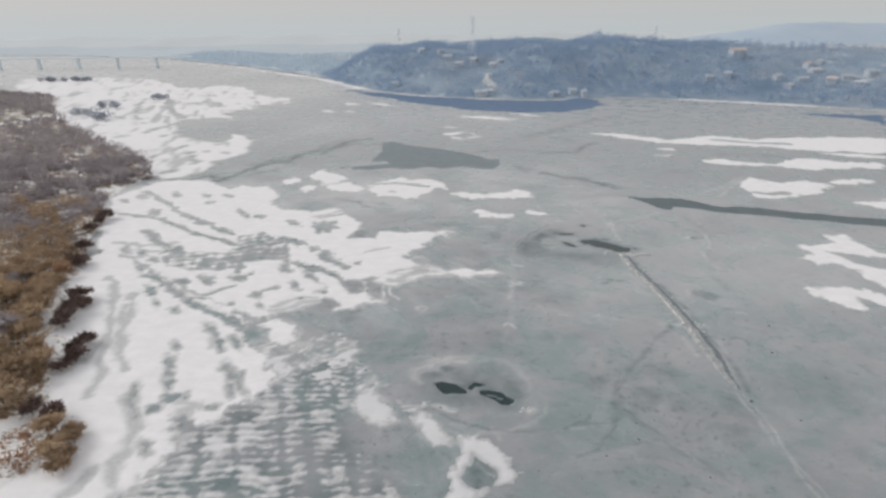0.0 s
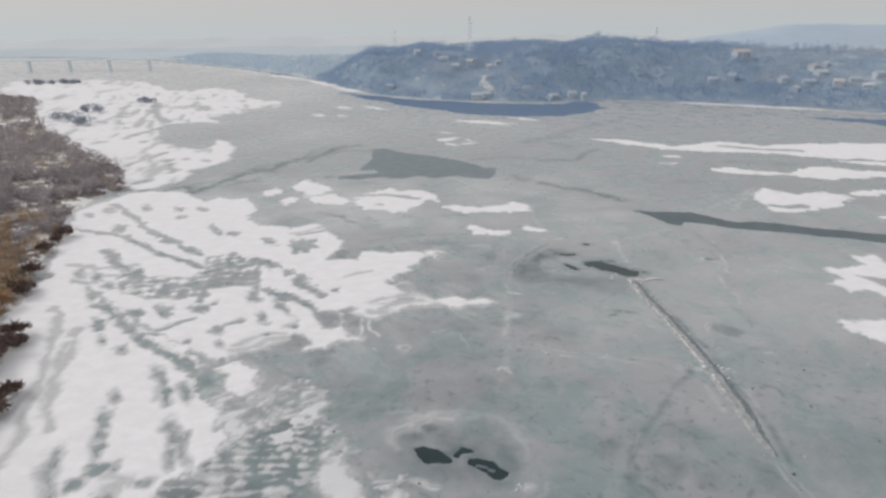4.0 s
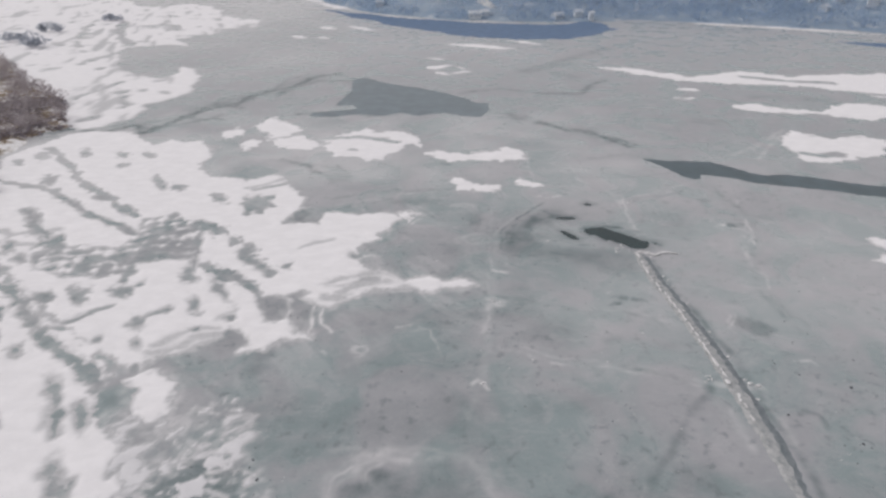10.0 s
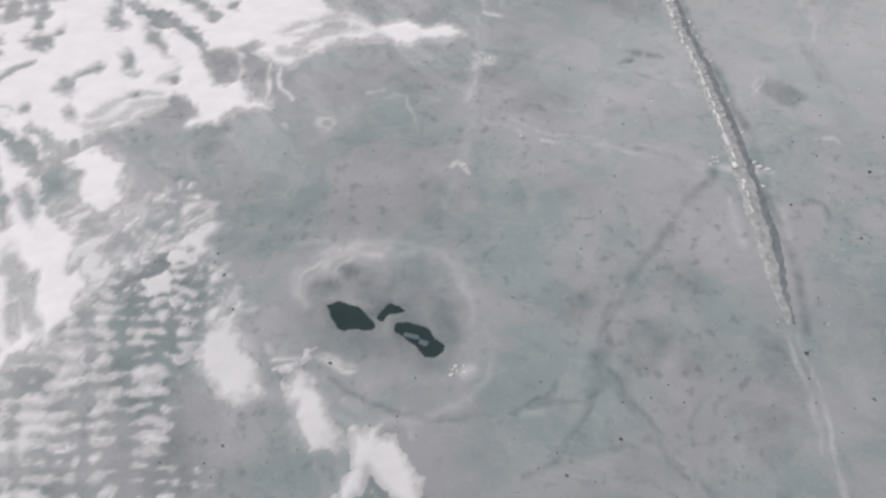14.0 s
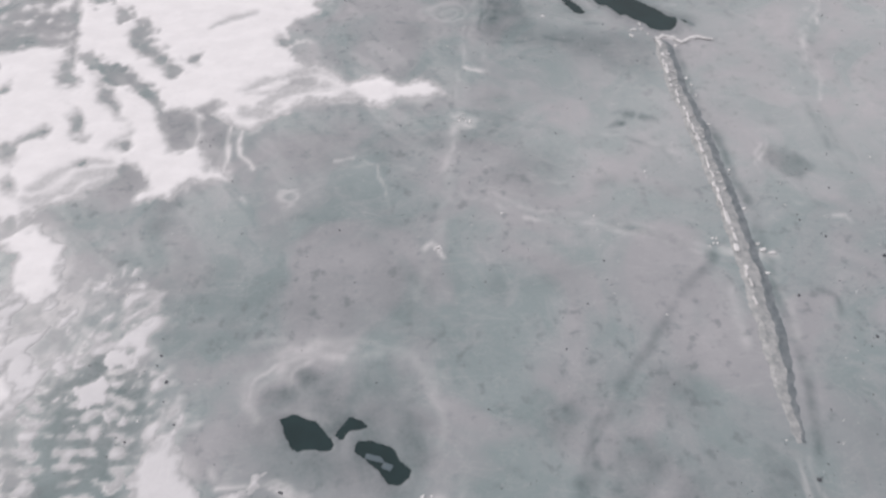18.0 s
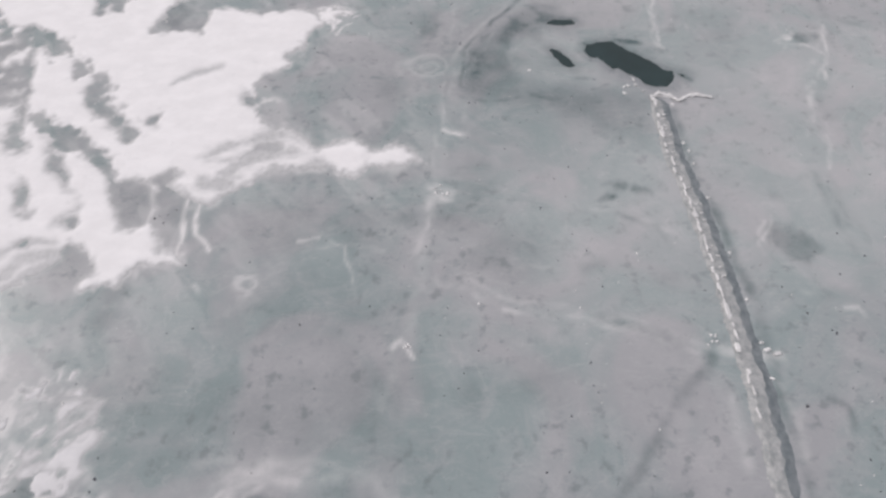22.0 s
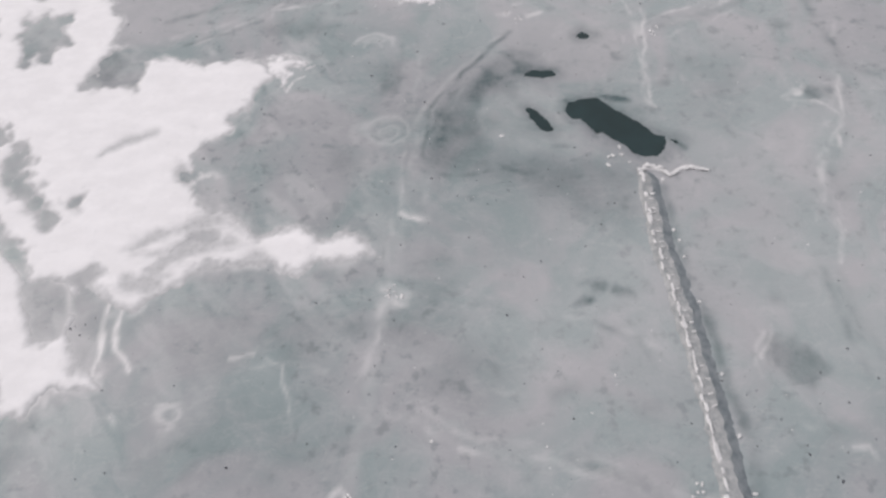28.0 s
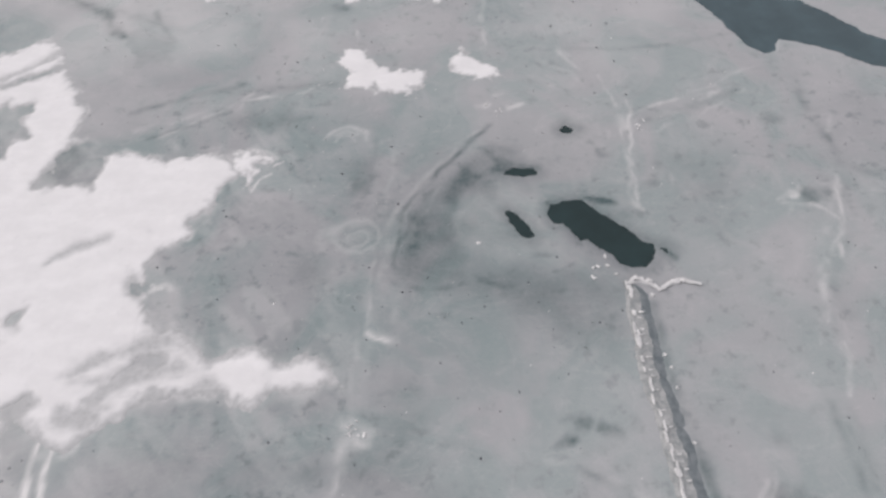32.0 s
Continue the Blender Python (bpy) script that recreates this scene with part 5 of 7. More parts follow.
def veils(x, y, v):
    """Snow rubbed thin along long soft strokes."""
    for line, width in SNOW_VEILS:
        m = within(x, y, line, 8)
        d = off_line(line, *warp(x[m], y[m], 5, 0.8, 55)) - width * (0.7 + 0.9 * fbm(x[m], y[m], 4, 3, 56))
        v[m] = np.minimum(v[m], 0.48 + 0.6 * np.maximum(d, 0))
    m = within(x, y, TONGUE_VEIL, 8)
    d = -depth_in(TONGUE_VEIL, *warp(x[m], y[m], 6, 1.5, 57))
    grain = fbm(x[m] * 0.35 - y[m] * 0.1, y[m], 1.6, 3, 58)
    v[m] = np.minimum(v[m], 1.2 + 0.6 * grain + 0.5 * np.maximum(d, 0))
    return v


def big_field(x, y):
    a = snow_depth(BIG_UPPER, x, y, 5, 0.7, 2, 0.8)
    b = snow_depth(BIG_LOWER, x, y, 6, 1.4, 3, 1.5)
    return np.minimum(veils(x, y, np.maximum(a, b)), -field_holes(x, y))


def tongue_field(x, y):
    a = snow_depth(TONGUE, x, y, 4, 0.5, 6, 0.55)
    cut = 0.75 * (1 + 0.7 * fbm(x, y, 3, 3, 7)) - off_line(TONGUE_CUT, *warp(x, y, 4, 0.6, 8))
    return np.minimum(veils(x, y, a), -cut)


def rows_field(x, y):
    """Short snow dashes left in rows, columns of them side by side with bare lanes between."""
    d = depth_in(ROWS, *warp(x, y, 8, 3.0, 11))
    n = fbm(x, y, 3.2, 3, 13) + 0.5 * fbm(x, y, 1.2, 2, 16)
    dash = 0.6 * np.cos(2 * math.pi * (y + 0.9 * fbm(x, y, 6, 2, 14)) / 2.3)
    lane = np.zeros(x.shape)
    for lx in (-49.5, -42.0, -32.2, -26.9, -19.6):
        lane = np.maximum(lane, np.exp(-((x + 0.24 * (y - 119) - lx + 0.5 * fbm(x, y, 5, 2, 15)) / 0.9) ** 2))
    return np.minimum(0.95 * dash + 1.0 * n - 1.1 * lane + 0.14 + 0.018 * (-x - 34), d * 0.5)


def rows_crust(x, y):
    """Where the dashes are thick enough to be a crust of snow."""
    return rows_field(x, y) - 0.3


def fleck_field(x, y):
    """Small scattered snow flecks by the edge of the field."""
    wx, wy = warp(x, y, 2.5, 1.5, 46)
    f = np.full(x.shape, -9.0)
    for px, py, r in SNOW_FLECKS:
        f = np.maximum(f, r * (0.8 + 1.1 * fbm(x, y, 1.8, 3, 47)) - np.hypot(wx - px, wy - py))
    zone = depth_in(FLECK_ZONE, *warp(x, y, 5, 2.0, 39))
    u, v = 0.75 * x + 0.66 * y, 0.75 * y - 0.66 * x
    clump = 1.35 * fbm(u * 0.5, v, 2.3, 4, 48) + 0.8 * fbm(x, y, 7, 2, 49) - 0.24 - 0.03 * (x + 40)
    return np.maximum(f, np.minimum(clump, zone * 0.6))


def snow_sheet(name, field, x0, x1, y0, y1, cell, label, thick=0.22, soft=2.2, lift=0.0, mat=None, kind="structure"):
    xs, ys = np.arange(x0, x1 + cell, cell), np.arange(y0, y1 + cell, cell)
    gx, gy = np.meshgrid(xs, ys)
    f = field(gx, gy)
    z = lift + thick * (step01(-soft * 0.25, soft, f) - 0.10) + 0.05 * np.clip(f, 0, 1) * fbm(gx, gy, 3.5, 3, 4)
    z = np.where(f < -soft * 0.2, -0.15, z)
    up = z > 0
    keep = up[:-1, :-1] | up[:-1, 1:] | up[1:, 1:] | up[1:, :-1]
    thin = 1 - step01(0.0, soft * 0.8, f)
    me = grid_mesh(name, xs, ys, z, keep, (("thin", thin),))
    return thing(name, me, mat or SNOW, label, "snow", "snow on the river ice", kind)


def patch(outline, cell, label, seed, size=6.0, amp=1.5, thick=0.18, soft=1.8, rough=0.9, pits=(), grow=0.0, mat=None, hollow=None):
    p = np.array(outline)

    def f(x, y):
        v = snow_depth(outline, x, y, size, amp, seed, rough) + grow
        for line, width in pits:
            v = np.minimum(v, off_line(line, *warp(x, y, size, amp, seed + 2)) - width)
        if hollow:
            v = np.minimum(v, -depth_in(hollow, *warp(x, y, 1.5, 0.3, seed + 4)))
        return v
    pad = 5 + amp
    return snow_sheet("snow_patch", f, p[:, 0].min() - pad, p[:, 0].max() + pad, p[:, 1].min() - pad, p[:, 1].max() + pad,
                      cell, label, thick, soft, mat=mat)


def stretch(lo, hi, far_lo, far_hi, bands, ratio=1.09):
    """Grid lines: even within the bands, wider and wider outside."""
    mid = [lo]
    for end, cell in bands:
        n = max(1, round((end - mid[-1]) / cell))
        mid += list(np.linspace(mid[-1], end, n + 1)[1:])
    out, cell, v = [], bands[-1][1], hi
    while v < far_hi:
        cell *= ratio
        v += cell
        out.append(v)
    pre, cell, v = [], bands[0][1], lo
    while v > far_lo:
        cell *= ratio
        v -= cell
        pre.append(v)
    return np.array(pre[::-1] + mid + out)


def build_ice():
    xs = stretch(-170, 260, -4200, 4200, ((-60, 1.0), (125, 0.45), (260, 1.0)))
    ys = stretch(60, 520, -900, 4600, ((290, 0.45), (520, 1.0)))
    x, y = np.meshgrid(xs, ys)
    frost, wet, hole = np.zeros(x.shape), np.zeros(x.shape), np.full(x.shape, -5.0)

    def line(field, pts, width, amount, jitter=0.6, seed=1, broken=0.0):
        m = within(x, y, pts, width * 4 + 4)
        if not m.any():
            return
        wx, wy = warp(x[m], y[m], 6, jitter, seed)
        v = amount * np.exp(-(off_line(pts, wx, wy) / width) ** 2)
        v *= 0.75 + 0.5 * fbm(x[m], y[m], 3, 3, seed + 5)
        if broken:
            v *= step01(broken - 0.25, broken + 0.25, value_noise(x[m], y[m], 4, seed + 8))
        field[m] = np.maximum(field[m], v)

    def spot(field, pts, amount, soft, seed=1, size=4.0, amp=0.8):
        m = within(x, y, pts, soft * 2 + 4)
        v = amount * step01(-soft, soft, depth_in(pts, *warp(x[m], y[m], size, amp, seed)))
        field[m] = np.maximum(field[m], v * (0.85 + 0.3 * fbm(x[m], y[m], 3, 3, seed + 2)))

    for pts, width, amount, broken in FROST_LINES:
        line(frost, pts, width, amount, 0.8, 3 + len(pts), broken)
    for pts, width, amount in WET_SHADE_LINES:
        line(wet, pts, width, amount, 0.55 if width < 1.3 else 1.0, 8 + len(pts))
    for pts, amount, soft in WET_SPOTS:
        spot(wet, pts, amount, soft, 4)
    for pts, amount, soft in FROST_SPOTS:
        spot(frost, pts, amount, soft, 5)
    for cx, cy, r, w, amount, a0, a1 in FROST_RINGS:
        m = np.hypot(x - cx, y - cy) < r + 8
        d, a = np.hypot(x[m] - cx, (y[m] - cy) * 1.15), np.degrees(np.arctan2(y[m] - cy, x[m] - cx))
        d = d + 0.8 * fbm(x[m], y[m], 5, 3, 71)
        fade = step01(a0 - 15, a0 + 15, a) * (1 - step01(a1 - 15, a1 + 15, a))
        frost[m] = np.maximum(frost[m], amount * fade * np.exp(-((d - r) / w) ** 2))
    # broad frost on the far side, damper ice about the pond
    pond = np.exp(-((x - 54) / 26) ** 2 - ((y - 228) / 20) ** 2)
    side = step01(10, 75, x) * step01(150, 190, y) * (1 - step01(260, 330, y)) * np.clip(1 - 1.3 * pond, 0, 1)
    frost = np.maximum(frost, 0.19 * side * (0.7 + 0.6 * fbm(x, y, 30, 3, 27)))
    wet = wet + 0.3 * pond * (0.8 + 0.5 * fbm(x, y, 12, 3, 28))
    wet = np.maximum(wet, 0.2 * np.exp(-((x - 84) / 32) ** 2 - ((y - 105) / 32) ** 2) * (0.8 + 0.6 * fbm(x, y, 14, 3, 29)))
    pale = step01(252, 275, y) * (1 - step01(330, 420, y)) * (1 - step01(95, 140, x))
    frost = np.maximum(frost, (0.25 + 0.12 * (1 - step01(-30, 40, x))) * pale * (0.8 + 0.7 * fbm(x, y, 22, 3, 36)))
    m = within(x, y, FLECK_ZONE, 6)
    torn = step01(0.0, 0.45, fbm(x[m], y[m], 3.4, 4, 38) + 0.1) * step01(-4, 3, depth_in(FLECK_ZONE, *warp(x[m], y[m], 6, 2, 39)))
    frost[m] = np.maximum(frost[m], 0.4 * torn * np.clip(0.65 + 0.9 * fbm(x[m], y[m], 1.3, 3, 40), 0, 1.2))
    # damp teal ice downstream; upriver, frost carries distance haze as painted paleness
    damp = (1 - step01(112, 148, y)) * step01(-60, -40, x) * (1 - step01(60, 90, x))
    wet = np.maximum(wet, 0.22 * damp * (0.8 + 0.7 * fbm(x, y, 16, 3, 34)))
    frost = np.maximum(frost, (0.11 + 0.22 * (1 - step01(-60, 260, x))) * step01(330, 620, y) * (0.85 + 0.4 * fbm(x, y, 90, 3, 35)) + 0.22 * step01(600, 1500, y))
    # powder blown about the edges of the snow
    near = (x > -185) & (x < 45) & (y > 30) & (y < 375)
    edge = np.maximum(big_field(x[near], y[near]), tongue_field(x[near], y[near]))
    holes = field_holes(x[near], y[near])
    dust = step01(-1.4, 0.6, edge) * (0.5 + 0.6 * fbm(x[near], y[near], 2.5, 3, 17)) * np.where(holes > -0.6, 0.35, 1.0)
    frost[near] = np.maximum(frost[near], 0.8 * np.clip(dust, 0, 1))
    wet[near] = np.maximum(wet[near], 0.2 * step01(-0.3, 0.8, holes) * (0.8 + 0.5 * fbm(x[near], y[near], 3, 3, 18)))
    sweep = step01(-26, 2, edge) * step01(0.12, 0.55, fbm(x[near] * 0.8 + y[near] * 0.6, (y[near] * 0.8 - x[near] * 0.6) * 0.3, 4, 4, 19))
    frost[near] = np.maximum(frost[near], 0.22 * sweep)
    m = within(x, y, ROWS, 6)
    zone = step01(-4, 3, depth_in(ROWS, x[m], y[m]))
    wet[m] = np.maximum(wet[m], (0.42 + 0.2 * fbm(x[m], y[m], 5, 3, 23)) * zone)
    rows = rows_field(x[m], y[m])
    frost[m] = np.maximum(frost[m], 0.92 * step01(-0.4, 0.5, rows) * (0.75 + 0.5 * fbm(x[m], y[m], 1.5, 2, 24)))
    wet[m] *= 1 - 0.7 * step01(-0.3, 0.4, rows)
    m = (x > -70) & (x < -5) & (y > 115) & (y < 180)
    frost[m] = np.maximum(frost[m], 0.6 * step01(-0.9, 0.5, fleck_field(x[m], y[m])))
    for pts in HALO:
        m = within(x, y, pts, 4)
        frost[m] = np.maximum(frost[m], 0.42 * step01(-1.8, 0.6, depth_in(pts, *warp(x[m], y[m], 3, 0.8, 26))) * (0.8 + 0.5 * fbm(x[m], y[m], 2, 3, 25)))
    for pts in NEAR_WATER:
        m = within(x, y, pts, 8)
        d = depth_in(pts, *warp(x[m], y[m], 1.9, 0.26, 31)) + 0.1 * fbm(x[m], y[m], 1.0, 2, 30)
        hole[m] = np.maximum(hole[m], d)
        wet[m] = np.maximum(wet[m], 0.45 * step01(-3.5, 0.3, d))
    for pts in MID_WATER:
        m = within(x, y, pts, 14)
        d = depth_in(pts, *warp(x[m], y[m], 5, 0.6, 32))
        hole[m] = np.maximum(hole[m], d)
    # the track sinks a little between its rims
    m = within(x, y, TRACK, 6)
    side = off_line([(px + 2.0, py) for px, py in TRACK], x[m], y[m])
    sag = np.zeros(x.shape)
    sag[m] = -0.10 * np.exp(-(side / 1.3) ** 2)
    z = 0.05 * fbm(x, y, 18, 3, 2) * (np.abs(x) < 500) * (y < 600) * 0.4 + sag
    z = np.where(hole > -0.6, np.minimum(z, -0.30 * step01(-0.5, 0.5, hole) * 1.0), z)
    me = grid_mesh("river_ice", xs, ys, z, None, (("frost", np.clip(frost, 0, 1)), ("wet", np.clip(wet, 0, 1))))
    return thing("ground", me, ICE, "grey river ice, frosted and stained, wide and flat", "ice", "", "structure")


def water_piece(name, outline, mat, label, level=-0.15, pad=1.2, cell=0.5):
    """Water that fills a hole in the ice up to its level, reaching a little way under the edge."""
    p = np.array(outline)
    xs = np.arange(p[:, 0].min() - pad - 1, p[:, 0].max() + pad + 1, cell)
    ys = np.arange(p[:, 1].min() - pad - 1, p[:, 1].max() + pad + 1, cell)
    x, y = np.meshgrid(xs, ys)
    up = depth_in(outline, x, y) > -pad
    me = grid_mesh(name, xs, ys, np.full(x.shape, level), up[:-1, :-1] | up[1:, 1:])
    return thing(name, me, mat, label, "water", "", "structure")


def flat_piece(name, outline, mat, label, lift, cell, amp, thick=0.03):
    """A far sheet with an uneven edge that dips under the ice all round."""
    p = np.array(outline)
    pad = amp * 2 + cell * 2
    xs, ys = np.arange(p[:, 0].min() - pad, p[:, 0].max() + pad, cell), np.arange(p[:, 1].min() - pad, p[:, 1].max() + pad, cell)
    x, y = np.meshgrid(xs, ys)
    d = depth_in(outline, *warp(x, y, amp * 6, amp, 51))
    z = np.where(d > 0, lift, -0.06)
    up = d > 0
    keep = up[:-1, :-1] | up[:-1, 1:] | up[1:, 1:] | up[1:, :-1]
    return thing(name, grid_mesh(name, xs, ys, z, keep), mat, label, "water", "", "structure")


build_ice()
for k, pts in enumerate(NEAR_WATER):
    water_piece("ice_hole", pts, OPEN_WATER, "dark open water in a hole in the ice", -0.15 - 0.006 * k)
water_piece("thawed_pool", POOL, YOUNG_ICE, "wide grey pool of thin young ice", -0.15, 6.0, 2.0)
water_piece("refrozen_crack", CRACK_D, LEAD, "dark refrozen crack running across the ice", -0.15, 6.0, 2.0)
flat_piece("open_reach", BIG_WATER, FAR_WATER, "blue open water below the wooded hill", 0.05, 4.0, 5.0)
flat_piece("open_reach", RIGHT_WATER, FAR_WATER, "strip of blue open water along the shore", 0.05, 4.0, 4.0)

snow_sheet("snow_field", big_field, -185, 15, 24, 372, 0.45, "broad white snow field with tracks and pits along the bank", 0.22, 2.0)
snow_sheet("snow_tongue", tongue_field, -22, 40, 182, 232, 0.4, "white snow tongue reaching out over the ice", 0.2, 2.4)
snow_sheet("snow_rows", rows_crust, -75, 0, 88, 165, 0.5, "thin snow left in rows of short dashes", 0.10, 1.5, mat=OLD_SNOW, kind="stuff")
snow_sheet("snow_flecks", fleck_field, -70, -5, 115, 180, 0.4, "small torn flecks of snow on bare ice", 0.12, 1.0, mat=OLD_SNOW, kind="stuff")


def upriver_field(x, y):
    """Snow along the upstream bank, scoured into slanting streaks and bare spots."""
    d = depth_in(UPRIVER, *warp(x, y, 30, 5, 71)) + 3.5 * fbm(x, y, 16, 4, 72) + 3.5
    u, v = 0.82 * x + 0.57 * y, 0.82 * y - 0.57 * x
    scour = 7 * (1.75 - fbm(u / 3.5, v, 9, 4, 73) - 0.3 * fbm(x, y, 60, 2, 74))
    d = np.minimum(d, np.minimum(scour, 9 * (1.05 - fbm(x, y, 16, 3, 75))))
    for line, width in UPRIVER_TRACKS:
        d = np.minimum(d, off_line(line, *warp(x, y, 20, 4, 76)) - width * (1 + 0.6 * fbm(x, y, 14, 3, 77)))
    streak = fbm((x + 0.28 * y) / 1.0, (y - 0.28 * x) * 0.16, 9, 4, 79)
    d = np.minimum(d, 3.4 - 2.7 * step01(0.1, 0.85, streak + 0.25 * fbm(x, y, 70, 3, 80)))
    for line, width in UPRIVER_VEILS:
        d = np.minimum(d, 2.4 + 0.5 * np.maximum(off_line(line, *warp(x, y, 30, 5, 78)) - width, 0))
    return d


snow_sheet("snow_field", upriver_field, -800, -90, 350, 1270, 2.2, "wide snow cover along the upstream bank, scoured in streaks", 0.4, 3.2)
patch(LUMP, 0.5, "round white snow hump beside the tracks", 1)
patch(WHITE_A, 0.4, "oval white snow patch near the ice holes", 2, grow=0.3, mat=OLD_SNOW, size=3, amp=0.6, rough=0.7, soft=2.0)
patch(WHITE_B, 0.4, "narrow white snow patch near the ice holes", 3, grow=0.3, mat=OLD_SNOW, size=3, amp=0.5, rough=0.6, soft=1.6)
patch(RHOMB, 0.4, "snow ring round a bare diamond of ice", 4, grow=0.7, mat=OLD_SNOW, size=3, amp=0.5, rough=0.6, soft=1.8, hollow=RHOMB_HOLE)
patch(ARROW, 0.3, "small white snow wedge near the ice holes", 5, grow=0.0, mat=OLD_SNOW, size=2, amp=0.4, rough=0.5, soft=1.4)
for outline, seed in ((PATCH_A, 11), (PATCH_B, 16), (PATCH_C, 17), (PATCH_D, 18)):
    patch(outline, 0.8, "ragged snow patch out on the river", seed, rough=1.5, size=6, amp=1.8, grow=0.8)
patch(PATCH_E, 0.8, "ragged snow patch crossed by a bare band", 12, grow=0.5, rough=1.5, size=6, amp=1.6, pits=[(E_BAND, 1.3), (E_TAIL, 1.0), ([(-14, 316.7), (-11.9, 316.7)], 1.2)])
patch(PATCH_F, 0.8, "long snow patch with bare notches", 13, rough=1.3, size=6, amp=1.6, pits=[([(29.7, 311.5), (33.7, 312)], 1.2), ([(43.5, 313.5), (48, 312.5)], 1.2)])
patch(SLAB_A, 0.4, "low white snow patch, torn at the edge", 14, size=3, amp=0.8, rough=0.8, grow=0.2)
patch(SLAB_B, 0.4, "small white snow patch, torn at the edge", 15, size=3, amp=0.8, rough=0.8, grow=0.2)
patch(STREAK_A, 2, "long wind-drawn snow streak split by bare slots", 20, amp=2.2, size=14, rough=2.0, pits=[(A_SLOT, 3.0), (A_SLIT, 3.0)])
patch(STREAK_B, 1.2, "long wind-drawn snow streak on the ice", 21, amp=1.8, size=10, rough=1.6)
patch(STREAK_C, 1.2, "thin wind-drawn snow streak on the ice", 27, amp=1.4, size=10, rough=1.2)
patch(STREAK_D, 1.2, "broad wind-drawn snow patch with a bare slot", 22, amp=1.8, size=9, rough=1.6, pits=[(D_SLOT, 1.6)])
patch(STREAK_E, 1.2, "short wind-drawn snow streak on the ice", 23, amp=1.8, size=8, rough=1.4)
for k, outline in enumerate(FAR_STREAKS):
    patch(outline, 1.6, "far white snow streak on the ice", 40 + k, amp=2, size=14, thick=0.3, rough=1.4)
patch([(210.9, 273.7), (256.5, 274.5), (218.9, 259.9), (213.2, 265.9)], 1.2, "long wind-drawn snow streak on the ice", 24, amp=2.2, size=8, rough=1.9)
patch(DRIFT_A, 0.9, "torn wind-drawn snow drift with bare slots", 25, amp=1.0, size=5, rough=0.8)
patch(DRIFT_B, 0.9, "torn wind-drawn snow drift on the ice", 26, amp=1.0, size=5, rough=0.8)
patch([(6.2, 251.3), (11.8, 251.6), (15.4, 248.5), (12.1, 248.2), (11.5, 242.6), (9.9, 242.1), (10.1, 245.7), (6.5, 248.2)], 0.4, "crumbled snow edge", 50, size=2.5, amp=0.8, rough=0.7)


# ---- the ice ridge across the river, its blocks and crumbs ----
def along(line, step, wobble=0.0, rng=None):
    """Points and headings every step metres along a line."""
    pts = np.array(line, float)
    out, carry = [], 0.0
    for a, b in zip(pts[:-1], pts[1:]):
        n = np.linalg.norm(b - a)
        s = carry
        while s < n:
            p = a + (b - a) * s / n
            out.append((p[0], p[1], math.atan2(b[1] - a[1], b[0] - a[0])))
            s += step * (1 + wobble * (rng.random() - 0.5) if rng else 1)
        carry = s - n
    return out


def block_mesh(rng, name="ice_block"):
    """A broken slab of ice: a box with knocked corners."""
    bm = bmesh.new()
    bmesh.ops.create_cube(bm, size=1.0)
    bmesh.ops.bevel(bm, geom=bm.edges[:], offset=0.16, segments=1, affect='EDGES')
    for v in bm.verts:
        v.co += Vector([rng.uniform(-0.12, 0.12) for _ in range(3)])
    me = bpy.data.meshes.new(name)
    bm.to_mesh(me)
    bm.free()
    me.materials.append(ICE_BLOCK)
    return me


def ridge_shape(name, line, height, left, right, label, mat, foot_mat):
    """A low berm of frozen slush along a line, steep on one side and long on the other."""
    st = along(line, 0.5)
    cols = [-left * 1.6, -left, -left * 0.45, 0, right * 0.25, right * 0.5, right * 0.72, right * 1.05]
    prof = [-0.12, 0.08, 0.75, 1.0, 0.85, 0.75, 0.28, -0.12]
    verts, faces = [], []
    for k, (px, py, a) in enumerate(st):
        nx, ny = -math.sin(a), math.cos(a)
        fade = min(1, k / 4, (len(st) - 1 - k) / 30)
        for c, h in zip(cols, prof):
            c *= 0.35 + 0.65 * fade
            j = noise.noise((px * 0.9, py * 0.9, c)) * 0.5 + noise.noise((px * 0.2, py * 0.2, 7.0)) * 0.6
            z = (height * h * (0.7 + 0.6 * noise.noise((px * 0.35, py * 0.35, 3.1))) + 0.14 * noise.noise((px * 1.6, py * 1.6, c * 2))) * fade
            verts.append((px + nx * (c + j), py + ny * (c + j), z if h > 0 else -0.12))
    w = len(cols)
    for k in range(len(st) - 1):
        for i in range(w - 1):
            faces.append((k * w + i, (k + 1) * w + i, (k + 1) * w + i + 1, k * w + i + 1))
    ob = tagged(new(name), label, "ice ridge")
    split = [f for k, f in enumerate(faces) if k % (w - 1) < 5], [f for k, f in enumerate(faces) if k % (w - 1) >= 5]
    part("berm", soup("berm", verts, split[0], mat), None, ob)
    part("foot_slope", soup("foot_slope", verts, split[1], foot_mat), None, ob, "wet slush along the foot, shade put into its dark colour")
    return ob


def slush_material():
    m = Mat("ridge_slush", 0.6, 0.3)
    col = m.mix(m.span(m.noise(0.9, 5, 0.65), 0.35, 0.7), (0.28, 0.295, 0.30), (0.43, 0.43, 0.435))
    col = m.mix(m.mul(m.span(m.noise(1.6, 3, 0.6), 0.58, 0.72), 0.5), col, (0.6, 0.59, 0.595))
    return m.done(col, None, m.noise(2.5, 4), 0.5, 0.2)


SLUSH = slush_material()
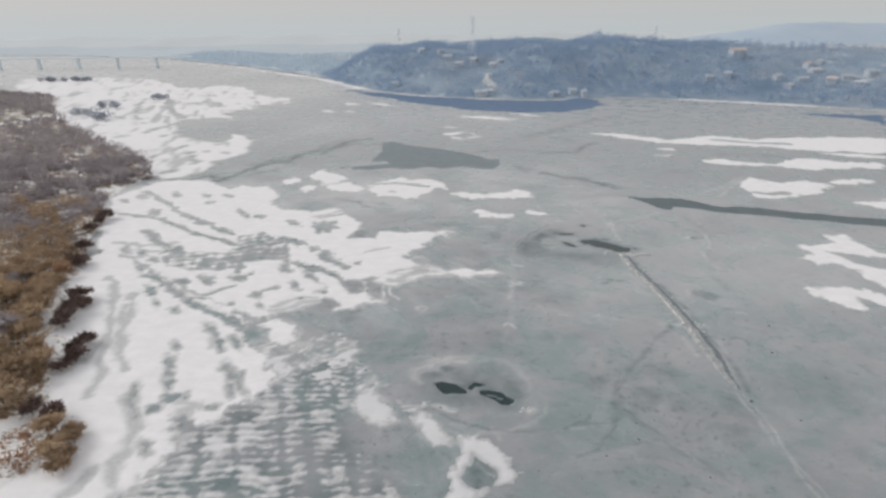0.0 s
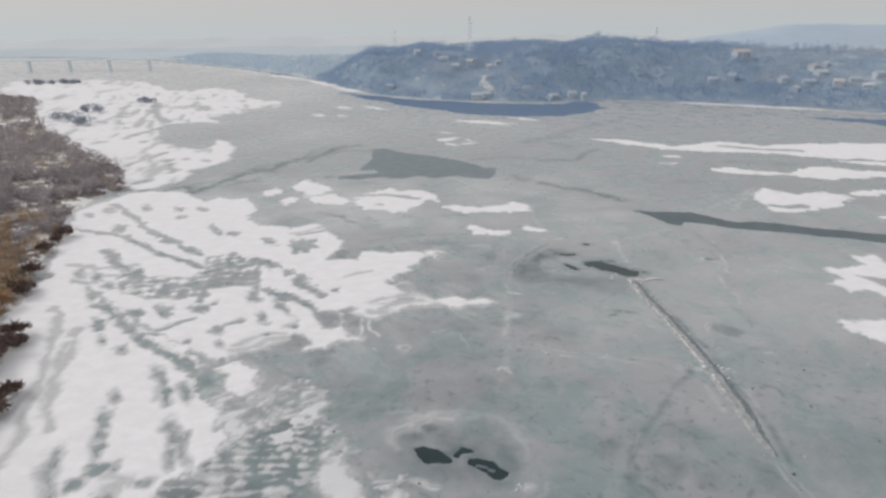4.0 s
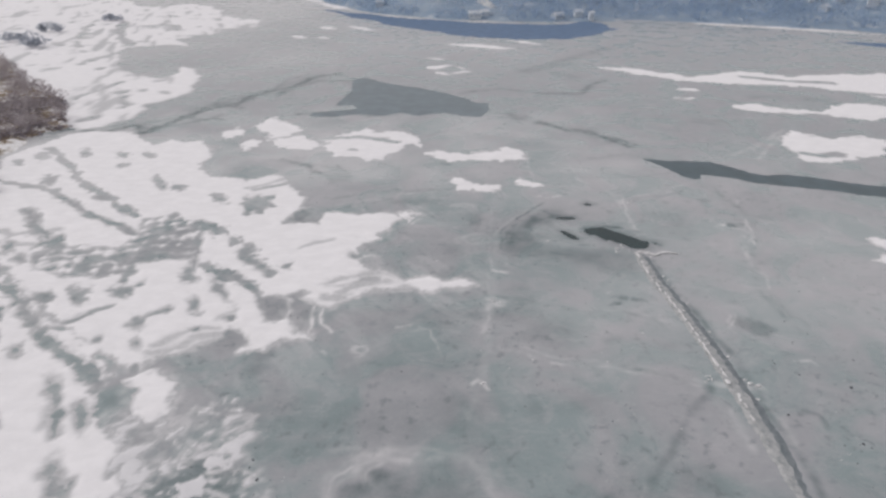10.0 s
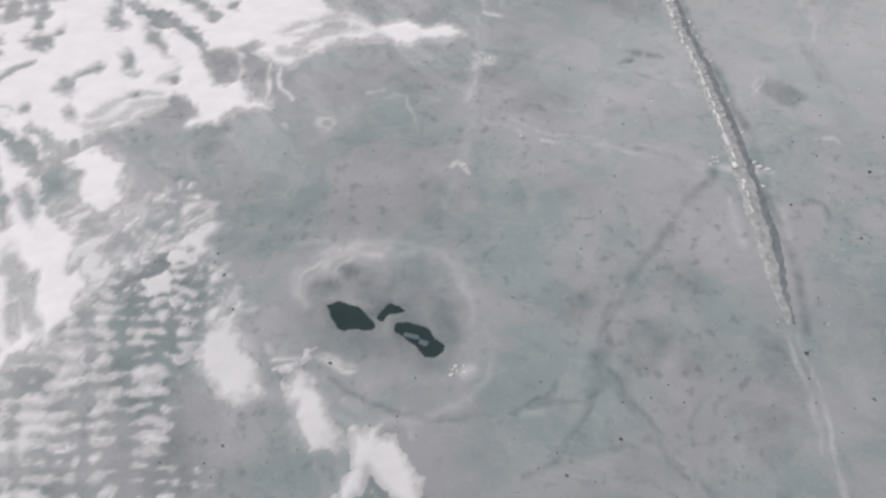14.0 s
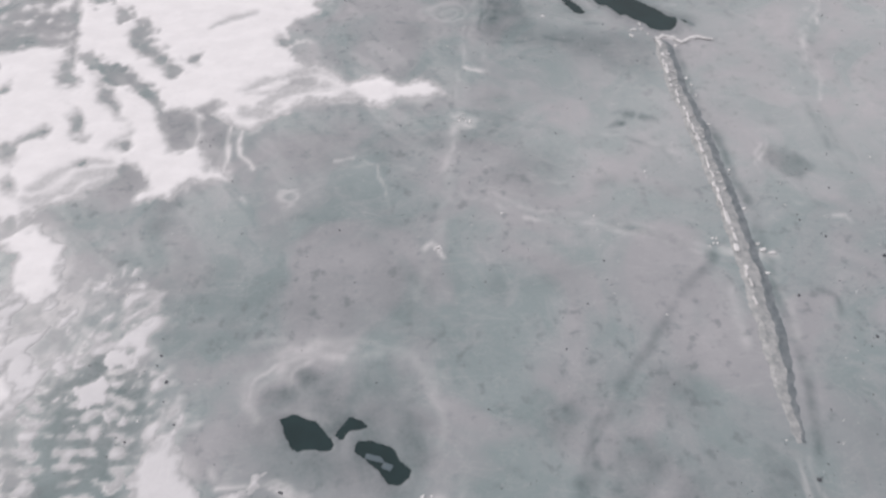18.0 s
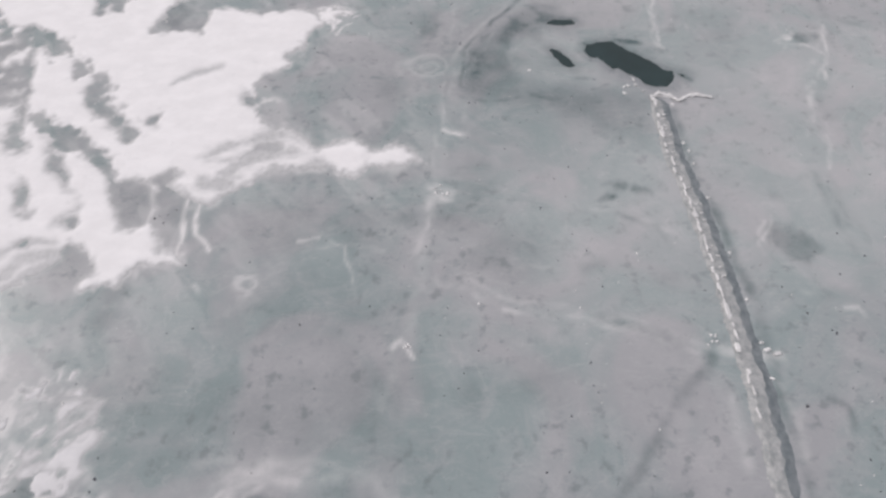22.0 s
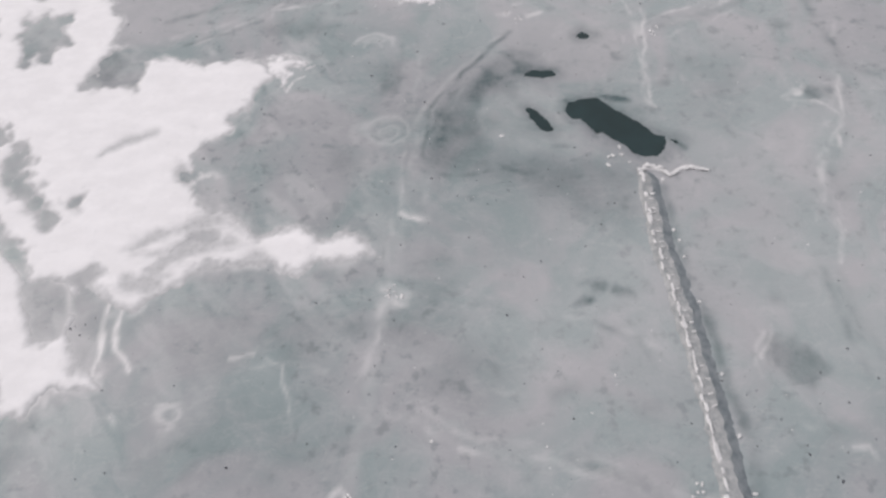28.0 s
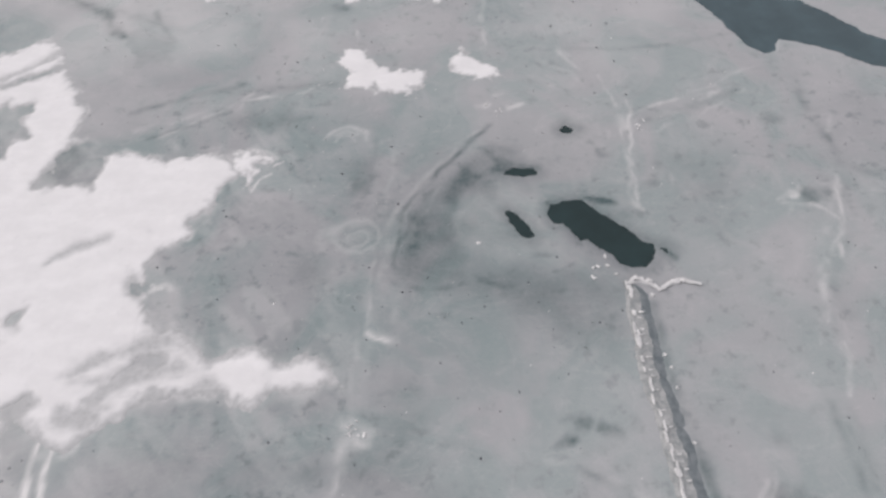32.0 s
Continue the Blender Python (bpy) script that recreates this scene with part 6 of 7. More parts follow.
# wet slush, darkened further to paint the shaded side of the ridge
SHADED_WET_SLUSH = plain_material("shaded_wet_slush", (0.14, 0.165, 0.18), (0.24, 0.26, 0.275), 0.6, 0.5)
rng = random.Random(5)
BLOCKS = [block_mesh(rng) for _ in range(6)]
ridge = ridge_shape("ice_ridge", TRACK[:7], 0.52, 0.7, 3.6, "long low ridge of broken ice and slush, white along its crest", SLUSH, SHADED_WET_SLUSH)


def lay_block(parent, px, py, turn, size, z, tip=0.15):
    ob = new("ice_block", rng.choice(BLOCKS))
    ob.parent = parent
    ob.matrix_basis = (Matrix.Translation((px, py, z)) @ Euler((rng.uniform(-tip, tip), rng.uniform(-tip, tip), turn)).to_matrix().to_4x4()
                       @ Matrix.Diagonal((*size, 1)))
    return ob


for px, py, a in along(TRACK[:6], 1.6, 0.9, rng):       # the white crest
    if rng.random() < (0.9 if 155 < py < 205 else 0.55):
        big = rng.random() < 0.12
        lay_block(ridge, px + rng.uniform(-0.25, 0.3), py, a + rng.uniform(-0.12, 0.12),
                  (rng.uniform(0.8, 2.3), rng.uniform(0.24, 0.42) * (2.0 if big else 1), rng.uniform(0.25, 0.4)), 0.40)
for px, py, a in along(TRACK[:5], 1.5, 0.9, rng):        # rungs of slab down its slope
    if rng.random() < 0.65:
        lay_block(ridge, px + rng.uniform(0.6, 1.5), py, rng.uniform(-0.3, 0.3),
                  (rng.uniform(0.4, 0.9), rng.uniform(0.14, 0.26), 0.2), 0.37)
for px, py, a in along(TRACK[:6], 2.6, 1.2, rng):        # loose pieces along the foot
    if rng.random() < 0.3:
        lay_block(ridge, px + rng.uniform(3.5, 4.1), py, rng.uniform(0, 3), (rng.uniform(0.4, 0.9), rng.uniform(0.3, 0.5), 0.3), 0.06)
head = ridge_shape("ice_ridge", [(75.0, 216.6), (76.4, 217.7), (78.6, 217.3), (80.3, 215.7), (82.6, 216.9), (84.2, 217), (86.4, 216)],
                   0.32, 0.5, 0.6, "short white ice ridge at the edge of the open pond", ICE_BLOCK, SLUSH)
for px, py, a in along([(75.0, 216.6), (76.4, 217.7), (78.6, 217.3), (80.3, 215.7), (82.6, 216.9), (84.2, 217), (86.4, 216)], 0.7, 0.8, rng):
    lay_block(head, px + rng.uniform(-0.3, 0.3), py + rng.uniform(-0.3, 0.3), a + rng.uniform(-0.3, 0.3), (rng.uniform(0.9, 1.7), rng.uniform(0.35, 0.6), 0.28), 0.24)
lay_block(ridge, 79.6, 162.2, 0.1, (1.1, 0.5, 0.35), 0.1)
lay_block(ridge, 78.2, 162.9, 0.2, (1.0, 0.5, 0.35), 0.15)

heap = tagged(new("ice_heap"), "small heap of white ice chunks beside a hole", "ice", "ice heaps")
for k in range(9):
    lay_block(heap, 20.0 + rng.uniform(-1.5, 1.5), 128.2 + rng.uniform(-1.4, 1.2), rng.uniform(0, 3), (rng.uniform(0.25, 0.75), rng.uniform(0.15, 0.35), 0.2), 0.05)
heap = tagged(new("ice_heap"), "scattered white ice chunks beside the pond", "ice", "ice heaps")
for k in range(7):
    lay_block(heap, 71.8 + rng.uniform(-2.2, 2.4), 220.2 + rng.uniform(-1.8, 2.6), rng.uniform(0, 3), (rng.uniform(0.4, 0.9), rng.uniform(0.3, 0.5), 0.25), 0.08)
for cx, cy, n, s in ((30.8, 196.5, 8, 1.7), (23.7, 167.2, 4, 1.2), (70.5, 165.2, 5, 1.5), (87, 252, 5, 2.6), (58, 259, 5, 3.5)):
    heap = tagged(new("ice_heap"), "loose white ice crust broken into chunks", "ice", "ice heaps")
    for k in range(n):
        lay_block(heap, cx + rng.gauss(0, s * 0.4), cy + rng.gauss(0, s * 0.4), rng.uniform(0, 3), (rng.uniform(0.25, 0.9), rng.uniform(0.15, 0.4), 0.15), 0.05)

for px, py, sx, sy, turn in ((13.3, 134.4, 1.5, 0.5, -0.3), (15.0, 133.2, 0.8, 0.55, -0.4)):
    floe = thing("ice_floe", block_mesh(rng, "ice_floe"), None, "thin grey floe adrift in the ice hole", "ice floe", "floes in the hole")
    floe.data.materials[0] = YOUNG_ICE
    floe.matrix_world = Matrix.Translation((px, py, -0.14)) @ pose(0, 0, 0, 0, 0, math.degrees(turn)) @ Matrix.Diagonal((sx * 1.6, sy * 1.5, 0.12, 1))


def crumbs(name, count, box_, size, mat, label, seed, clusters=0.6):
    """Many small frozen lumps strewn over the ice, in one mesh."""
    r = np.random.RandomState(seed)
    x0, x1, y0, y1 = box_
    pts = np.stack([r.uniform(x0, x1, count * 3), r.uniform(y0, y1, count * 3)], 1)
    keep = value_noise(pts[:, 0], pts[:, 1], 22, seed) + r.uniform(-0.35, 0.35, len(pts)) > clusters
    pts = pts[keep][:count]
    bare = np.maximum(big_field(pts[:, 0], pts[:, 1]), tongue_field(pts[:, 0], pts[:, 1])) < -0.5
    for hole in NEAR_WATER + MID_WATER:
        bare &= depth_in(hole, pts[:, 0], pts[:, 1]) < -1
    pts = pts[bare]
    base = np.array([(1, 0, 0), (0.3, 0.9, 0), (-0.8, 0.5, 0), (-0.7, -0.6, 0), (0.4, -0.9, 0), (0.1, 0.1, 0.8)])
    tri = np.array([(0, 1, 5), (1, 2, 5), (2, 3, 5), (3, 4, 5), (4, 0, 5)])
    s = size * np.exp(r.normal(0, 0.45, len(pts)))
    a = r.uniform(0, 6.28, len(pts))
    long = r.uniform(0.6, 1.6, len(pts))
    b = base[None] + r.uniform(-0.25, 0.25, (len(pts), 6, 3))
    bx, by = b[:, :, 0] * s[:, None] * long[:, None], b[:, :, 1] * s[:, None]
    v = np.stack([pts[:, :1] + bx * np.cos(a)[:, None] - by * np.sin(a)[:, None],
                  pts[:, 1:] + bx * np.sin(a)[:, None] + by * np.cos(a)[:, None],
                  np.clip(b[:, :, 2] * s[:, None], -0.03, 9) - 0.01], -1)
    f = tri[None] + 6 * np.arange(len(pts))[:, None, None]
    return thing(name, soup(name, v.reshape(-1, 3), f.reshape(-1, 3), mat), None, label, "ice", "", "stuff")


crumbs("ice_crumbs", 1300, (-30, 135, 85, 300), 0.10, CRUMB, "dark frozen crumbs strewn over the river ice", 3, 0.52)
crumbs("frost_crumbs", 380, (-50, 135, 85, 300), 0.11, ICE_BLOCK, "pale crumbs of broken frost on the ice", 9, 0.62)


# ---- the wooded bank ----
WOOD_AREA = WOOD_EDGE + [(-1600, 1200), (-1600, -400), (-135, -400), (-118, -150), (-104, 0), (-98, 100)]
BANK_AREA = BANK_EDGE + [(-1600, 1200), (-1600, -400)]


CLEARINGS = [(-141, 250, 3.5), (-150, 272, 4), (-168, 290, 5), (-176, 318, 6), (-95, 124, 5)]
CLEARINGS += [(-96.5, 159.7, 2.2), (-108.1, 173.5, 2.6), (-111, 185.4, 2), (-141.8, 251.4, 2.6), (-150.7, 277.9, 2.6), (-165.2, 301.3, 2.4), (-93.1, 144.5, 1.6), (-169.5, 319.8, 3), (-260.9, 423, 4), (-215.9, 387.7, 4), (-239.5, 457.8, 5)]


def open_ground(x, y):
    """How much snow lies open in the clearings, 0 to 1."""
    w = warp(x, y, 6, 2.5, 83)
    fringe = step01(-0.5, 1.5, -depth_in(WOOD_AREA, *warp(x, y, 5, 1.2, 84)))
    return np.max([fringe] + [step01(-1.5, 1.5, r - np.hypot(w[0] - cx, w[1] - cy)) for cx, cy, r in CLEARINGS], axis=0)


def bank_height(x, y):
    d = depth_in(BANK_AREA, *warp(x, y, 9, 1.6, 81))
    return -0.25 + 1.5 * step01(-0.5, 7, d) + 0.25 * fbm(x, y, 12, 3, 5) * step01(1, 6, d), d


def bank_material():
    m = Mat("bank_ground", 0.95, 0.15)
    col = m.mix(m.span(m.noise(0.5, 5, 0.65), 0.35, 0.7), (0.17, 0.125, 0.085), (0.34, 0.275, 0.205))
    lie = m.span(m.noise(0.11, 6, 0.72, (1, 1.6, 1, 30)), 0.5, 0.55)
    col = m.mix(lie, col, (0.76, 0.75, 0.75))
    col = m.mix(m.mul(m.attr("open_snow"), m.span(m.noise(0.8, 4, 0.7), 0.36, 0.5)), col, (0.79, 0.78, 0.78))
    return m.done(col, None, m.noise(1.2, 4), 0.5, 0.3)


def build_bank():
    xs = np.concatenate([np.arange(-1600, -420, 20.0), np.arange(-420, -52, 1.6)])
    ys = np.concatenate([np.arange(-398, 60, 6.0), np.arange(60, 460, 1.6), np.arange(460, 1220, 9.0)])
    x, y = np.meshgrid(xs, ys)
    z, d = bank_height(x, y)
    up = d > -1.5
    keep = up[:-1, :-1] | up[:-1, 1:] | up[1:, 1:] | up[1:, :-1]
    return thing("bank_ground", grid_mesh("bank_ground", xs, ys, z, keep, (("open_snow", open_ground(x, y)),)), bank_material(),
                 "low bank of brown litter with patches of snow", "bank", "", "structure")


build_bank()
# a snowy lane through the wood
lane = np.array([(-392, 545), (-384, 585), (-374, 625), (-380, 660), (-398, 660), (-396, 620), (-402, 585), (-408, 548)])
snow_sheet("snow_lane", lambda x, y: snow_depth(lane, x, y, 10, 2, 5), -420, -360, 535, 670, 2.0,
           "white snow lying in a lane between trees", 0.3, 2.5, 1.7)


def branch(verts, faces, a, b, r0, r1, sides=5):
    """A tapered limb from a to b."""
    axis = (b - a).normalized()
    side = axis.orthogonal().normalized()
    up = axis.cross(side)
    k = len(verts)
    for p, r in ((a, r0), (b, r1)):
        for i in range(sides):
            t = 2 * math.pi * i / sides
            verts.append(p + (side * math.cos(t) + up * math.sin(t)) * r)
    for i in range(sides):
        j = (i + 1) % sides
        faces.append((k + i, k + j, k + sides + j, k + sides + i))


def core_shape(seed, rough=0.35):
    """A lumpy closed mass of twigs, about one metre in radius."""
    bm = bmesh.new()
    bmesh.ops.create_icosphere(bm, subdivisions=2, radius=1.0)
    for v in bm.verts:
        n = noise.noise(v.co * 1.3 + Vector((seed * 3.7, 0, 0))) + 0.6 * noise.noise(v.co * 3.1 + Vector((0, seed * 2.3, 0)))
        v.co *= 1 + rough * n * 1.6
        if v.co.z < -0.35:
            v.co.z *= 0.55
    co = np.array([v.co for v in bm.verts])
    f = np.array([[v.index for v in p.verts] for p in bm.faces])
    bm.free()
    return co, f


CORES = [core_shape(k) for k in range(5)]


def tree_meshes(seed, height, spread, sprays, mat, size=0.4):
    """Trunk with limbs, and a crown of thin twig sprays that grow out from the limbs."""
    r = random.Random(seed)
    tv, tf, cv, cf = [], [], [], []
    top = Vector((r.uniform(-0.4, 0.4), r.uniform(-0.4, 0.4), height * 0.62))
    fork = top * 0.42
    branch(tv, tf, Vector((0, 0, -0.4)), fork, height * 0.026, height * 0.019)
    branch(tv, tf, fork, top, height * 0.019, height * 0.008)
    tips = [(fork.lerp(top, 0.6), top + Vector((0, 0, height * 0.2)))]
    for k in range(8):
        a = k * 2.4 + r.uniform(-0.4, 0.4)
        start = fork.lerp(top, r.uniform(0, 0.9))
        reach = spread * r.uniform(0.5, 1.05)
        end = start + Vector((math.cos(a) * reach, math.sin(a) * reach, height * r.uniform(0.1, 0.36)))
        branch(tv, tf, start, end, height * 0.010, height * 0.003, 4)
        tips.append((start, end))
    for k in range(sprays):
        a, b = r.choice(tips)
        c = a.lerp(b, r.uniform(0.35, 1.1)) + Vector((r.gauss(0, 1), r.gauss(0, 1), r.gauss(0, 0.75))) * spread * 0.2
        way = (c - fork + Vector((r.gauss(0, 1), r.gauss(0, 1), r.gauss(0.4, 1))) * spread * 0.5).normalized()
        side = way.orthogonal().normalized()
        side.rotate(Matrix.Rotation(r.uniform(0, 6.28), 3, way))
        ln, wd = size * r.uniform(0.8, 2.2), size * r.uniform(0.3, 0.8)
        i = len(cv)
        cv += [c - way * ln * 0.4, c + side * wd, c + way * ln, c - side * wd * r.uniform(0.5, 1.1)]
        cf.append((i, i + 1, i + 2, i + 3))
    for k in range(4):
        co, fc = CORES[(seed + k) % 5]
        a = k * 1.9 + r.uniform(0, 1)
        at = (top.x + math.cos(a) * spread * 0.42, top.y + math.sin(a) * spread * 0.42, height * r.uniform(0.52, 0.72))
        i, s = len(cv), spread * r.uniform(0.24, 0.34)
        cv += [Vector((p[0] * s + at[0], p[1] * s + at[1], p[2] * s * 0.8 + at[2])) for p in co]
        cf += [tuple(int(q) + i for q in t) for t in fc]
    return soup("trunk", tv, tf, BARK), soup("crown", cv, cf, mat)


VARIANTS = {
    "brown": [tree_meshes(k, h, s, 620, TWIG_BROWN) for k, (h, s) in enumerate(((6.5, 3.0), (5.2, 2.7), (7.4, 3.4), (4.4, 2.6)))],
    "rust": [tree_meshes(k + 10, h, s, 560, TWIG_RUST) for k, (h, s) in enumerate(((4.6, 2.5), (5.8, 2.8)))],
    "dark": [tree_meshes(k + 30, h, s, 420, TWIG_DARK) for k, (h, s) in enumerate(((3.2, 2.2), (2.6, 1.9)))],
    "grey": [tree_meshes(k + 20, h, s, 600, TWIG_GREY) for k, (h, s) in enumerate(((7.0, 3.2), (5.6, 2.9), (6.4, 3.3), (4.2, 2.4)))],
}
LABELS = {"brown": ("bare brown tree with dense fine twigs on the bank", "tree"),
          "rust": ("low rust-brown shrub with dense twigs on the bank", "shrub"),
          "dark": ("low dark purple-brown shrub at the edge of the snow", "shrub"),
          "grey": ("bare grey-brown tree with dense fine twigs on the bank", "tree")}
made = {}


def plant(kind, which, x, y, z, turn, scale):
    key = (kind, which)
    m = Matrix.Translation((x, y, z)) @ Matrix.Rotation(turn, 4, 'Z')
    if key not in made:
        label, cat = LABELS[kind]
        ob = tagged(new(cat), label, cat, "trees on the bank")
        trunk, crown = VARIANTS[kind][which]
        part("trunk", trunk, None, ob)
        part("crown", crown, None, ob)
        made[key] = ob
        ob.matrix_basis = m @ Matrix.Diagonal((scale, scale, scale, 1))
    else:
        ob = copy_thing(made[key], m)
        ob.scale = (scale, scale, scale)
    return ob


def spots(x0, x1, y0, y1, gap, seed):
    r = np.random.RandomState(seed)
    gx, gy = np.meshgrid(np.arange(x0, x1, gap), np.arange(y0, y1, gap))
    gx, gy = gx + r.uniform(-0.45, 0.45, gx.shape) * gap, gy + r.uniform(-0.45, 0.45, gy.shape) * gap
    return gx.ravel(), gy.ravel()


def stand(x, y, rise):
    """Which of the spots carry a tree: on the bank, and off its glades."""
    z, d = bank_height(x, y)
    glade = fbm(x, y, 13, 3, 91) > np.where(y < 195, 0.58, 0.4)
    ok = (d > rise) & ~(glade & (d < 70)) & (x > -60 - 0.82 * y) & (depth_in(lane, x, y + 18) < -16) & (open_ground(x, y) < 0.5)
    return ok & (depth_in(WOOD_AREA, x, y) > rise), z, d


trng = random.Random(12)
x, y = spots(-345, -60, 84, 222, 6.0, 3)
ok, z, d = stand(x, y, 0.8)
for px, py, pz, pd in zip(x[ok], y[ok], z[ok], d[ok]):
    warm = 1.25 - py / 300 + trng.gauss(0, 0.22)
    kind = "brown" if warm > 0.25 else ("rust" if trng.random() < 0.22 else "grey")
    if pd < 6 and trng.random() < 0.25:
        kind = "rust"
    plant(kind, trng.randrange(len(VARIANTS[kind])), px, py, pz, trng.uniform(0, 6.28), trng.uniform(0.8, 1.25))

for kind, feet, low, high in (("dark", DARK_SHRUBS, 0.95, 1.5), ("brown", BROWN_CLUMP, 0.55, 0.85)):
    for k, (px, py) in enumerate(feet):
        pz = float(bank_height(np.array([px]), np.array([py]))[0][0])
        plant(kind, k % len(VARIANTS[kind]), px, py, max(pz, 0.05), trng.uniform(0, 6.28), trng.uniform(low, high))


def thicket(name, pts, seed, sprays, mat, label, cat, kind, width=2.6, high=5.5, size=1.0, trunks=True, core=0, vary=(0.65, 1.2)):
    """Far trees in one mesh: thin stems with many twig sprays about each."""
    r = np.random.RandomState(seed)
    n = len(pts)
    c = np.repeat(pts, sprays, 0)
    m = len(c)
    s = np.repeat(r.uniform(*vary, n), sprays)
    u = r.normal(0, 1, (m, 3))
    u /= np.linalg.norm(u, axis=1)[:, None]
    rad = r.uniform(0.35, 1.0, m) ** 0.5
    lump = 1 + 0.35 * np.sin(3 * np.arctan2(u[:, 1], u[:, 0]) + np.repeat(r.uniform(0, 6, n), sprays))
    p = c + np.stack([u[:, 0] * rad * lump * width * s, u[:, 1] * rad * lump * width * s, (high * 0.58 + u[:, 2] * rad * high * 0.42) * s], 1)
    way = u + r.normal(0, 0.6, (m, 3)) + (0, 0, 0.3)
    way /= np.linalg.norm(way, axis=1)[:, None]
    side = np.cross(way, r.normal(0, 1, (m, 3)))
    side /= np.linalg.norm(side, axis=1)[:, None]
    ln, wd = (size * r.uniform(0.6, 1.6, m))[:, None], (size * r.uniform(0.3, 0.8, m))[:, None]
    v = np.stack([p - way * ln * 0.5, p + side * wd, p + way * ln, p - side * wd], 1).reshape(-1, 3)
    f = np.arange(4 * m).reshape(-1, 4)
    quads, tris = f.tolist(), []
    if core:
        big = s[::sprays]
        for k, (co, fc) in enumerate(CORES):
            idx = np.arange(k, n, 5)
            a = r.uniform(0, 6.28, len(idx))[:, None]
            sx, sy = co[None, :, 0] * np.cos(a) - co[None, :, 1] * np.sin(a), co[None, :, 0] * np.sin(a) + co[None, :, 1] * np.cos(a)
            q = np.stack([sx * width * core, sy * width * core, co[None, :, 2] * high * 0.42 * core + high * 0.55 + 0 * sx], -1) * big[idx][:, None, None]
            q += pts[idx][:, None, :]
            tris += (fc[None] + len(v) + len(co) * np.arange(len(idx))[:, None, None]).reshape(-1, 3).tolist()
            v = np.concatenate([v, q.reshape(-1, 3)])
    if trunks:
        hgt = r.uniform(0.5, 0.7, n) * high
        w = 0.12
        tv = np.stack([pts + (-w, 0, -0.5), pts + (w, -w, -0.5), pts + (w, w, -0.5), pts + np.stack([0 * hgt, 0 * hgt, hgt], 1)], 1).reshape(-1, 3)
        b = len(v) + 4 * np.arange(n)[:, None]
        tf = np.concatenate([b + (0, 1, 3), b + (1, 2, 3), b + (2, 0, 3)])
        v = np.concatenate([v, tv])
        me = soup(name, v.tolist(), quads + tris + tf.tolist(), mat)
    else:
        me = soup(name, v.tolist(), quads + tris, mat)
    return thing(name, me, None, label, cat, "", kind)


x, y = spots(-345, -60, 222, 330, 5.1, 14)
ok, z, d = stand(x, y, 1.0)
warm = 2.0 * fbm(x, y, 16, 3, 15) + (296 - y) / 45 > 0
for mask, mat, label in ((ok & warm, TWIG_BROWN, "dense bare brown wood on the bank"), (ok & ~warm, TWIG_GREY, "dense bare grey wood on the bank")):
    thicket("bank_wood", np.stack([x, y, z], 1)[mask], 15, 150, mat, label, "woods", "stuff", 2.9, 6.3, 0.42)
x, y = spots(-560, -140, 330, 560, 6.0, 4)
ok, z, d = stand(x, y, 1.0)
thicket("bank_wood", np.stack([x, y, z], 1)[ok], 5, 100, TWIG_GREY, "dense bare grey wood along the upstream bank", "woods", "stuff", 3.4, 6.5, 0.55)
x, y = spots(-330, -100, -160, 84, 8.0, 16)
ok, z, d = stand(x, y, 2.0)
ok |= (d > 4) & (y < 60)
thicket("bank_wood", np.stack([x, y, z], 1)[ok], 17, 60, TWIG_BROWN, "bare brown wood on the downstream bank", "woods", "stuff", 3.4, 6.5, 0.6)
x, y = spots(-1150, -230, 560, 1010, 10.5, 6)
ok, z, d = stand(x, y, 2.0)
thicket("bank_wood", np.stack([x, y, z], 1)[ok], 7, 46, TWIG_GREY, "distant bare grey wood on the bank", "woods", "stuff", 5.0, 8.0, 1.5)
x, y = spots(-300, -70, 90, 380, 2.4, 8)
ok, z, d = stand(x, y, 0.2)
ok &= (d < 9) & (np.random.RandomState(2).rand(len(x)) < 0.6)
for mask, mat, label in ((ok & (y < 225), TWIG_RUST, "low rust-brown brush along the edge of the snow"),
                         (ok & (y >= 225), TWIG_DUSK, "low purple-grey brush along the edge of the snow")):
    thicket("brushwood", np.stack([x, y, z - 0.2], 1)[mask], 9, 18, mat, label, "brush", "stuff", 1.1, 1.6, 0.4, core=0)
x, y = spots(-110, -70, 100, 140, 2.2, 28)
z, d = bank_height(x, y)
ok = (depth_in(BRUSH_AREA, x, y) > 0) & (fbm(x, y, 7, 3, 92) > -0.15)
thicket("brushwood", np.stack([x, y, np.maximum(z, 0) - 0.2], 1)[ok], 29, 26, TWIG_RUST, "low rust-brown brush standing in snow", "brush", "stuff", 1.3, 1.7, 0.4, core=0)
x, y = spots(-330, -60, 84, 420, 3.0, 18)
ok, z, d = stand(x, y, 0.5)
for mask, mat, label in ((ok & (y < 240), TWIG_BROWN, "dry brown undergrowth between the trees"), (ok & (y >= 240), TWIG_DUSK, "dark undergrowth between the grey trees")):
    thicket("undergrowth", np.stack([x, y, z - 0.3], 1)[mask], 10, 22, mat, label, "brush", "stuff", 2.0, 2.6, 0.5, core=0)

for cx, cy, w, n in ((-322, 811, 17, 9), (-352, 721, 12, 8), (-312, 619, 9, 7), (-346, 655, 10, 7), (-640, 1158, 46, 44)):
    r = np.random.RandomState(int(-cx))
    pts = np.stack([cx + r.uniform(-w, w, n), cy + r.uniform(-4, 4, n), np.full(n, 0.2)], 1)
    thicket("shrub_clump", pts, n, 120, TWIG_HAZED, "clump of shrubs standing in snow on the river, greyed by painted haze", "shrub", "", 4.6, 8.5, 0.9)


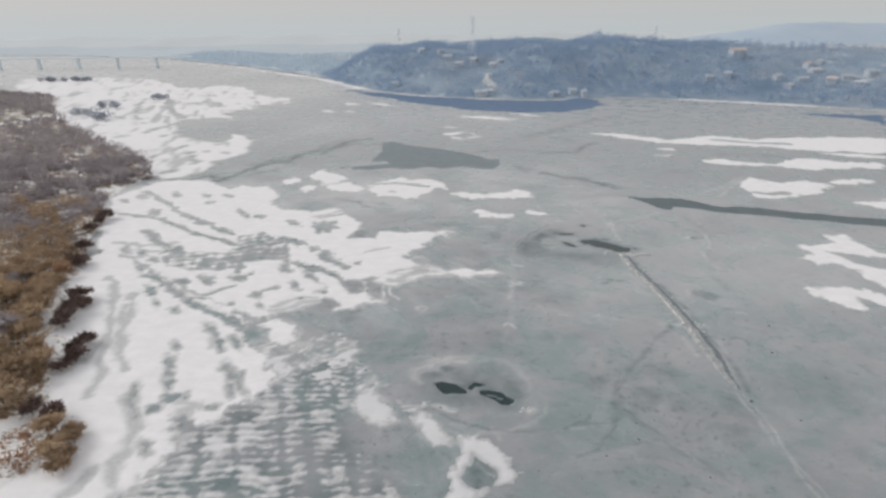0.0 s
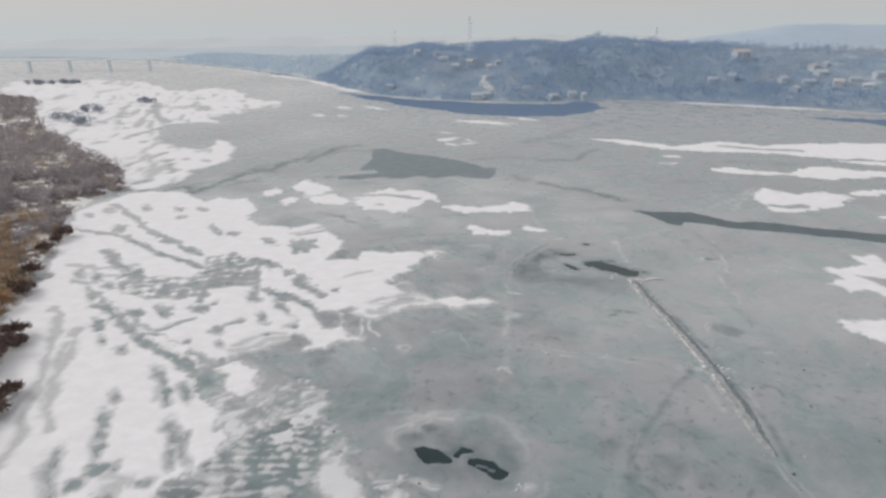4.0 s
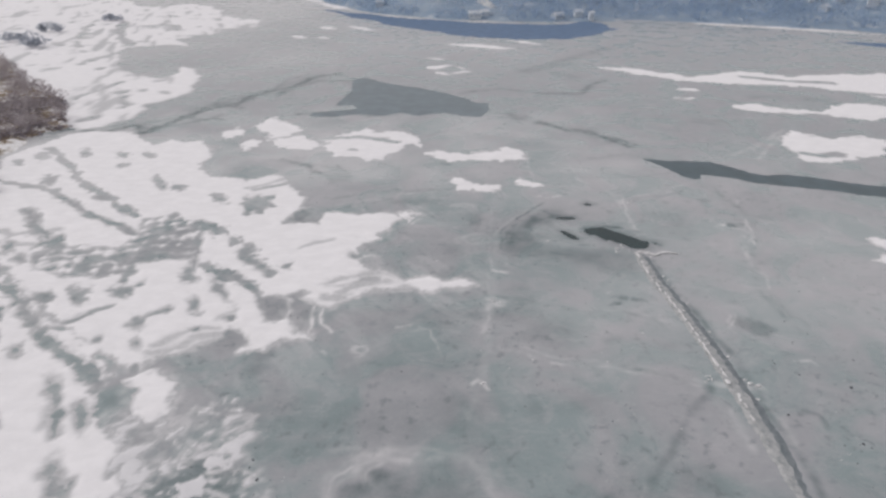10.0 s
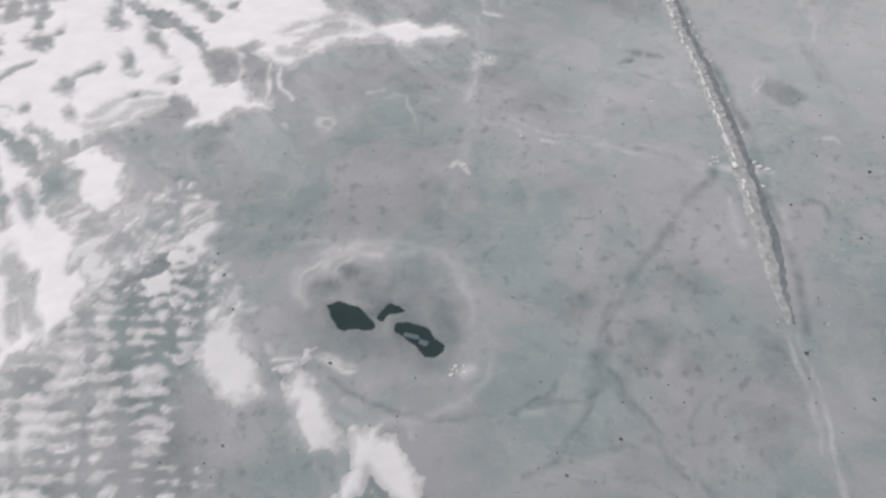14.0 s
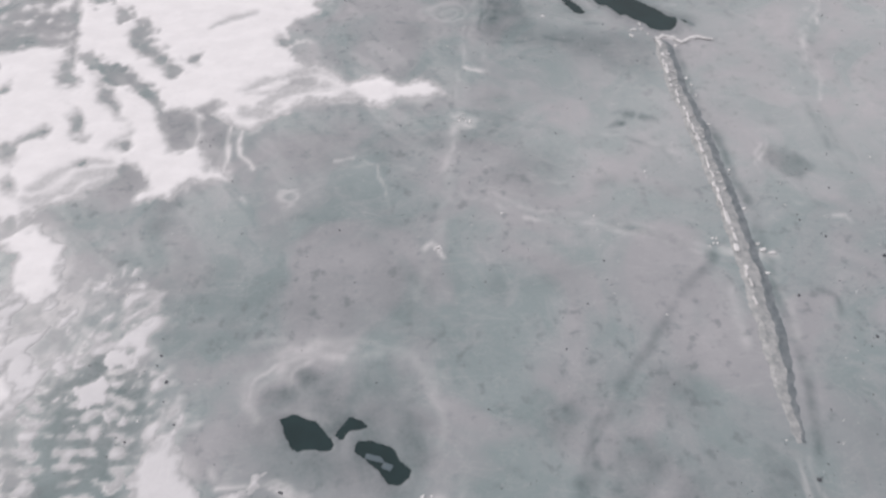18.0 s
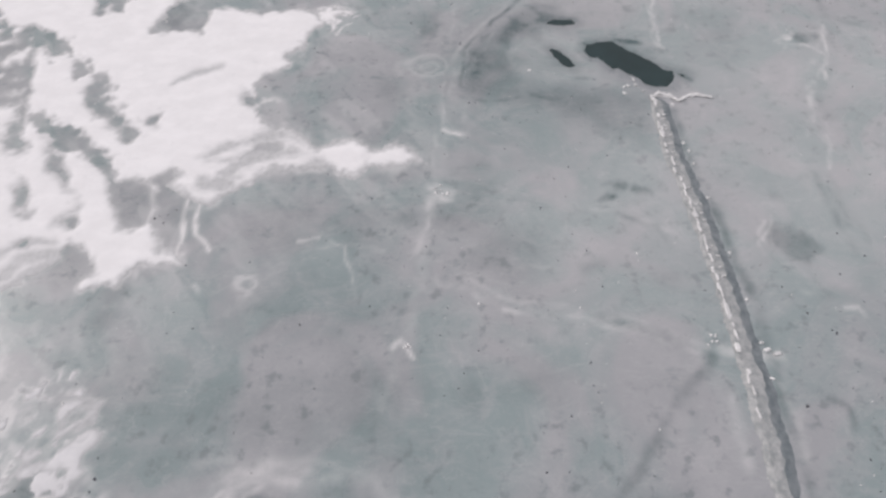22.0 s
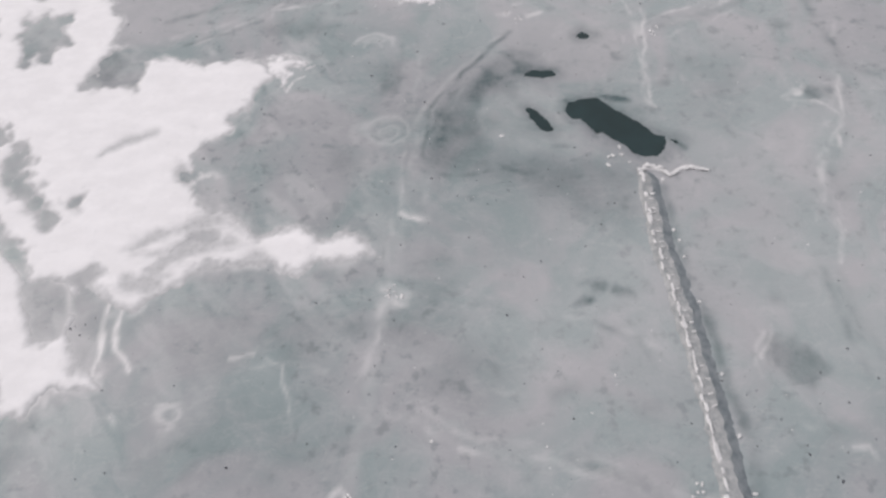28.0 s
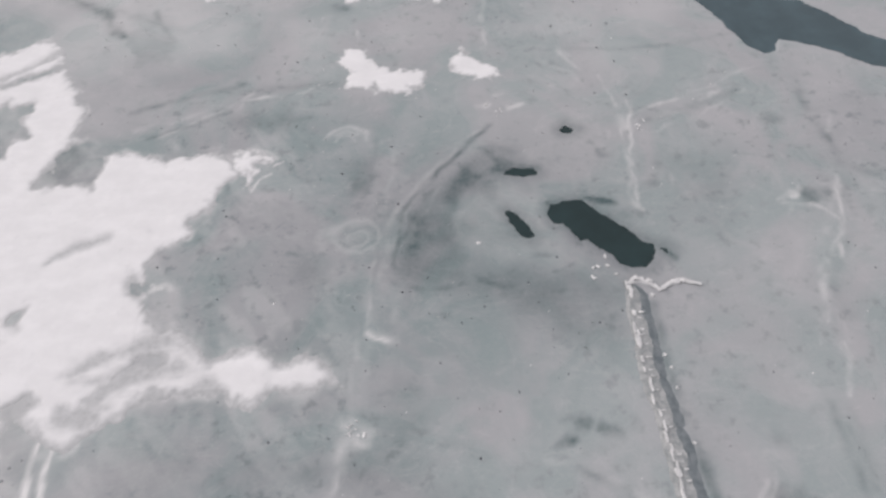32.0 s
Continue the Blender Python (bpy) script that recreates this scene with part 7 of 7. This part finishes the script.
# ---- the far shore: wooded hill, hamlets, pylons, bridge ----
LAND = [(-173, 1155), (-70, 926), (-17, 839), (58, 775), (128, 743), (216, 722), (273, 739), (333, 709), (383, 671),
        (446, 623), (492, 578), (700, 440), (1300, 200), (2600, 100), (2600, 1900), (-150, 1900)]
RIDGE_X = (-200, -140, -85, -55, 0, 43, 133, 179, 224, 271, 307, 362, 409, 504, 601, 701, 821, 1300)
RIDGE_Z = (5, 10, 34, 47, 46, 53, 47, 53, 58, 48, 58, 64, 59, 53, 49, 42, 32, 24)


def hill_height(x, y):
    d = depth_in(LAND, *warp(x, y, 40, 6, 95))
    crest = np.interp(x, RIDGE_X, RIDGE_Z)
    reach = 70 + 165 * step01(-60, 150, x)
    z = crest * (0.05 * step01(0, 14, d) + 0.95 * step01(0, 1, (d - 8) / (reach - 8))) * (1 - 0.55 * step01(330, 700, d))
    return z - 0.5 + (3.4 * fbm(x, y, 70, 3, 96) + 2.2 * fbm(x, y, 26, 2, 97)) * step01(20, 120, d), d


def hill_material():
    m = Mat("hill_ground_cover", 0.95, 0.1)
    # both ground tones are blued to imitate haze over the hill
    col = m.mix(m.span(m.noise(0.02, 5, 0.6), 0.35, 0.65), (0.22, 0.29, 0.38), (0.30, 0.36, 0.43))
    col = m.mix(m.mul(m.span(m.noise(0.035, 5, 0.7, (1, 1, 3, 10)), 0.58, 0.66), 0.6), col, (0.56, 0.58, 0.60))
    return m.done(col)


xs, ys = np.arange(-260, 1500, 9.0), np.arange(180, 1700, 9.0)
x, y = np.meshgrid(xs, ys)
z, d = hill_height(x, y)
up = d > -10
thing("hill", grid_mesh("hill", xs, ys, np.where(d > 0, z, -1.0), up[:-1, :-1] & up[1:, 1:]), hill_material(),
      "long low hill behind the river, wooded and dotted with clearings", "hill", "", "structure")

x, y = spots(-260, 1120, 480, 1330, 8.6, 31)
z, d = hill_height(x, y)
hamlet = np.maximum(1 - np.hypot(x - 95, (y - 850) * 0.8) / 75, 1 - np.hypot(x - 640, (y - 800) * 0.7) / 190)
thin = np.clip(hamlet * 1.5, 0, 0.72)
luck = np.random.RandomState(4).rand(len(x))
land = (d > 5) & ((d < 430) | (x < 60)) & (fbm(x, y, 60, 3, 99) < 0.75)
keep = land & (luck > thin)
scrub = keep & (hamlet + 0.25 * fbm(x, y, 45, 3, 98) > 0.12)
for mask, mat, seed, label in ((keep & ~scrub, HILL_WOODS, 33, "bare winter wood covering the hill, haze blue put into its colour"),
                               (scrub, HILL_SCRUB, 34, "pale scrub and orchards about the hamlets, haze blue put into their colour")):
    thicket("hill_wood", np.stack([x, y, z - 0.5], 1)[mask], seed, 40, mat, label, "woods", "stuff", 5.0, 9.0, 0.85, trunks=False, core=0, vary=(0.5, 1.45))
x, y = spots(-150, 1120, 560, 1330, 15, 51)
z, d = hill_height(x, y)
tall = (d > 40) & (d < 400) & (fbm(x, y, 50, 3, 52) > 0.1)
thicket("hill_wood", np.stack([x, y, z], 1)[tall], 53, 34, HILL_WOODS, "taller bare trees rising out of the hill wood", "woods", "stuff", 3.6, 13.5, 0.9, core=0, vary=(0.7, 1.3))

SCAR = [(104, 832), (109, 826), (116, 818), (127, 808), (124, 820), (118, 834), (116, 852), (124, 866), (112, 862), (106, 846)]
xs, ys = np.arange(92, 140, 3.0), np.arange(800, 874, 3.0)
x, y = np.meshgrid(xs, ys)
z, d = hill_height(x, y)
s = depth_in(SCAR, *warp(x, y, 12, 5, 3))
up = s > 0
thing("bare_slope", grid_mesh("bare_slope", xs, ys, z + np.where(s > 0, 1.2, -1.0), up[:-1, :-1] | up[1:, 1:]), EARTH,
      "pale bare slope cut into the wooded hill", "slope", "", "structure")


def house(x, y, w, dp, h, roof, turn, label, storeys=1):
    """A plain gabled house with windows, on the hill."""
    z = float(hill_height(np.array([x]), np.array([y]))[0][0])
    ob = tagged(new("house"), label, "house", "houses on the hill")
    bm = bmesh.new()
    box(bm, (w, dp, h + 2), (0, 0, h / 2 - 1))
    part("wall", bm, WALL_HAZED, ob)
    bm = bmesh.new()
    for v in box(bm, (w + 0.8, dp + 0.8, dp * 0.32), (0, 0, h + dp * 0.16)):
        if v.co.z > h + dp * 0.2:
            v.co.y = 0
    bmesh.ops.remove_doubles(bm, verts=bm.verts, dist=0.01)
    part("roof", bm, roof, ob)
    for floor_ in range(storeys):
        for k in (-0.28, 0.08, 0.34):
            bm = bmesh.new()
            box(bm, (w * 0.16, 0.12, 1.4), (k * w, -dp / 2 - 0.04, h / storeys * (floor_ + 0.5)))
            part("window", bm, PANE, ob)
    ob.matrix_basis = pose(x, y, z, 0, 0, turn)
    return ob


house(17, 1061, 10, 8, 5.5, ROOF_SNOW, 25, "small pale house with a snowy roof on the hill")
house(26, 987, 9, 9, 3.2, ROOF_SNOW, 25, "small pale house with a snowy roof on the hill")
house(57, 975, 10, 7, 5.5, ROOF_GREY, 25, "small pale house with a grey roof on the hill")
house(65, 944, 14, 8, 5.5, ROOF_SNOW, -16, "small pale house with a snowy roof on the hill")
house(105, 930, 10, 9, 4.0, ROOF_SNOW, -34, "small pale house with a snowy roof on the hill")
house(132, 907, 9, 7, 5.5, ROOF_SNOW, -30, "small pale house with a snowy roof on the hill")
house(146, 923, 9, 8, 4.0, ROOF_GREY, 14, "small pale house with a grey roof on the hill")
house(-19, 1090, 14, 8, 5.5, ROOF_SNOW, 21, "small pale house with a snowy roof on the hill")
house(80, 907, 12, 7, 3.2, ROOF_SNOW, -18, "small pale house with a snowy roof on the hill")
house(522, 750, 10, 8, 5.5, ROOF_RED, 20, "small pale house with a clay-red roof")
house(518, 730, 14, 9, 4.0, ROOF_SNOW, 9, "small pale house with a snowy roof on the hill")
house(511, 689, 10, 8, 5.5, ROOF_RED, -32, "small pale house with a clay-red roof")
house(467, 700, 10, 9, 4.0, ROOF_SNOW, 34, "small pale house with a snowy roof on the hill")
house(557, 687, 10, 9, 5.5, ROOF_GREY, -1, "small pale house with a grey roof on the hill")
house(538, 752, 9, 7, 4.0, ROOF_SNOW, 26, "small pale house with a snowy roof on the hill")
house(490, 710, 12, 7, 4.0, ROOF_GREY, -16, "small pale house with a grey roof on the hill")
house(534, 692, 12, 8, 4.0, ROOF_GREY, -20, "small pale house with a grey roof on the hill")
house(468, 727, 9, 8, 5.5, ROOF_GREY, 7, "small pale house with a grey roof on the hill")
house(535, 673, 10, 7, 4.0, ROOF_SNOW, -35, "small pale house with a snowy roof on the hill")
house(419, 756, 9, 9, 5.5, ROOF_GREY, -31, "small pale house with a grey roof on the hill")
house(95, 768, 14, 8, 5.5, ROOF_SNOW, -2, "small pale house with a snowy roof on the hill")
house(108, 780, 9, 8, 4.0, ROOF_SNOW, 11, "small pale house with a snowy roof on the hill")
house(187, 747, 14, 8, 4.0, ROOF_SNOW, 31, "small pale house with a snowy roof on the hill")
house(212, 752, 9, 9, 5.5, ROOF_GREY, -1, "small pale house with a grey roof on the hill")
house(-17, 875, 10, 8, 4.0, ROOF_GREY, -2, "small pale house with a grey roof on the hill")
house(400, 766, 12, 7, 4.0, ROOF_SNOW, 5, "small pale house with a snowy roof on the hill")
house(462, 815, 22, 11, 8, ROOF_RED, 10, "large pinkish block with a red roof on the hill", 3)
house(222, 735, 5, 5, 8, ROOF_SNOW, 0, "small white tower house by the shore")


def pylon(x, y, base, top, label):
    """A lattice mast with four raking legs, braces and three arms."""
    ob = tagged(new("power_pylon"), label, "pylon", "power pylons")
    h = top - base
    foot, head_ = h * 0.085, h * 0.016
    for sx, sy in ((-1, -1), (1, -1), (1, 1), (-1, 1)):
        v, f = [], []
        branch(v, f, Vector((sx * foot, sy * foot, 0)), Vector((sx * head_, sy * head_, h)), 0.36, 0.26, 4)
        part("leg", soup("leg", v, f, STEEL), None, ob)
    v, f = [], []
    for k in range(9):
        a, b = k / 9, (k + 1) / 9
        ra, rb = foot + (head_ - foot) * a, foot + (head_ - foot) * b
        for s in (-1, 1):
            branch(v, f, Vector((-ra, s * ra, a * h)), Vector((rb, s * rb, b * h)), 0.2, 0.2, 3)
            branch(v, f, Vector((ra, s * ra, a * h)), Vector((-rb, s * rb, b * h)), 0.2, 0.2, 3)
    part("lattice", soup("lattice", v, f, STEEL), None, ob)
    for k, reach in ((0.70, 5.5), (0.82, 6.5), (0.94, 4.5)):
        v, f = [], []
        branch(v, f, Vector((-reach, 0, k * h)), Vector((reach, 0, k * h)), 0.3, 0.3, 4)
        branch(v, f, Vector((-reach, 0, k * h)), Vector((0, 0, k * h + 2.2)), 0.2, 0.2, 3)
        branch(v, f, Vector((reach, 0, k * h)), Vector((0, 0, k * h + 2.2)), 0.2, 0.2, 3)
        part("crossarm", soup("crossarm", v, f, STEEL), None, ob)
    ob.matrix_basis = pose(x, y, base, 0, 0, 25)
    return ob


pylon(114, 1020, 44, 105.5, "tall grey lattice pylon behind the ridge")
pylon(-12, 1325, 12, 89, "far grey lattice pylon in haze")
pylon(457, 1080, 48, 87, "grey lattice pylon on the hill crest")


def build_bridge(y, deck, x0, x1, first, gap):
    ob = tagged(new("road_bridge"), "long concrete road bridge on tall piers, haze put into its pale colour", "bridge")
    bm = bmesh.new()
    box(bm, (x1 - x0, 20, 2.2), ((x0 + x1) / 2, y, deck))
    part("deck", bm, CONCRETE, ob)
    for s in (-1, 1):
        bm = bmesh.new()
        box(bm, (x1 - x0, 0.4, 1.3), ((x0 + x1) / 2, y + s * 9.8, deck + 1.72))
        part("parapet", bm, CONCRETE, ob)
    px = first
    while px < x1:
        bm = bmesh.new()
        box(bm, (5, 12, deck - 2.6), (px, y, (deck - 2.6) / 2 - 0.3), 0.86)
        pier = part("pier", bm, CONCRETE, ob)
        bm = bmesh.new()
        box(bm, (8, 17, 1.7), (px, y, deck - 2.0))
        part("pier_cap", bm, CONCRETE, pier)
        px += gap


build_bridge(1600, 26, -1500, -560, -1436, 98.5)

# low far shore, and ridges beyond it
FAR_SHORE = [(-150, 1120), (-266, 1304), (-445, 1606), (-623, 1840), (-900, 2250), (-1500, 2700), (-2600, 3000), (-2600, 3380), (1500, 3380), (1500, 1800), (-100, 1750)]
xs, ys = np.arange(-2600, 1500, 18.0), np.arange(1050, 3400, 18.0)
x, y = np.meshgrid(xs, ys)
s = depth_in(FAR_SHORE, *warp(x, y, 60, 10, 7))
z = 14 * step01(20, 160, s) + 9 * step01(2200, 2900, y) * step01(20, 160, s) + 6 * fbm(x, y, 120, 3, 8) * step01(20, 160, s) + 1.0
up = s > 0
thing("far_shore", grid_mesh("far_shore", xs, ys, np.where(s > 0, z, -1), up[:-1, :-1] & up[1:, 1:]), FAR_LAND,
      "low far shore, haze put into its pale blue colour", "land", "", "structure")
x, y = spots(-1500, -90, 1080, 2300, 17, 41)
s = depth_in(FAR_SHORE, x, y)
keep = (s > 30) & (s < 260)
zz = 14 * step01(20, 160, s)
thicket("far_wood", np.stack([x, y, zz], 1)[keep], 43, 22, FAR_WOOD, "far belt of woods along the shore, haze put into its colour", "woods", "stuff", 9, 8, 2.6, trunks=False)


def strip(line, width, lift, label):
    """A snow ledge along a shore."""
    pts = np.array(line, float)
    fld = lambda x, y: width * (0.7 + 0.5 * fbm(x, y, 30, 3, 6)) - off_line(pts, x, y)
    return snow_sheet("shore_snow", fld, pts[:, 0].min() - 30, pts[:, 0].max() + 30, pts[:, 1].min() - 30, pts[:, 1].max() + 30, 4.0, label, 0.5, 4.0, lift)


strip([(-620, 1822), (-443, 1590), (-264, 1290), (-168, 1140), (-72, 918)], 13, 0.3, "white snow ledge along the far shore")
strip([(-72, 915), (-17, 832), (58, 769), (128, 737)], 3.0, 0.3, "thin snow ledge below the wooded hill")
strip([(330, 702), (383, 662), (440, 618)], 7, 0.3, "white snow ledge along the shore")
strip([(440, 612), (492, 570), (620, 490)], 5, 0.3, "white snow ledge along the shore")


def ridge_line(name, y0, az, tops, mat, label, depth_=500.0):
    """A far ridge whose crest stands at the given slopes above the eye's level."""
    xs, ys = np.arange(-3300, 3900, 40.0), np.arange(y0 - depth_, y0 + depth_ * 0.6, 60.0)
    x, y = np.meshgrid(xs, ys)
    crest = np.interp(np.degrees(np.arctan2(x, y0)), az, tops)
    z = crest * step01(y0 - depth_, y0, y) * (1 - 0.4 * step01(y0, y0 + depth_ * 0.6, y)) + 8 * fbm(x, y, 260, 3, 12) * (crest > 40)
    return thing(name, grid_mesh(name, xs, ys, z - 2), mat, label, "hills", "", "structure")


# first one is no real hill: added to stand for haze at the horizon
ridge_line("backdrop", 3700, (-60, 10, 20, 30, 60), (74, 74, 66, 60, 60), HAZE_BACKDROP, "added backdrop in the colour of haze, closing the horizon")
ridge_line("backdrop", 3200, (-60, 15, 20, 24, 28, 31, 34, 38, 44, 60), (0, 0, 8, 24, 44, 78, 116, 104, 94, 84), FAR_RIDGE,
           "far hills, winter haze put into their pale blue colour")
